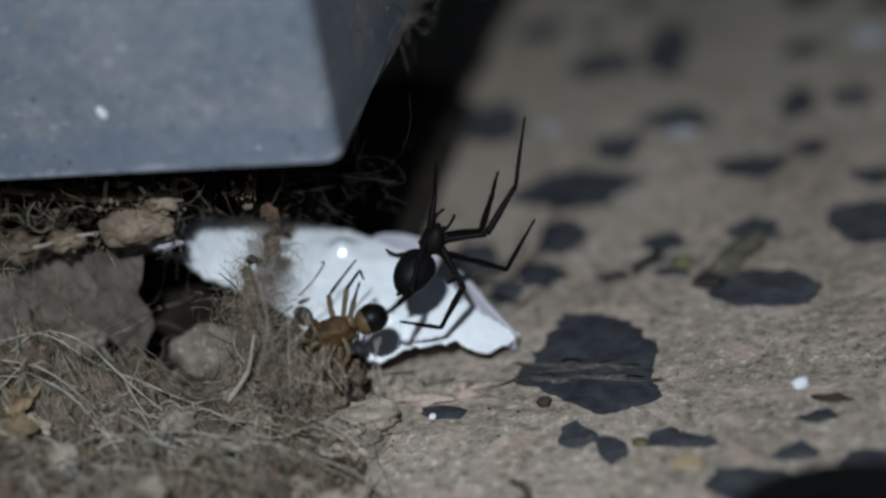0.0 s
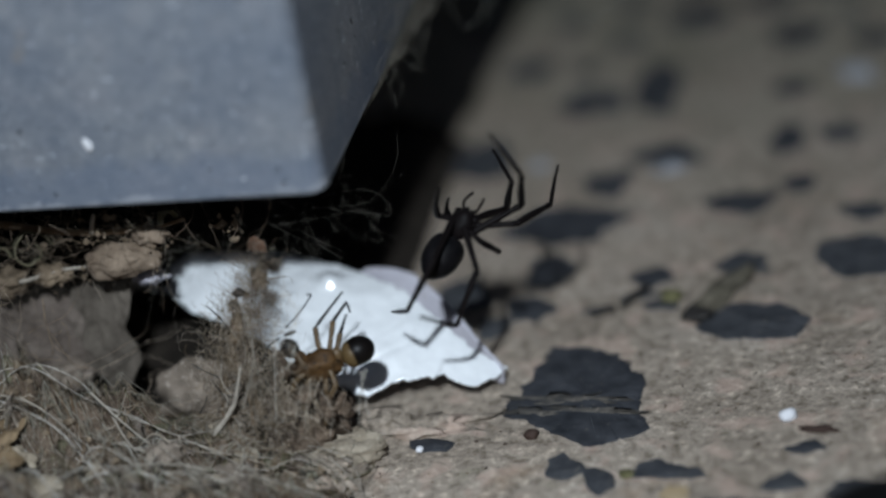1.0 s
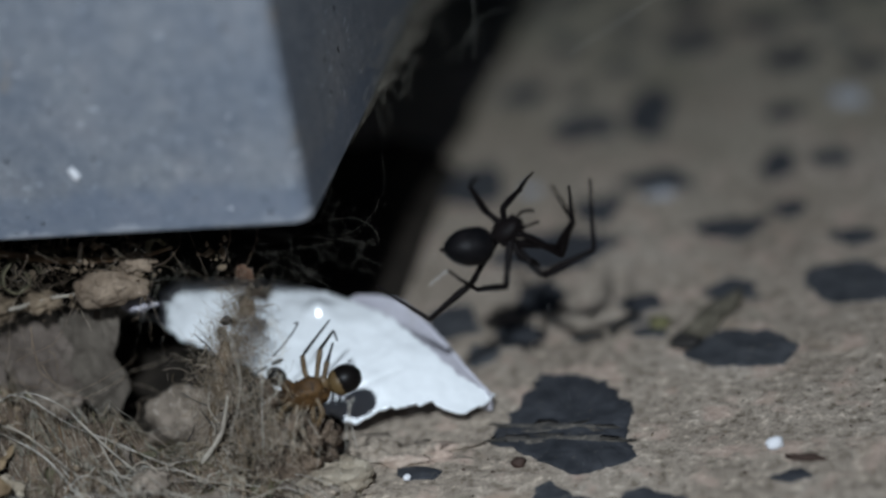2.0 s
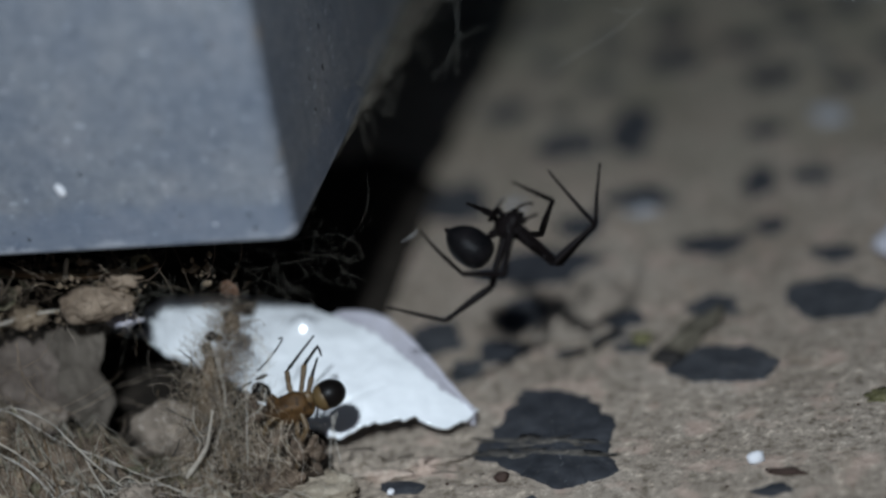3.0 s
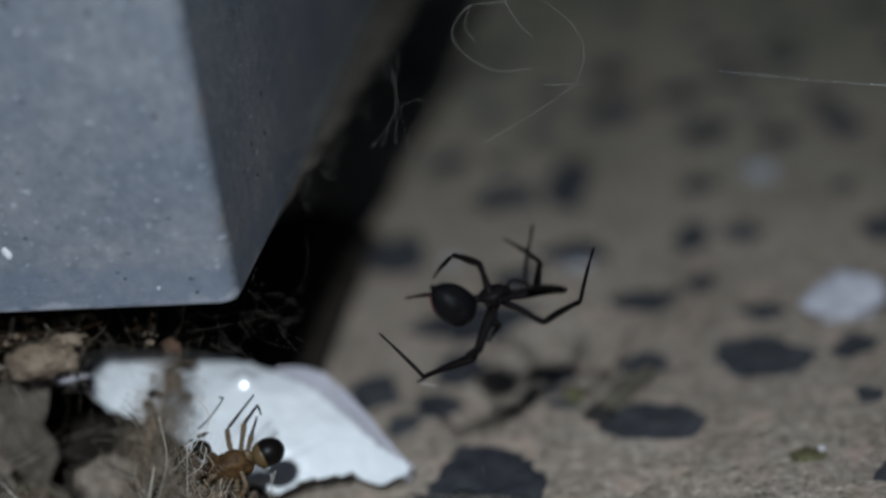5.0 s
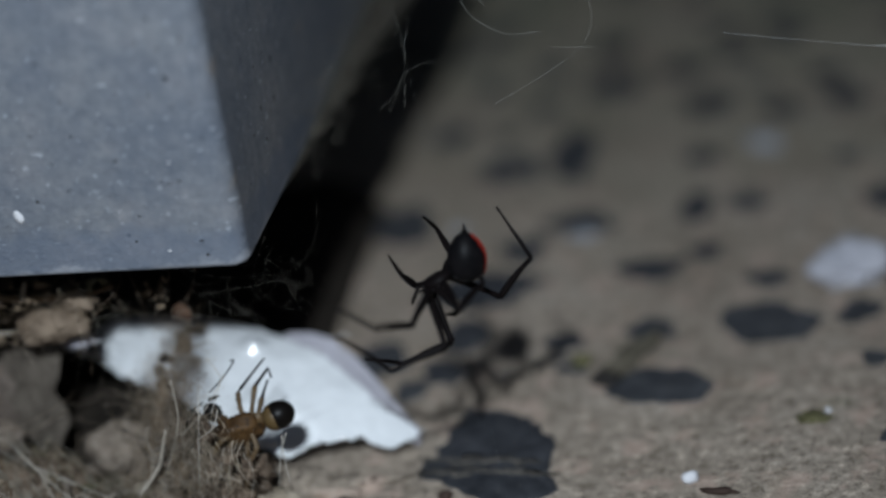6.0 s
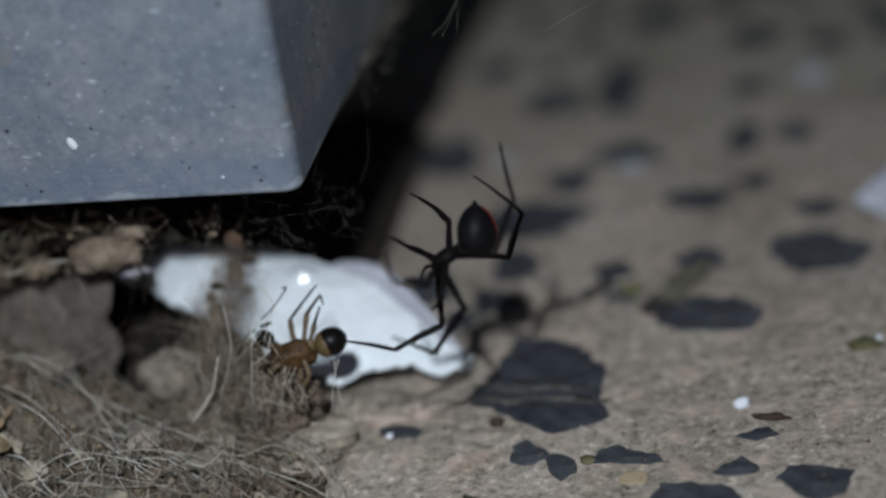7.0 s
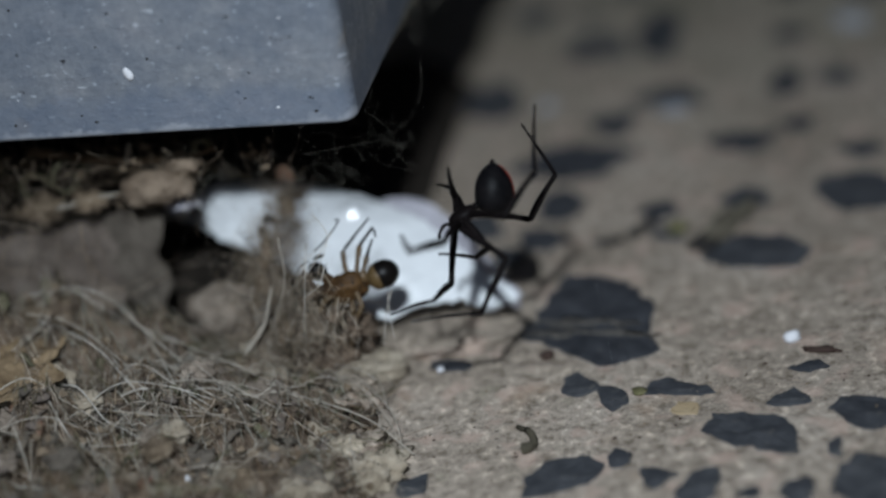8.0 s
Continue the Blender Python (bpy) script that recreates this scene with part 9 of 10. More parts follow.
    walk(legs[5][1], [
        (0, limb((-1.93, 0.85, -3.77), (-0.36, 0.93, 0.00))),
        (0.1, limb((-1.63, 1.99, -3.86), (-0.23, 0.96, 0.16))),
        (0.2, limb((-1.15, 3.06, -3.71), (-0.08, 0.94, 0.32))),
        (0.35, limb((-2.05, 2.59, -3.18), (-0.34, 0.91, 0.22))),
        (0.5, limb((-2.76, 2.00, -2.47), (-0.57, 0.81, 0.11))),
        (0.62, limb((-3.09, 1.17, -2.04), (-0.47, 0.79, 0.39))),
        (0.75, limb((-3.22, 0.31, -1.54), (-0.33, 0.70, 0.64))),
        (0.88, limb((-3.23, -0.12, -1.13), (-0.16, 0.55, 0.82))),
        (1, limb((-3.16, -0.54, -0.70), (0.01, 0.36, 0.93))),
        (1.2, limb((-2.83, -1.25, 0.13), (-0.29, 0.34, 0.89))),
        (1.4, limb((-2.26, -1.82, 0.94), (-0.56, 0.30, 0.77))),
        (1.5, limb((-1.96, -1.11, 2.27), (-0.70, 0.25, 0.67))),
        (1.6, limb((-2.25, -1.81, 0.98), (-0.84, 0.03, 0.55))),
        (1.9, limb((-2.66, -1.24, 0.89), (-0.63, 0.03, 0.78))),
        (2.2, limb((-2.98, -0.62, 0.76), (-0.36, 0.03, 0.93))),
        (2.5, limb((-3.15, -0.18, 0.64), (-0.08, 0.20, 0.98))),
        (2.8, limb((-3.27, 0.27, 0.51), (0.20, 0.34, 0.92))),
        (2.9, limb((-3.20, -0.40, -0.14), (0.44, 0.22, 0.87))),
        (3, limb((-2.96, -1.02, -0.79), (0.64, 0.08, 0.76))),
        (3.07, limb((-2.46, -1.86, -0.02), (0.21, 0.04, 0.98))),
        (3.13, limb((-1.69, -2.50, 0.72), (-0.27, -0.00, 0.96))),
        (3.2, limb((-0.70, -2.89, 1.38), (-0.69, -0.05, 0.72))),
        (3.5, limb((-1.73, -2.60, 0.15), (-0.84, -0.01, 0.55))),
        (3.65, limb((-1.28, -2.78, 0.80), (-0.55, 0.16, 0.82))),
        (3.8, limb((-0.76, -2.85, 1.41), (-0.15, 0.31, 0.94))),
        (3.9, limb((-1.15, -2.68, 1.28), (-0.31, 0.41, 0.86))),
        (4, limb((-1.51, -2.48, 1.14), (-0.46, 0.50, 0.73))),
        (4.07, limb((-2.11, -1.85, 1.23), (-0.15, 0.48, 0.87))),
        (4.13, limb((-2.58, -1.13, 1.25), (0.18, 0.39, 0.90))),
        (4.2, limb((-2.93, -0.33, 1.22), (0.48, 0.27, 0.83))),
        (4.38, limb((-2.79, -1.03, 0.84), (0.41, -0.08, 0.91))),
        (4.57, limb((-2.53, -1.67, 0.41), (0.28, -0.41, 0.87))),
        (4.75, limb((-2.16, -2.23, -0.03), (0.11, -0.69, 0.72))),
        (5.03, limb((-1.31, -2.95, -0.64), (-0.13, -0.87, 0.48))),
        (5.3, limb((-0.27, -3.38, -1.23), (-0.35, -0.92, 0.17))),
        (5.4, limb((-2.31, -1.73, -1.79), (-0.53, -0.84, 0.04))),
        (5.5, limb((-3.16, 0.76, -1.87), (-0.69, -0.72, -0.09))),
        (5.6, limb((-3.27, 1.98, -0.44), (-0.72, -0.67, 0.19))),
        (5.7, limb((-2.64, 3.03, 0.99), (-0.69, -0.56, 0.45))),
        (5.78, limb((-1.17, 4.55, 1.09), (-0.72, -0.46, 0.52))),
        (5.85, limb((0.79, 5.30, 0.88), (-0.74, -0.34, 0.58))),
        (5.92, limb((2.82, 5.13, 0.42), (-0.74, -0.22, 0.64))),
        (6, limb((4.52, 4.08, -0.22), (-0.73, -0.10, 0.68))),
        (6.1, limb((5.01, 3.32, 0.47), (-0.78, -0.15, 0.61))),
        (6.2, limb((5.27, 2.41, 1.11), (-0.82, -0.19, 0.54))),
        (6.5, limb((5.45, 0.76, 1.36), (-0.78, -0.22, 0.59))),
        (6.8, limb((4.79, -0.94, 1.81), (-0.78, -0.21, 0.59))),
        (6.9, limb((5.15, 0.73, 1.95), (-0.87, -0.03, 0.49))),
        (7, limb((4.97, 2.42, 1.76), (-0.92, 0.15, 0.36))),
        (7.3, limb((4.95, 0.99, 2.26), (-0.91, 0.01, 0.41))),
        (7.5, limb((5.18, 0.44, 1.87), (-0.91, 0.04, 0.40))),
        (7.8, limb((5.05, -0.34, 1.80), (-0.90, -0.09, 0.42))),
        (8, limb((5.02, -0.11, 1.95), (-0.85, -0.17, 0.50))),
    ])
    walk(legs[5][2], [
        (0, limb((-3.38, 4.58, -3.76), (-0.25, 0.81, 0.53))),
        (0.1, limb((-2.53, 5.83, -3.20), (-0.10, 0.76, 0.65))),
        (0.2, limb((-1.46, 6.84, -2.44), (0.06, 0.67, 0.74))),
        (0.35, limb((-3.41, 6.24, -2.29), (-0.20, 0.73, 0.65))),
        (0.5, limb((-5.04, 5.26, -2.03), (-0.45, 0.73, 0.51))),
        (0.62, limb((-4.97, 4.33, -0.48), (-0.32, 0.70, 0.64))),
        (0.75, limb((-4.53, 3.10, 1.01), (-0.18, 0.64, 0.75))),
        (0.88, limb((-3.88, 2.08, 2.15), (-0.04, 0.57, 0.82))),
        (1, limb((-3.10, 0.89, 3.04), (0.10, 0.49, 0.87))),
        (1.2, limb((-3.98, 0.13, 3.71), (0.28, 0.58, 0.76))),
        (1.4, limb((-4.50, -0.62, 4.02), (0.45, 0.65, 0.61))),
        (1.5, limb((-4.76, -0.12, 4.94), (0.46, 0.66, 0.60))),
        (1.6, limb((-5.59, -1.69, 3.17), (0.40, 0.67, 0.63))),
        (1.9, limb((-5.18, -1.12, 3.99), (0.35, 0.51, 0.78))),
        (2.2, limb((-4.43, -0.50, 4.49), (0.29, 0.34, 0.90))),
        (2.5, limb((-3.48, 0.60, 4.55), (0.20, 0.29, 0.93))),
        (2.8, limb((-2.45, 1.63, 4.18), (0.11, 0.25, 0.96))),
        (2.9, limb((-1.45, 0.47, 3.35), (0.09, 0.59, 0.80))),
        (3, limb((-0.39, -0.70, 2.25), (0.05, 0.85, 0.52))),
        (3.07, limb((-1.62, -1.69, 3.88), (0.07, 0.85, 0.51))),
        (3.13, limb((-2.78, -2.52, 4.57), (0.10, 0.86, 0.50))),
        (3.2, limb((-3.46, -3.09, 4.27), (0.12, 0.86, 0.49))),
        (3.5, limb((-5.08, -2.64, 2.34), (0.24, 0.89, 0.38))),
        (3.65, limb((-3.47, -2.12, 4.09), (0.18, 0.93, 0.32))),
        (3.8, limb((-1.36, -1.62, 5.17), (0.11, 0.96, 0.25))),
        (3.9, limb((-2.39, -1.02, 4.71), (0.38, 0.87, 0.32))),
        (4, limb((-3.34, -0.46, 4.08), (0.61, 0.71, 0.36))),
        (4.07, limb((-2.70, 0.05, 4.70), (0.58, 0.57, 0.58))),
        (4.13, limb((-1.87, 0.44, 4.86), (0.51, 0.40, 0.76))),
        (4.2, limb((-0.99, 0.73, 4.56), (0.40, 0.20, 0.89))),
        (4.38, limb((-1.17, -1.34, 4.48), (0.47, -0.05, 0.88))),
        (4.57, limb((-1.43, -3.30, 3.90), (0.51, -0.30, 0.81))),
        (4.75, limb((-1.72, -4.98, 2.84), (0.51, -0.53, 0.68))),
        (5.03, limb((-1.83, -6.42, 1.28), (0.52, -0.68, 0.51))),
        (5.3, limb((-1.67, -7.06, -0.55), (0.50, -0.80, 0.32))),
        (5.4, limb((-4.45, -5.11, -1.62), (0.19, -0.93, 0.32))),
        (5.5, limb((-5.91, -2.11, -2.23), (-0.14, -0.95, 0.28))),
        (5.6, limb((-6.15, -0.69, 0.31), (-0.21, -0.86, 0.46))),
        (5.7, limb((-5.41, 0.78, 2.79), (-0.27, -0.74, 0.62))),
        (5.78, limb((-4.05, 2.72, 3.18), (-0.38, -0.64, 0.67))),
        (5.85, limb((-2.15, 3.93, 3.22), (-0.48, -0.52, 0.71))),
        (5.92, limb((-0.13, 4.23, 2.97), (-0.57, -0.39, 0.72))),
        (6, limb((1.61, 3.68, 2.50), (-0.64, -0.25, 0.72))),
        (6.1, limb((1.90, 2.74, 2.92), (-0.72, -0.26, 0.65))),
        (6.2, limb((1.99, 1.65, 3.27), (-0.78, -0.27, 0.56))),
        (6.5, limb((2.34, -0.12, 3.71), (-0.84, -0.17, 0.52))),
        (6.8, limb((1.67, -1.78, 4.17), (-0.58, -0.17, 0.80))),
        (6.9, limb((1.66, 0.60, 3.90), (-0.70, 0.04, 0.71))),
        (7, limb((1.29, 3.02, 3.20), (-0.78, 0.25, 0.58))),
        (7.3, limb((1.31, 1.03, 3.90), (-0.87, -0.02, 0.49))),
        (7.5, limb((1.52, 0.60, 3.47), (-0.87, -0.12, 0.49))),
        (7.8, limb((1.44, -0.70, 3.48), (-0.87, -0.05, 0.48))),
        (8, limb((1.63, -0.79, 3.95), (-0.90, -0.18, 0.39))),
    ])
    walk(legs[6][0], [
        (0, limb((-1.30, 0.20, -0.40), (0.91, -0.37, -0.17))),
        (1, limb((-1.30, 0.20, -0.40), (0.96, -0.13, 0.23))),
        (1.2, limb((-1.30, 0.20, -0.40), (0.96, -0.27, 0.01))),
        (1.4, limb((-1.30, 0.20, -0.40), (0.90, -0.38, -0.20))),
        (1.5, limb((-1.30, 0.20, -0.40), (0.86, -0.48, -0.17))),
        (1.6, limb((-1.30, 0.20, -0.40), (0.95, -0.19, -0.25))),
        (1.9, limb((-1.30, 0.20, -0.40), (0.98, -0.06, -0.19))),
        (2.2, limb((-1.30, 0.20, -0.40), (0.99, 0.07, -0.13))),
        (2.8, limb((-1.30, 0.20, -0.40), (0.90, 0.43, -0.07))),
        (2.9, limb((-1.30, 0.20, -0.40), (0.94, 0.33, -0.11))),
        (3, limb((-1.30, 0.20, -0.40), (0.96, 0.22, -0.14))),
        (3.1, limb((-1.30, 0.20, -0.40), (0.96, 0.28, -0.09))),
        (3.2, limb((-1.30, 0.20, -0.40), (0.94, 0.34, -0.03))),
        (3.28, limb((-1.30, 0.20, -0.40), (0.97, 0.24, -0.02))),
        (3.35, limb((-1.30, 0.20, -0.40), (0.99, 0.15, -0.00))),
        (3.5, limb((-1.30, 0.20, -0.40), (0.99, -0.16, -0.01))),
        (3.58, limb((-1.30, 0.20, -0.40), (0.97, -0.22, -0.13))),
        (3.65, limb((-1.30, 0.20, -0.40), (0.93, -0.27, -0.25))),
        (3.72, limb((-1.30, 0.20, -0.40), (0.89, -0.33, -0.30))),
        (3.8, limb((-1.30, 0.20, -0.40), (0.85, -0.39, -0.35))),
        (3.9, limb((-1.30, 0.20, -0.40), (0.86, -0.34, -0.37))),
        (4, limb((-1.30, 0.20, -0.40), (0.87, -0.29, -0.40))),
        (4.1, limb((-1.30, 0.20, -0.40), (0.97, -0.26, -0.04))),
        (4.2, limb((-1.30, 0.20, -0.40), (0.93, -0.19, 0.33))),
        (4.57, limb((-1.30, 0.20, -0.40), (0.97, -0.23, -0.01))),
        (4.93, limb((-1.30, 0.20, -0.40), (0.91, -0.25, -0.35))),
        (5.3, limb((-1.30, 0.20, -0.40), (0.73, -0.23, -0.64))),
        (5.4, limb((-1.30, 0.20, -0.40), (0.04, -0.28, -0.96))),
        (5.5, limb((-1.30, 0.20, -0.40), (-0.69, -0.17, -0.71))),
        (5.6, limb((-1.30, 0.20, -0.40), (-0.84, 0.11, -0.53))),
        (5.7, limb((-1.30, 0.20, -0.40), (-0.88, 0.38, -0.29))),
        (5.78, limb((-1.30, 0.20, -0.40), (-0.90, 0.18, -0.40))),
        (5.85, limb((-1.30, 0.20, -0.40), (-0.87, -0.02, -0.49))),
        (5.92, limb((-1.30, 0.20, -0.40), (-0.80, -0.23, -0.55))),
        (6, limb((-1.30, 0.20, -0.40), (-0.69, -0.42, -0.58))),
        (6.25, limb((-1.30, 0.20, -0.40), (-0.78, -0.18, -0.60))),
        (6.5, limb((-1.30, 0.20, -0.40), (-0.82, 0.07, -0.57))),
        (7, limb((-1.30, 0.20, -0.40), (-0.71, 0.48, -0.51))),
        (7.15, limb((-1.30, 0.20, -0.40), (-0.87, 0.16, -0.47))),
        (7.3, limb((-1.30, 0.20, -0.40), (-0.91, -0.19, -0.37))),
        (7.5, limb((-1.30, 0.20, -0.40), (-0.67, -0.45, -0.59))),
        (7.8, limb((-1.30, 0.20, -0.40), (-0.56, -0.13, -0.82))),
        (7.9, limb((-1.30, 0.20, -0.40), (-0.51, -0.14, -0.85))),
        (8, limb((-1.30, 0.20, -0.40), (-0.45, -0.15, -0.88))),
    ])
    walk(legs[6][1], [
        (0, limb((2.91, -1.48, -1.20), (0.25, -0.37, -0.89))),
        (1, limb((3.14, -0.42, 0.64), (0.48, -0.08, -0.87))),
        (1.2, limb((3.13, -1.02, -0.34), (0.54, -0.01, -0.84))),
        (1.4, limb((2.85, -1.55, -1.32), (0.60, 0.06, -0.80))),
        (1.5, limb((2.64, -2.03, -1.20), (0.17, 0.27, -0.95))),
        (1.6, limb((3.07, -0.67, -1.55), (-0.17, 0.20, -0.97))),
        (1.9, limb((3.21, -0.08, -1.28), (-0.01, 0.24, -0.97))),
        (2.2, limb((3.25, 0.51, -1.00), (0.15, 0.27, -0.95))),
        (2.8, limb((2.85, 2.16, -0.71), (0.41, 0.14, -0.90))),
        (2.9, limb((3.02, 1.71, -0.89), (0.26, -0.00, -0.96))),
        (3, limb((3.13, 1.23, -1.07), (0.10, -0.14, -0.98))),
        (3.1, limb((3.10, 1.49, -0.81), (0.47, 0.04, -0.88))),
        (3.2, limb((3.03, 1.75, -0.54), (0.75, 0.21, -0.63))),
        (3.28, limb((3.16, 1.32, -0.48), (0.56, 0.13, -0.81))),
        (3.35, limb((3.25, 0.88, -0.42), (0.34, 0.04, -0.94))),
        (3.5, limb((3.24, -0.55, -0.43), (-0.13, -0.01, -0.99))),
        (3.58, limb((3.15, -0.81, -0.99), (0.16, -0.20, -0.97))),
        (3.65, limb((2.98, -1.05, -1.53), (0.43, -0.36, -0.83))),
        (3.72, limb((2.81, -1.33, -1.77), (0.68, -0.40, -0.62))),
        (3.8, limb((2.61, -1.61, -2.01), (0.86, -0.39, -0.33))),
        (3.9, limb((2.67, -1.37, -2.11), (0.67, -0.45, -0.59))),
        (4, limb((2.71, -1.12, -2.22), (0.41, -0.46, -0.78))),
        (4.1, limb((3.14, -0.98, -0.57), (0.05, -0.46, -0.88))),
        (4.2, limb((2.96, -0.67, 1.10), (-0.32, -0.40, -0.86))),
        (4.57, limb((3.17, -0.86, -0.45), (-0.57, -0.20, -0.80))),
        (4.93, limb((2.86, -0.93, -1.99), (-0.75, 0.03, -0.66))),
        (5.3, limb((2.07, -0.86, -3.35), (-0.86, 0.25, -0.45))),
        (5.4, limb((-1.12, -1.09, -4.81), (-0.97, -0.01, -0.23))),
        (5.5, limb((-4.46, -0.58, -3.65), (-0.96, -0.27, 0.01))),
        (5.6, limb((-5.16, 0.72, -2.85), (-0.72, 0.21, 0.66))),
        (5.7, limb((-5.34, 1.95, -1.73), (0.03, 0.54, 0.84))),
        (5.78, limb((-5.44, 1.04, -2.23), (0.33, 0.67, 0.66))),
        (5.85, limb((-5.32, 0.09, -2.63), (0.59, 0.71, 0.39))),
        (5.92, limb((-5.00, -0.85, -2.92), (0.76, 0.65, 0.05))),
        (6, limb((-4.49, -1.74, -3.08), (0.82, 0.50, -0.29))),
        (6.25, limb((-4.90, -0.64, -3.14), (0.79, 0.47, -0.39))),
        (6.5, limb((-5.07, 0.52, -3.02), (0.75, 0.44, -0.49))),
        (7, limb((-4.57, 2.41, -2.75), (0.89, 0.29, -0.34))),
        (7.15, limb((-5.29, 0.92, -2.57), (0.91, 0.28, -0.30))),
        (7.3, limb((-5.48, -0.67, -2.10), (0.93, 0.26, -0.25))),
        (7.5, limb((-4.38, -1.87, -3.11), (0.93, 0.25, -0.26))),
        (7.8, limb((-3.87, -0.40, -4.17), (0.89, 0.37, -0.26))),
        (7.9, limb((-3.63, -0.44, -4.32), (0.87, 0.45, -0.19))),
        (8, limb((-3.37, -0.49, -4.45), (0.85, 0.52, -0.12))),
    ])
    walk(legs[6][2], [
        (0, limb((3.85, -2.90, -4.60), (0.03, -0.15, 0.99))),
        (1, limb((4.97, -0.72, -2.68), (-0.08, 0.12, 0.99))),
        (1.2, limb((5.20, -1.06, -3.53), (-0.09, 0.15, 0.98))),
        (1.4, limb((5.13, -1.33, -4.36), (-0.11, 0.19, 0.98))),
        (1.5, limb((3.28, -1.00, -4.80), (-0.02, 0.37, 0.93))),
        (1.6, limb((2.42, 0.08, -5.22), (-0.04, 0.20, 0.98))),
        (1.9, limb((3.18, 0.82, -4.97), (0.20, 0.08, 0.98))),
        (2.2, limb((3.84, 1.53, -4.61), (0.43, -0.05, 0.90))),
        (2.8, limb((4.42, 2.71, -4.12), (0.79, 0.03, 0.61))),
        (2.9, limb((4.02, 1.70, -4.55), (0.78, 0.27, 0.57))),
        (3, limb((3.52, 0.68, -4.81), (0.71, 0.50, 0.49))),
        (3.1, limb((4.86, 1.63, -4.17), (0.75, 0.28, 0.60))),
        (3.2, limb((5.87, 2.55, -2.94), (0.74, 0.03, 0.67))),
        (3.28, limb((5.31, 1.81, -3.58), (0.67, 0.22, 0.71))),
        (3.35, limb((4.55, 1.03, -3.99), (0.57, 0.40, 0.72))),
        (3.5, limb((2.74, -0.60, -4.20), (0.40, 0.54, 0.74))),
        (3.58, limb((3.74, -1.55, -4.66), (0.63, 0.44, 0.65))),
        (3.65, limb((4.60, -2.40, -4.69), (0.81, 0.31, 0.50))),
        (3.72, limb((5.39, -2.84, -4.12), (0.95, 0.02, 0.32))),
        (3.8, limb((5.87, -3.10, -3.27), (0.96, -0.26, 0.09))),
        (3.9, limb((5.22, -3.08, -4.35), (0.92, 0.08, 0.39))),
        (4, limb((4.28, -2.88, -5.20), (0.69, 0.40, 0.60))),
        (4.1, limb((3.33, -2.74, -3.93), (0.67, 0.30, 0.68))),
        (4.2, limb((1.73, -2.19, -2.16), (0.64, 0.19, 0.74))),
        (4.57, limb((1.02, -1.61, -3.49), (0.81, -0.09, 0.59))),
        (4.93, limb((0.01, -0.82, -4.50), (0.86, -0.37, 0.35))),
        (5.3, limb((-1.19, 0.09, -5.06), (0.80, -0.60, 0.07))),
        (5.4, limb((-4.81, -1.13, -5.70), (0.22, -0.83, 0.51))),
        (5.5, limb((-8.12, -1.61, -3.61), (-0.49, -0.59, 0.65))),
        (5.6, limb((-7.89, 1.52, -0.34), (-0.33, -0.70, 0.64))),
        (5.7, limb((-5.23, 4.00, 1.46), (-0.16, -0.78, 0.60))),
        (5.78, limb((-4.17, 3.59, 0.29), (-0.42, -0.67, 0.62))),
        (5.85, limb((-3.08, 2.78, -1.15), (-0.64, -0.50, 0.59))),
        (5.92, limb((-2.12, 1.62, -2.72), (-0.81, -0.29, 0.51))),
        (6, limb((-1.39, 0.15, -4.18), (-0.92, -0.06, 0.39))),
        (6.25, limb((-1.90, 1.16, -4.63), (-0.97, 0.09, 0.21))),
        (6.5, limb((-2.21, 2.20, -4.88), (-0.97, 0.23, 0.01))),
        (7, limb((-1.18, 3.52, -4.05), (-0.97, 0.20, 0.10))),
        (7.15, limb((-1.82, 1.97, -3.70), (-0.97, 0.19, 0.13))),
        (7.3, limb((-1.94, 0.32, -3.05), (-0.97, 0.17, 0.16))),
        (7.5, limb((-0.84, -0.92, -4.11), (-0.93, 0.31, 0.21))),
        (7.8, limb((-0.48, 1.01, -5.16), (-0.80, 0.53, 0.29))),
        (7.9, limb((-0.30, 1.25, -5.04), (-0.44, 0.73, 0.52))),
        (8, limb((-0.15, 1.48, -4.90), (0.01, 0.78, 0.63))),
    ])
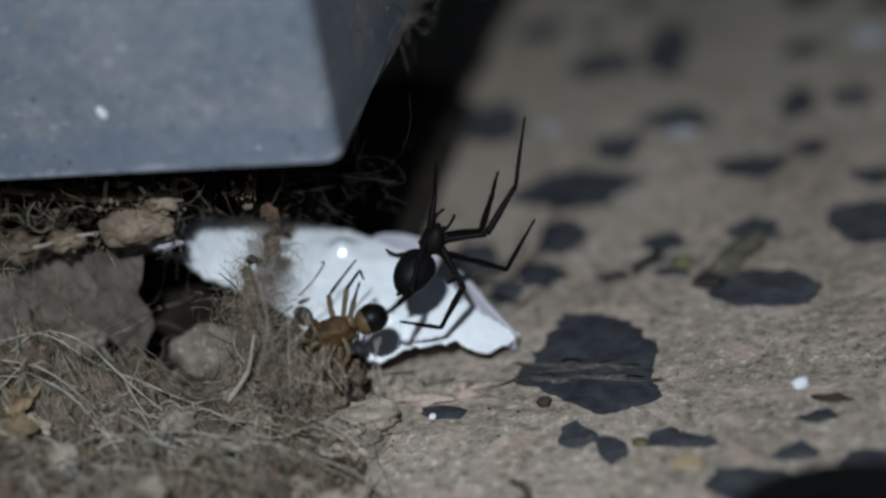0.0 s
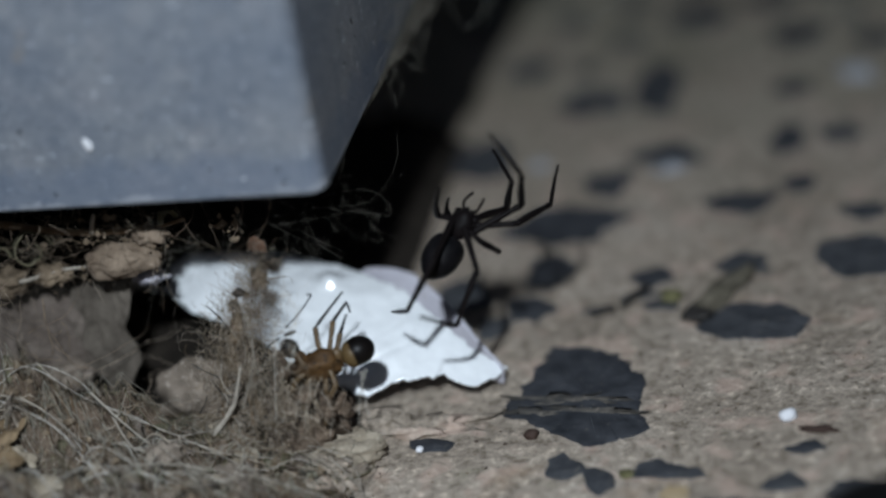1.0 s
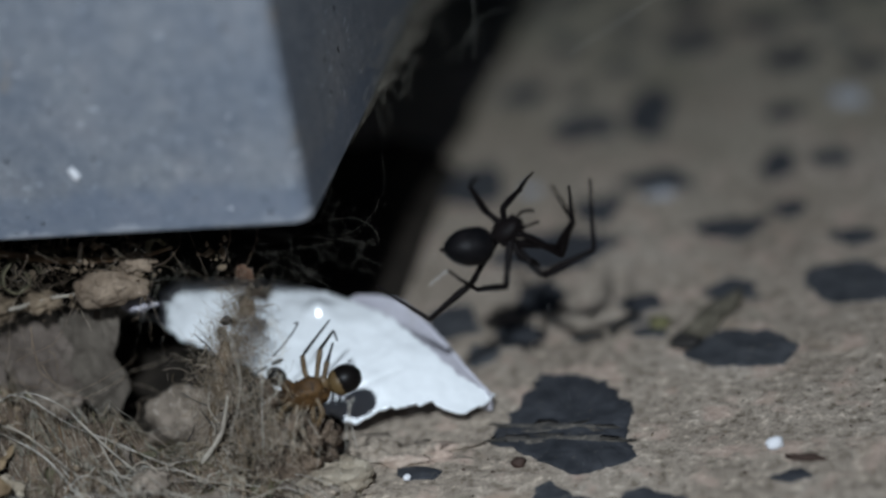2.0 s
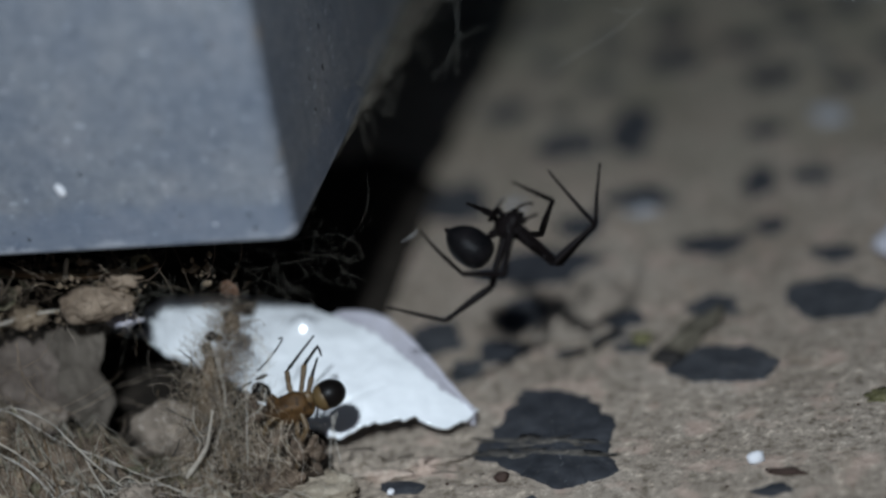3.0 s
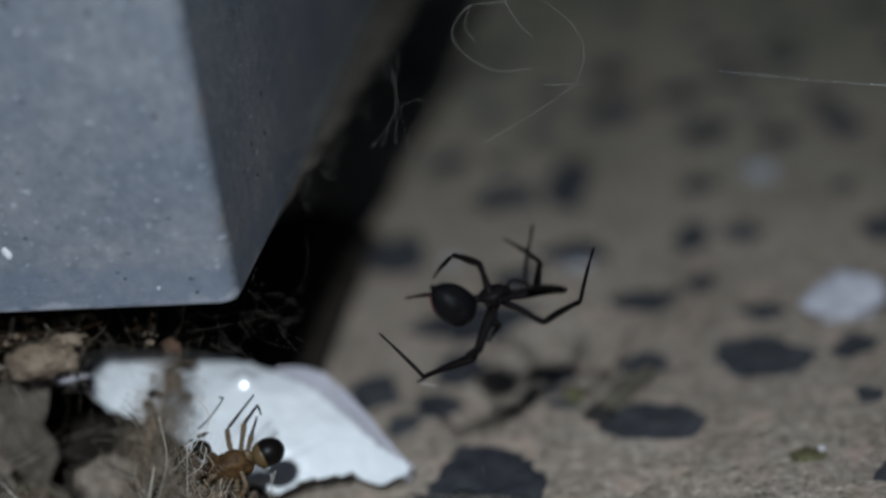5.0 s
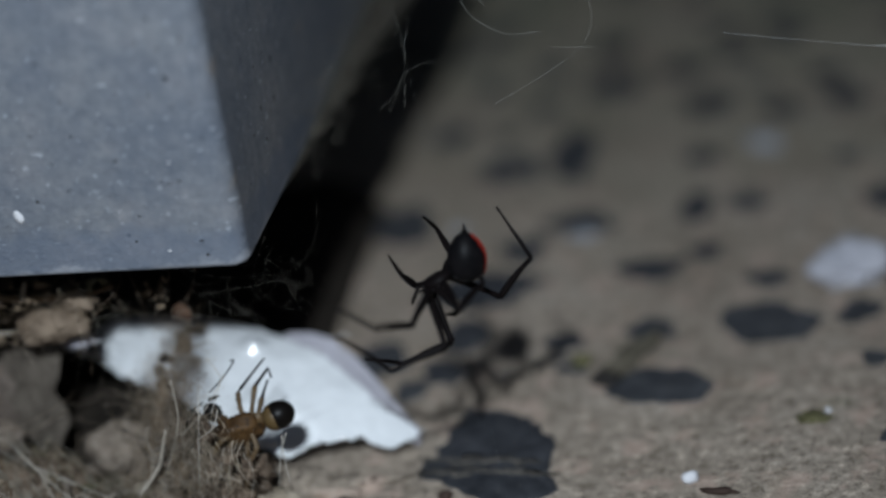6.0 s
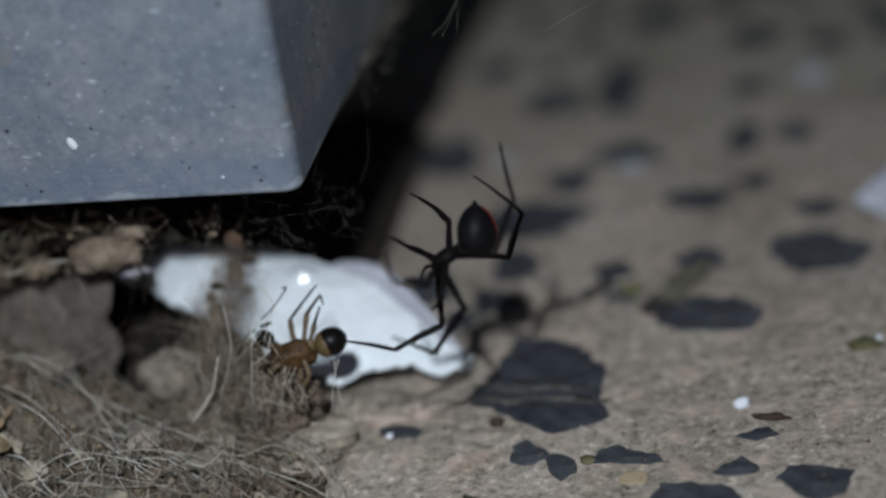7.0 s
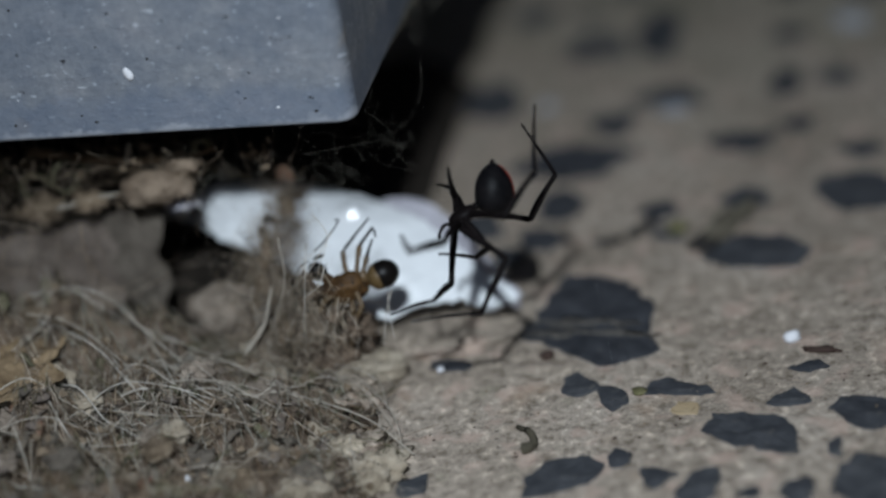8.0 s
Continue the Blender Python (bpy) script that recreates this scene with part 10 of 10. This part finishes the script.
    walk(legs[7][0], [
        (0, limb((1.00, 1.30, -0.40), (0.29, 0.27, -0.92))),
        (0.25, limb((1.00, 1.30, -0.40), (0.20, 0.31, -0.93))),
        (0.5, limb((1.00, 1.30, -0.40), (0.11, 0.35, -0.93))),
        (1, limb((1.00, 1.30, -0.40), (0.16, 0.34, -0.93))),
        (1.4, limb((1.00, 1.30, -0.40), (0.27, 0.14, -0.95))),
        (1.5, limb((1.00, 1.30, -0.40), (0.26, 0.20, -0.94))),
        (1.6, limb((1.00, 1.30, -0.40), (0.25, 0.34, -0.91))),
        (1.9, limb((1.00, 1.30, -0.40), (0.27, 0.32, -0.91))),
        (2.2, limb((1.00, 1.30, -0.40), (0.30, 0.30, -0.90))),
        (2.5, limb((1.00, 1.30, -0.40), (0.31, 0.20, -0.93))),
        (2.8, limb((1.00, 1.30, -0.40), (0.32, 0.09, -0.94))),
        (3, limb((1.00, 1.30, -0.40), (0.48, -0.02, -0.88))),
        (3.1, limb((1.00, 1.30, -0.40), (0.25, -0.02, -0.97))),
        (3.2, limb((1.00, 1.30, -0.40), (0.01, -0.02, -1.00))),
        (3.5, limb((1.00, 1.30, -0.40), (0.00, 0.05, -1.00))),
        (3.75, limb((1.00, 1.30, -0.40), (-0.16, -0.11, -0.98))),
        (4, limb((1.00, 1.30, -0.40), (-0.31, -0.26, -0.92))),
        (4.2, limb((1.00, 1.30, -0.40), (-0.47, -0.26, -0.84))),
        (4.42, limb((1.00, 1.30, -0.40), (-0.42, 0.14, -0.90))),
        (4.63, limb((1.00, 1.30, -0.40), (-0.30, 0.51, -0.81))),
        (4.74, limb((1.00, 1.30, -0.40), (-0.12, 0.75, -0.65))),
        (4.85, limb((1.00, 1.30, -0.40), (0.07, 0.91, -0.42))),
        (4.96, limb((1.00, 1.30, -0.40), (0.25, 0.96, -0.14))),
        (5.07, limb((1.00, 1.30, -0.40), (0.41, 0.90, 0.16))),
        (5.29, limb((1.00, 1.30, -0.40), (0.49, 0.79, 0.37))),
        (5.5, limb((1.00, 1.30, -0.40), (0.55, 0.63, 0.55))),
        (5.58, limb((1.00, 1.30, -0.40), (0.53, 0.78, 0.34))),
        (5.67, limb((1.00, 1.30, -0.40), (0.48, 0.87, 0.11))),
        (5.75, limb((1.00, 1.30, -0.40), (0.26, 0.87, -0.41))),
        (5.83, limb((1.00, 1.30, -0.40), (-0.04, 0.60, -0.80))),
        (5.92, limb((1.00, 1.30, -0.40), (-0.18, 0.40, -0.90))),
        (6, limb((1.00, 1.30, -0.40), (-0.31, 0.17, -0.94))),
        (6.1, limb((1.00, 1.30, -0.40), (-0.10, 0.24, -0.97))),
        (6.2, limb((1.00, 1.30, -0.40), (0.11, 0.29, -0.95))),
        (6.3, limb((1.00, 1.30, -0.40), (0.43, 0.34, -0.84))),
        (6.4, limb((1.00, 1.30, -0.40), (0.69, 0.35, -0.63))),
        (6.5, limb((1.00, 1.30, -0.40), (0.88, 0.32, -0.35))),
        (6.62, limb((1.00, 1.30, -0.40), (0.70, 0.42, -0.57))),
        (6.75, limb((1.00, 1.30, -0.40), (0.46, 0.49, -0.74))),
        (6.88, limb((1.00, 1.30, -0.40), (0.17, 0.51, -0.84))),
        (7, limb((1.00, 1.30, -0.40), (-0.13, 0.49, -0.86))),
        (7.3, limb((1.00, 1.30, -0.40), (0.34, 0.41, -0.84))),
        (7.37, limb((1.00, 1.30, -0.40), (-0.05, 0.24, -0.97))),
        (7.43, limb((1.00, 1.30, -0.40), (-0.43, 0.02, -0.90))),
        (7.5, limb((1.00, 1.30, -0.40), (-0.72, -0.20, -0.66))),
        (7.58, limb((1.00, 1.30, -0.40), (-0.61, -0.04, -0.79))),
        (7.65, limb((1.00, 1.30, -0.40), (-0.47, 0.12, -0.88))),
        (7.72, limb((1.00, 1.30, -0.40), (-0.30, 0.27, -0.92))),
        (7.8, limb((1.00, 1.30, -0.40), (-0.11, 0.41, -0.90))),
        (7.9, limb((1.00, 1.30, -0.40), (-0.11, 0.52, -0.85))),
        (8, limb((1.00, 1.30, -0.40), (-0.11, 0.61, -0.78))),
    ])
    walk(legs[7][1], [
        (0, limb((3.02, 3.22, -6.82), (-0.00, 0.78, 0.62))),
        (0.25, limb((2.40, 3.49, -6.90), (0.08, 0.68, 0.73))),
        (0.5, limb((1.77, 3.75, -6.91), (0.16, 0.55, 0.82))),
        (1, limb((2.13, 3.70, -6.88), (0.04, 0.56, 0.83))),
        (1.4, limb((2.89, 2.28, -7.07), (-0.04, 0.52, 0.85))),
        (1.5, limb((2.85, 2.71, -7.00), (-0.15, 0.49, 0.86))),
        (1.6, limb((2.74, 3.67, -6.75), (0.13, 0.30, 0.95))),
        (1.9, limb((2.92, 3.55, -6.74), (-0.02, 0.52, 0.85))),
        (2.2, limb((3.10, 3.43, -6.73), (-0.16, 0.70, 0.70))),
        (2.5, limb((3.16, 2.70, -6.91), (-0.43, 0.83, 0.35))),
        (2.8, limb((3.21, 1.96, -7.01), (-0.61, 0.79, -0.06))),
        (3, limb((4.34, 1.15, -6.55), (-0.40, 0.89, -0.20))),
        (3.1, limb((2.76, 1.16, -7.17), (-0.20, 0.97, 0.13))),
        (3.2, limb((1.06, 1.17, -7.40), (0.04, 0.90, 0.44))),
        (3.5, limb((1.02, 1.63, -7.39), (0.28, 0.73, 0.62))),
        (3.75, limb((-0.09, 0.54, -7.27), (0.29, 0.74, 0.60))),
        (4, limb((-1.14, -0.51, -6.81), (0.31, 0.75, 0.58))),
        (4.2, limb((-2.31, -0.51, -6.30), (0.34, 0.67, 0.66))),
        (4.42, limb((-1.94, 2.25, -6.68), (0.46, 0.26, 0.85))),
        (4.63, limb((-1.09, 4.86, -6.05), (0.47, -0.22, 0.85))),
        (4.74, limb((0.15, 6.55, -4.95), (0.45, -0.37, 0.81))),
        (4.85, limb((1.50, 7.64, -3.32), (0.42, -0.51, 0.75))),
        (4.96, limb((2.78, 8.00, -1.36), (0.38, -0.64, 0.67))),
        (5.07, limb((3.86, 7.59, 0.72), (0.33, -0.75, 0.57))),
        (5.29, limb((4.46, 6.82, 2.16), (0.20, -0.92, 0.34))),
        (5.5, limb((4.85, 5.71, 3.45), (0.06, -0.99, 0.08))),
        (5.58, limb((4.72, 6.73, 1.99), (-0.04, -0.98, 0.21))),
        (5.67, limb((4.36, 7.39, 0.37), (-0.14, -0.93, 0.33))),
        (5.75, limb((2.83, 7.42, -3.27), (-0.60, -0.17, 0.78))),
        (5.83, limb((0.72, 5.50, -6.00), (-0.46, 0.76, 0.46))),
        (5.92, limb((-0.26, 4.09, -6.69), (-0.39, 0.86, 0.34))),
        (6, limb((-1.16, 2.48, -6.95), (-0.30, 0.93, 0.22))),
        (6.1, limb((0.29, 2.95, -7.17), (-0.33, 0.92, 0.22))),
        (6.2, limb((1.77, 3.33, -7.05), (-0.36, 0.91, 0.22))),
        (6.3, limb((3.98, 3.68, -6.27), (-0.54, 0.82, 0.22))),
        (6.4, limb((5.85, 3.75, -4.81), (-0.69, 0.69, 0.21))),
        (6.5, limb((7.16, 3.54, -2.85), (-0.82, 0.54, 0.19))),
        (6.62, limb((5.92, 4.27, -4.40), (-0.68, 0.71, 0.19))),
        (6.75, limb((4.22, 4.73, -5.58), (-0.50, 0.85, 0.17))),
        (6.88, limb((2.21, 4.90, -6.28), (-0.30, 0.94, 0.15))),
        (7, limb((0.09, 4.74, -6.43), (-0.08, 0.99, 0.12))),
        (7.3, limb((3.39, 4.19, -6.31), (-0.07, 0.99, 0.15))),
        (7.37, limb((0.67, 2.98, -7.19), (0.32, 0.93, -0.19))),
        (7.43, limb((-1.98, 1.44, -6.73), (0.63, 0.61, -0.48))),
        (7.5, limb((-4.05, -0.12, -5.03), (0.76, 0.13, -0.64))),
        (7.58, limb((-3.27, 0.99, -5.94), (0.67, 0.50, -0.55))),
        (7.65, limb((-2.26, 2.12, -6.54), (0.48, 0.79, -0.38))),
        (7.72, limb((-1.07, 3.20, -6.81), (0.22, 0.96, -0.16))),
        (7.8, limb((0.23, 4.18, -6.73), (-0.07, 0.99, 0.09))),
        (7.9, limb((0.22, 4.91, -6.35), (-0.58, 0.82, 0.05))),
        (8, limb((0.23, 5.59, -5.88), (-0.92, 0.40, 0.00))),
    ])
    walk(legs[7][2], [
        (0, limb((3.00, 8.07, -2.96), (-0.31, 0.30, -0.90))),
        (0.25, limb((2.90, 7.69, -2.36), (-0.54, 0.29, -0.79))),
        (0.5, limb((2.76, 7.16, -1.83), (-0.73, 0.26, -0.63))),
        (1, limb((2.37, 7.17, -1.74), (-0.71, 0.25, -0.66))),
        (1.4, limb((2.65, 5.52, -1.78), (-0.68, 0.30, -0.68))),
        (1.5, limb((1.91, 5.74, -1.68), (-0.70, 0.62, -0.36))),
        (1.6, limb((3.55, 5.52, -0.89), (-0.52, -0.17, -0.84))),
        (1.9, limb((2.82, 6.77, -1.44), (-0.80, 0.02, -0.60))),
        (2.2, limb((2.11, 7.76, -2.40), (-0.95, 0.20, -0.25))),
        (2.5, limb((0.51, 7.86, -4.71), (-0.95, 0.31, 0.06))),
        (2.8, limb((-0.56, 6.87, -7.40), (-0.85, 0.39, 0.36))),
        (3, limb((1.83, 6.68, -7.82), (-0.78, 0.58, 0.23))),
        (3.1, limb((1.51, 7.18, -6.39), (-0.90, 0.42, -0.08))),
        (3.2, limb((1.28, 6.74, -4.68), (-0.91, 0.20, -0.37))),
        (3.5, limb((2.73, 6.18, -3.55), (-0.85, 0.32, -0.42))),
        (3.75, limb((1.72, 5.15, -3.54), (-0.91, 0.09, -0.40))),
        (4, limb((0.76, 4.15, -3.20), (-0.92, -0.15, -0.35))),
        (4.2, limb((-0.20, 3.66, -2.22), (-0.91, -0.29, -0.30))),
        (4.42, limb((0.90, 3.83, -1.40), (-1.00, -0.01, -0.07))),
        (4.63, limb((1.84, 3.49, -0.76), (-0.95, 0.27, 0.16))),
        (4.74, limb((2.95, 4.26, 0.08), (-0.90, 0.34, 0.29))),
        (4.85, limb((4.10, 4.48, 1.33), (-0.82, 0.39, 0.41))),
        (4.96, limb((5.13, 4.04, 2.79), (-0.73, 0.44, 0.52))),
        (5.07, limb((5.89, 2.92, 4.26), (-0.63, 0.47, 0.62))),
        (5.29, limb((5.72, 1.13, 4.28), (-0.38, 0.51, 0.77))),
        (5.5, limb((5.22, -0.46, 3.94), (-0.10, 0.50, 0.86))),
        (5.58, limb((4.47, 0.67, 3.28), (0.04, 0.59, 0.81))),
        (5.67, limb((3.49, 1.61, 2.42), (0.18, 0.67, 0.72))),
        (5.75, limb((-0.86, 6.35, 1.60), (0.31, 0.72, 0.63))),
        (5.83, limb((-2.13, 10.21, -3.14), (0.42, 0.75, 0.51))),
        (5.92, limb((-2.65, 9.40, -4.56), (0.54, 0.75, 0.38))),
        (6, limb((-3.02, 8.24, -5.59), (0.63, 0.74, 0.23))),
        (6.1, limb((-1.75, 8.64, -5.80), (0.56, 0.62, 0.55))),
        (6.2, limb((-0.45, 8.96, -5.69), (0.42, 0.43, 0.80))),
        (6.3, limb((0.66, 8.73, -4.92), (0.58, 0.52, 0.63))),
        (6.4, limb((1.56, 8.04, -3.52), (0.70, 0.57, 0.42))),
        (6.5, limb((2.08, 6.89, -1.67), (0.78, 0.59, 0.18))),
        (6.62, limb((1.72, 8.69, -3.25), (0.70, 0.65, 0.30))),
        (6.75, limb((1.12, 10.00, -4.52), (0.60, 0.69, 0.41))),
        (6.88, limb((0.37, 10.75, -5.35), (0.49, 0.71, 0.51))),
        (7, limb((-0.41, 10.87, -5.69), (0.36, 0.71, 0.60))),
        (7.3, limb((2.96, 10.30, -5.39), (0.73, 0.49, 0.48))),
        (7.37, limb((2.68, 8.72, -8.38), (0.79, 0.58, 0.21))),
        (7.43, limb((1.91, 5.24, -9.72), (0.79, 0.61, -0.08))),
        (7.5, limb((0.65, 0.68, -8.99), (0.72, 0.60, -0.36))),
        (7.58, limb((0.89, 4.06, -9.36), (0.72, 0.65, -0.25))),
        (7.65, limb((0.73, 7.00, -8.92), (0.71, 0.70, -0.13))),
        (7.72, limb((0.31, 9.17, -7.79), (0.68, 0.73, -0.00))),
        (7.8, limb((-0.21, 10.34, -6.17), (0.65, 0.75, 0.12))),
        (7.9, limb((-3.35, 9.97, -6.04), (0.66, 0.75, 0.13))),
        (8, limb((-5.46, 8.06, -5.88), (0.66, 0.74, 0.13))),
    ])
    walk(shadow_form, [
        (0, pose(54.5 * MM, -35.5 * MM, 0)),
        (0.3, pose(60 * MM, -32.5 * MM, 0)),
        (0.5, pose(61.5 * MM, -32.5 * MM, 0)),
        (0.8, pose(63 * MM, -34.5 * MM, 0)),
        (1.0, pose(63.5 * MM, -32.5 * MM, 0)),
        (1.3, pose(59.5 * MM, -29 * MM, 0)),
        (1.5, pose(59 * MM, -29 * MM, 0)),
        (1.7, pose(61 * MM, -25 * MM, 0)),
        (2.1, pose(84 * MM, -62 * MM, 0)),
        (2.6, pose(110 * MM, -110 * MM, 0)),
        (3.4, pose(110 * MM, -110 * MM, 0)),
        (3.8, pose(83.8 * MM, -42.0 * MM, 0)),
        (4.0, pose(69.7 * MM, -17.6 * MM, 0)),
        (4.1, pose(67.2 * MM, -16.8 * MM, 0)),
        (4.2, pose(66.0 * MM, -18.1 * MM, 0)),
        (4.6, pose(84 * MM, -50 * MM, 0)),
        (5.0, pose(110 * MM, -110 * MM, 0)),
        (8.0, pose(110 * MM, -110 * MM, 0)),
    ])


motions()
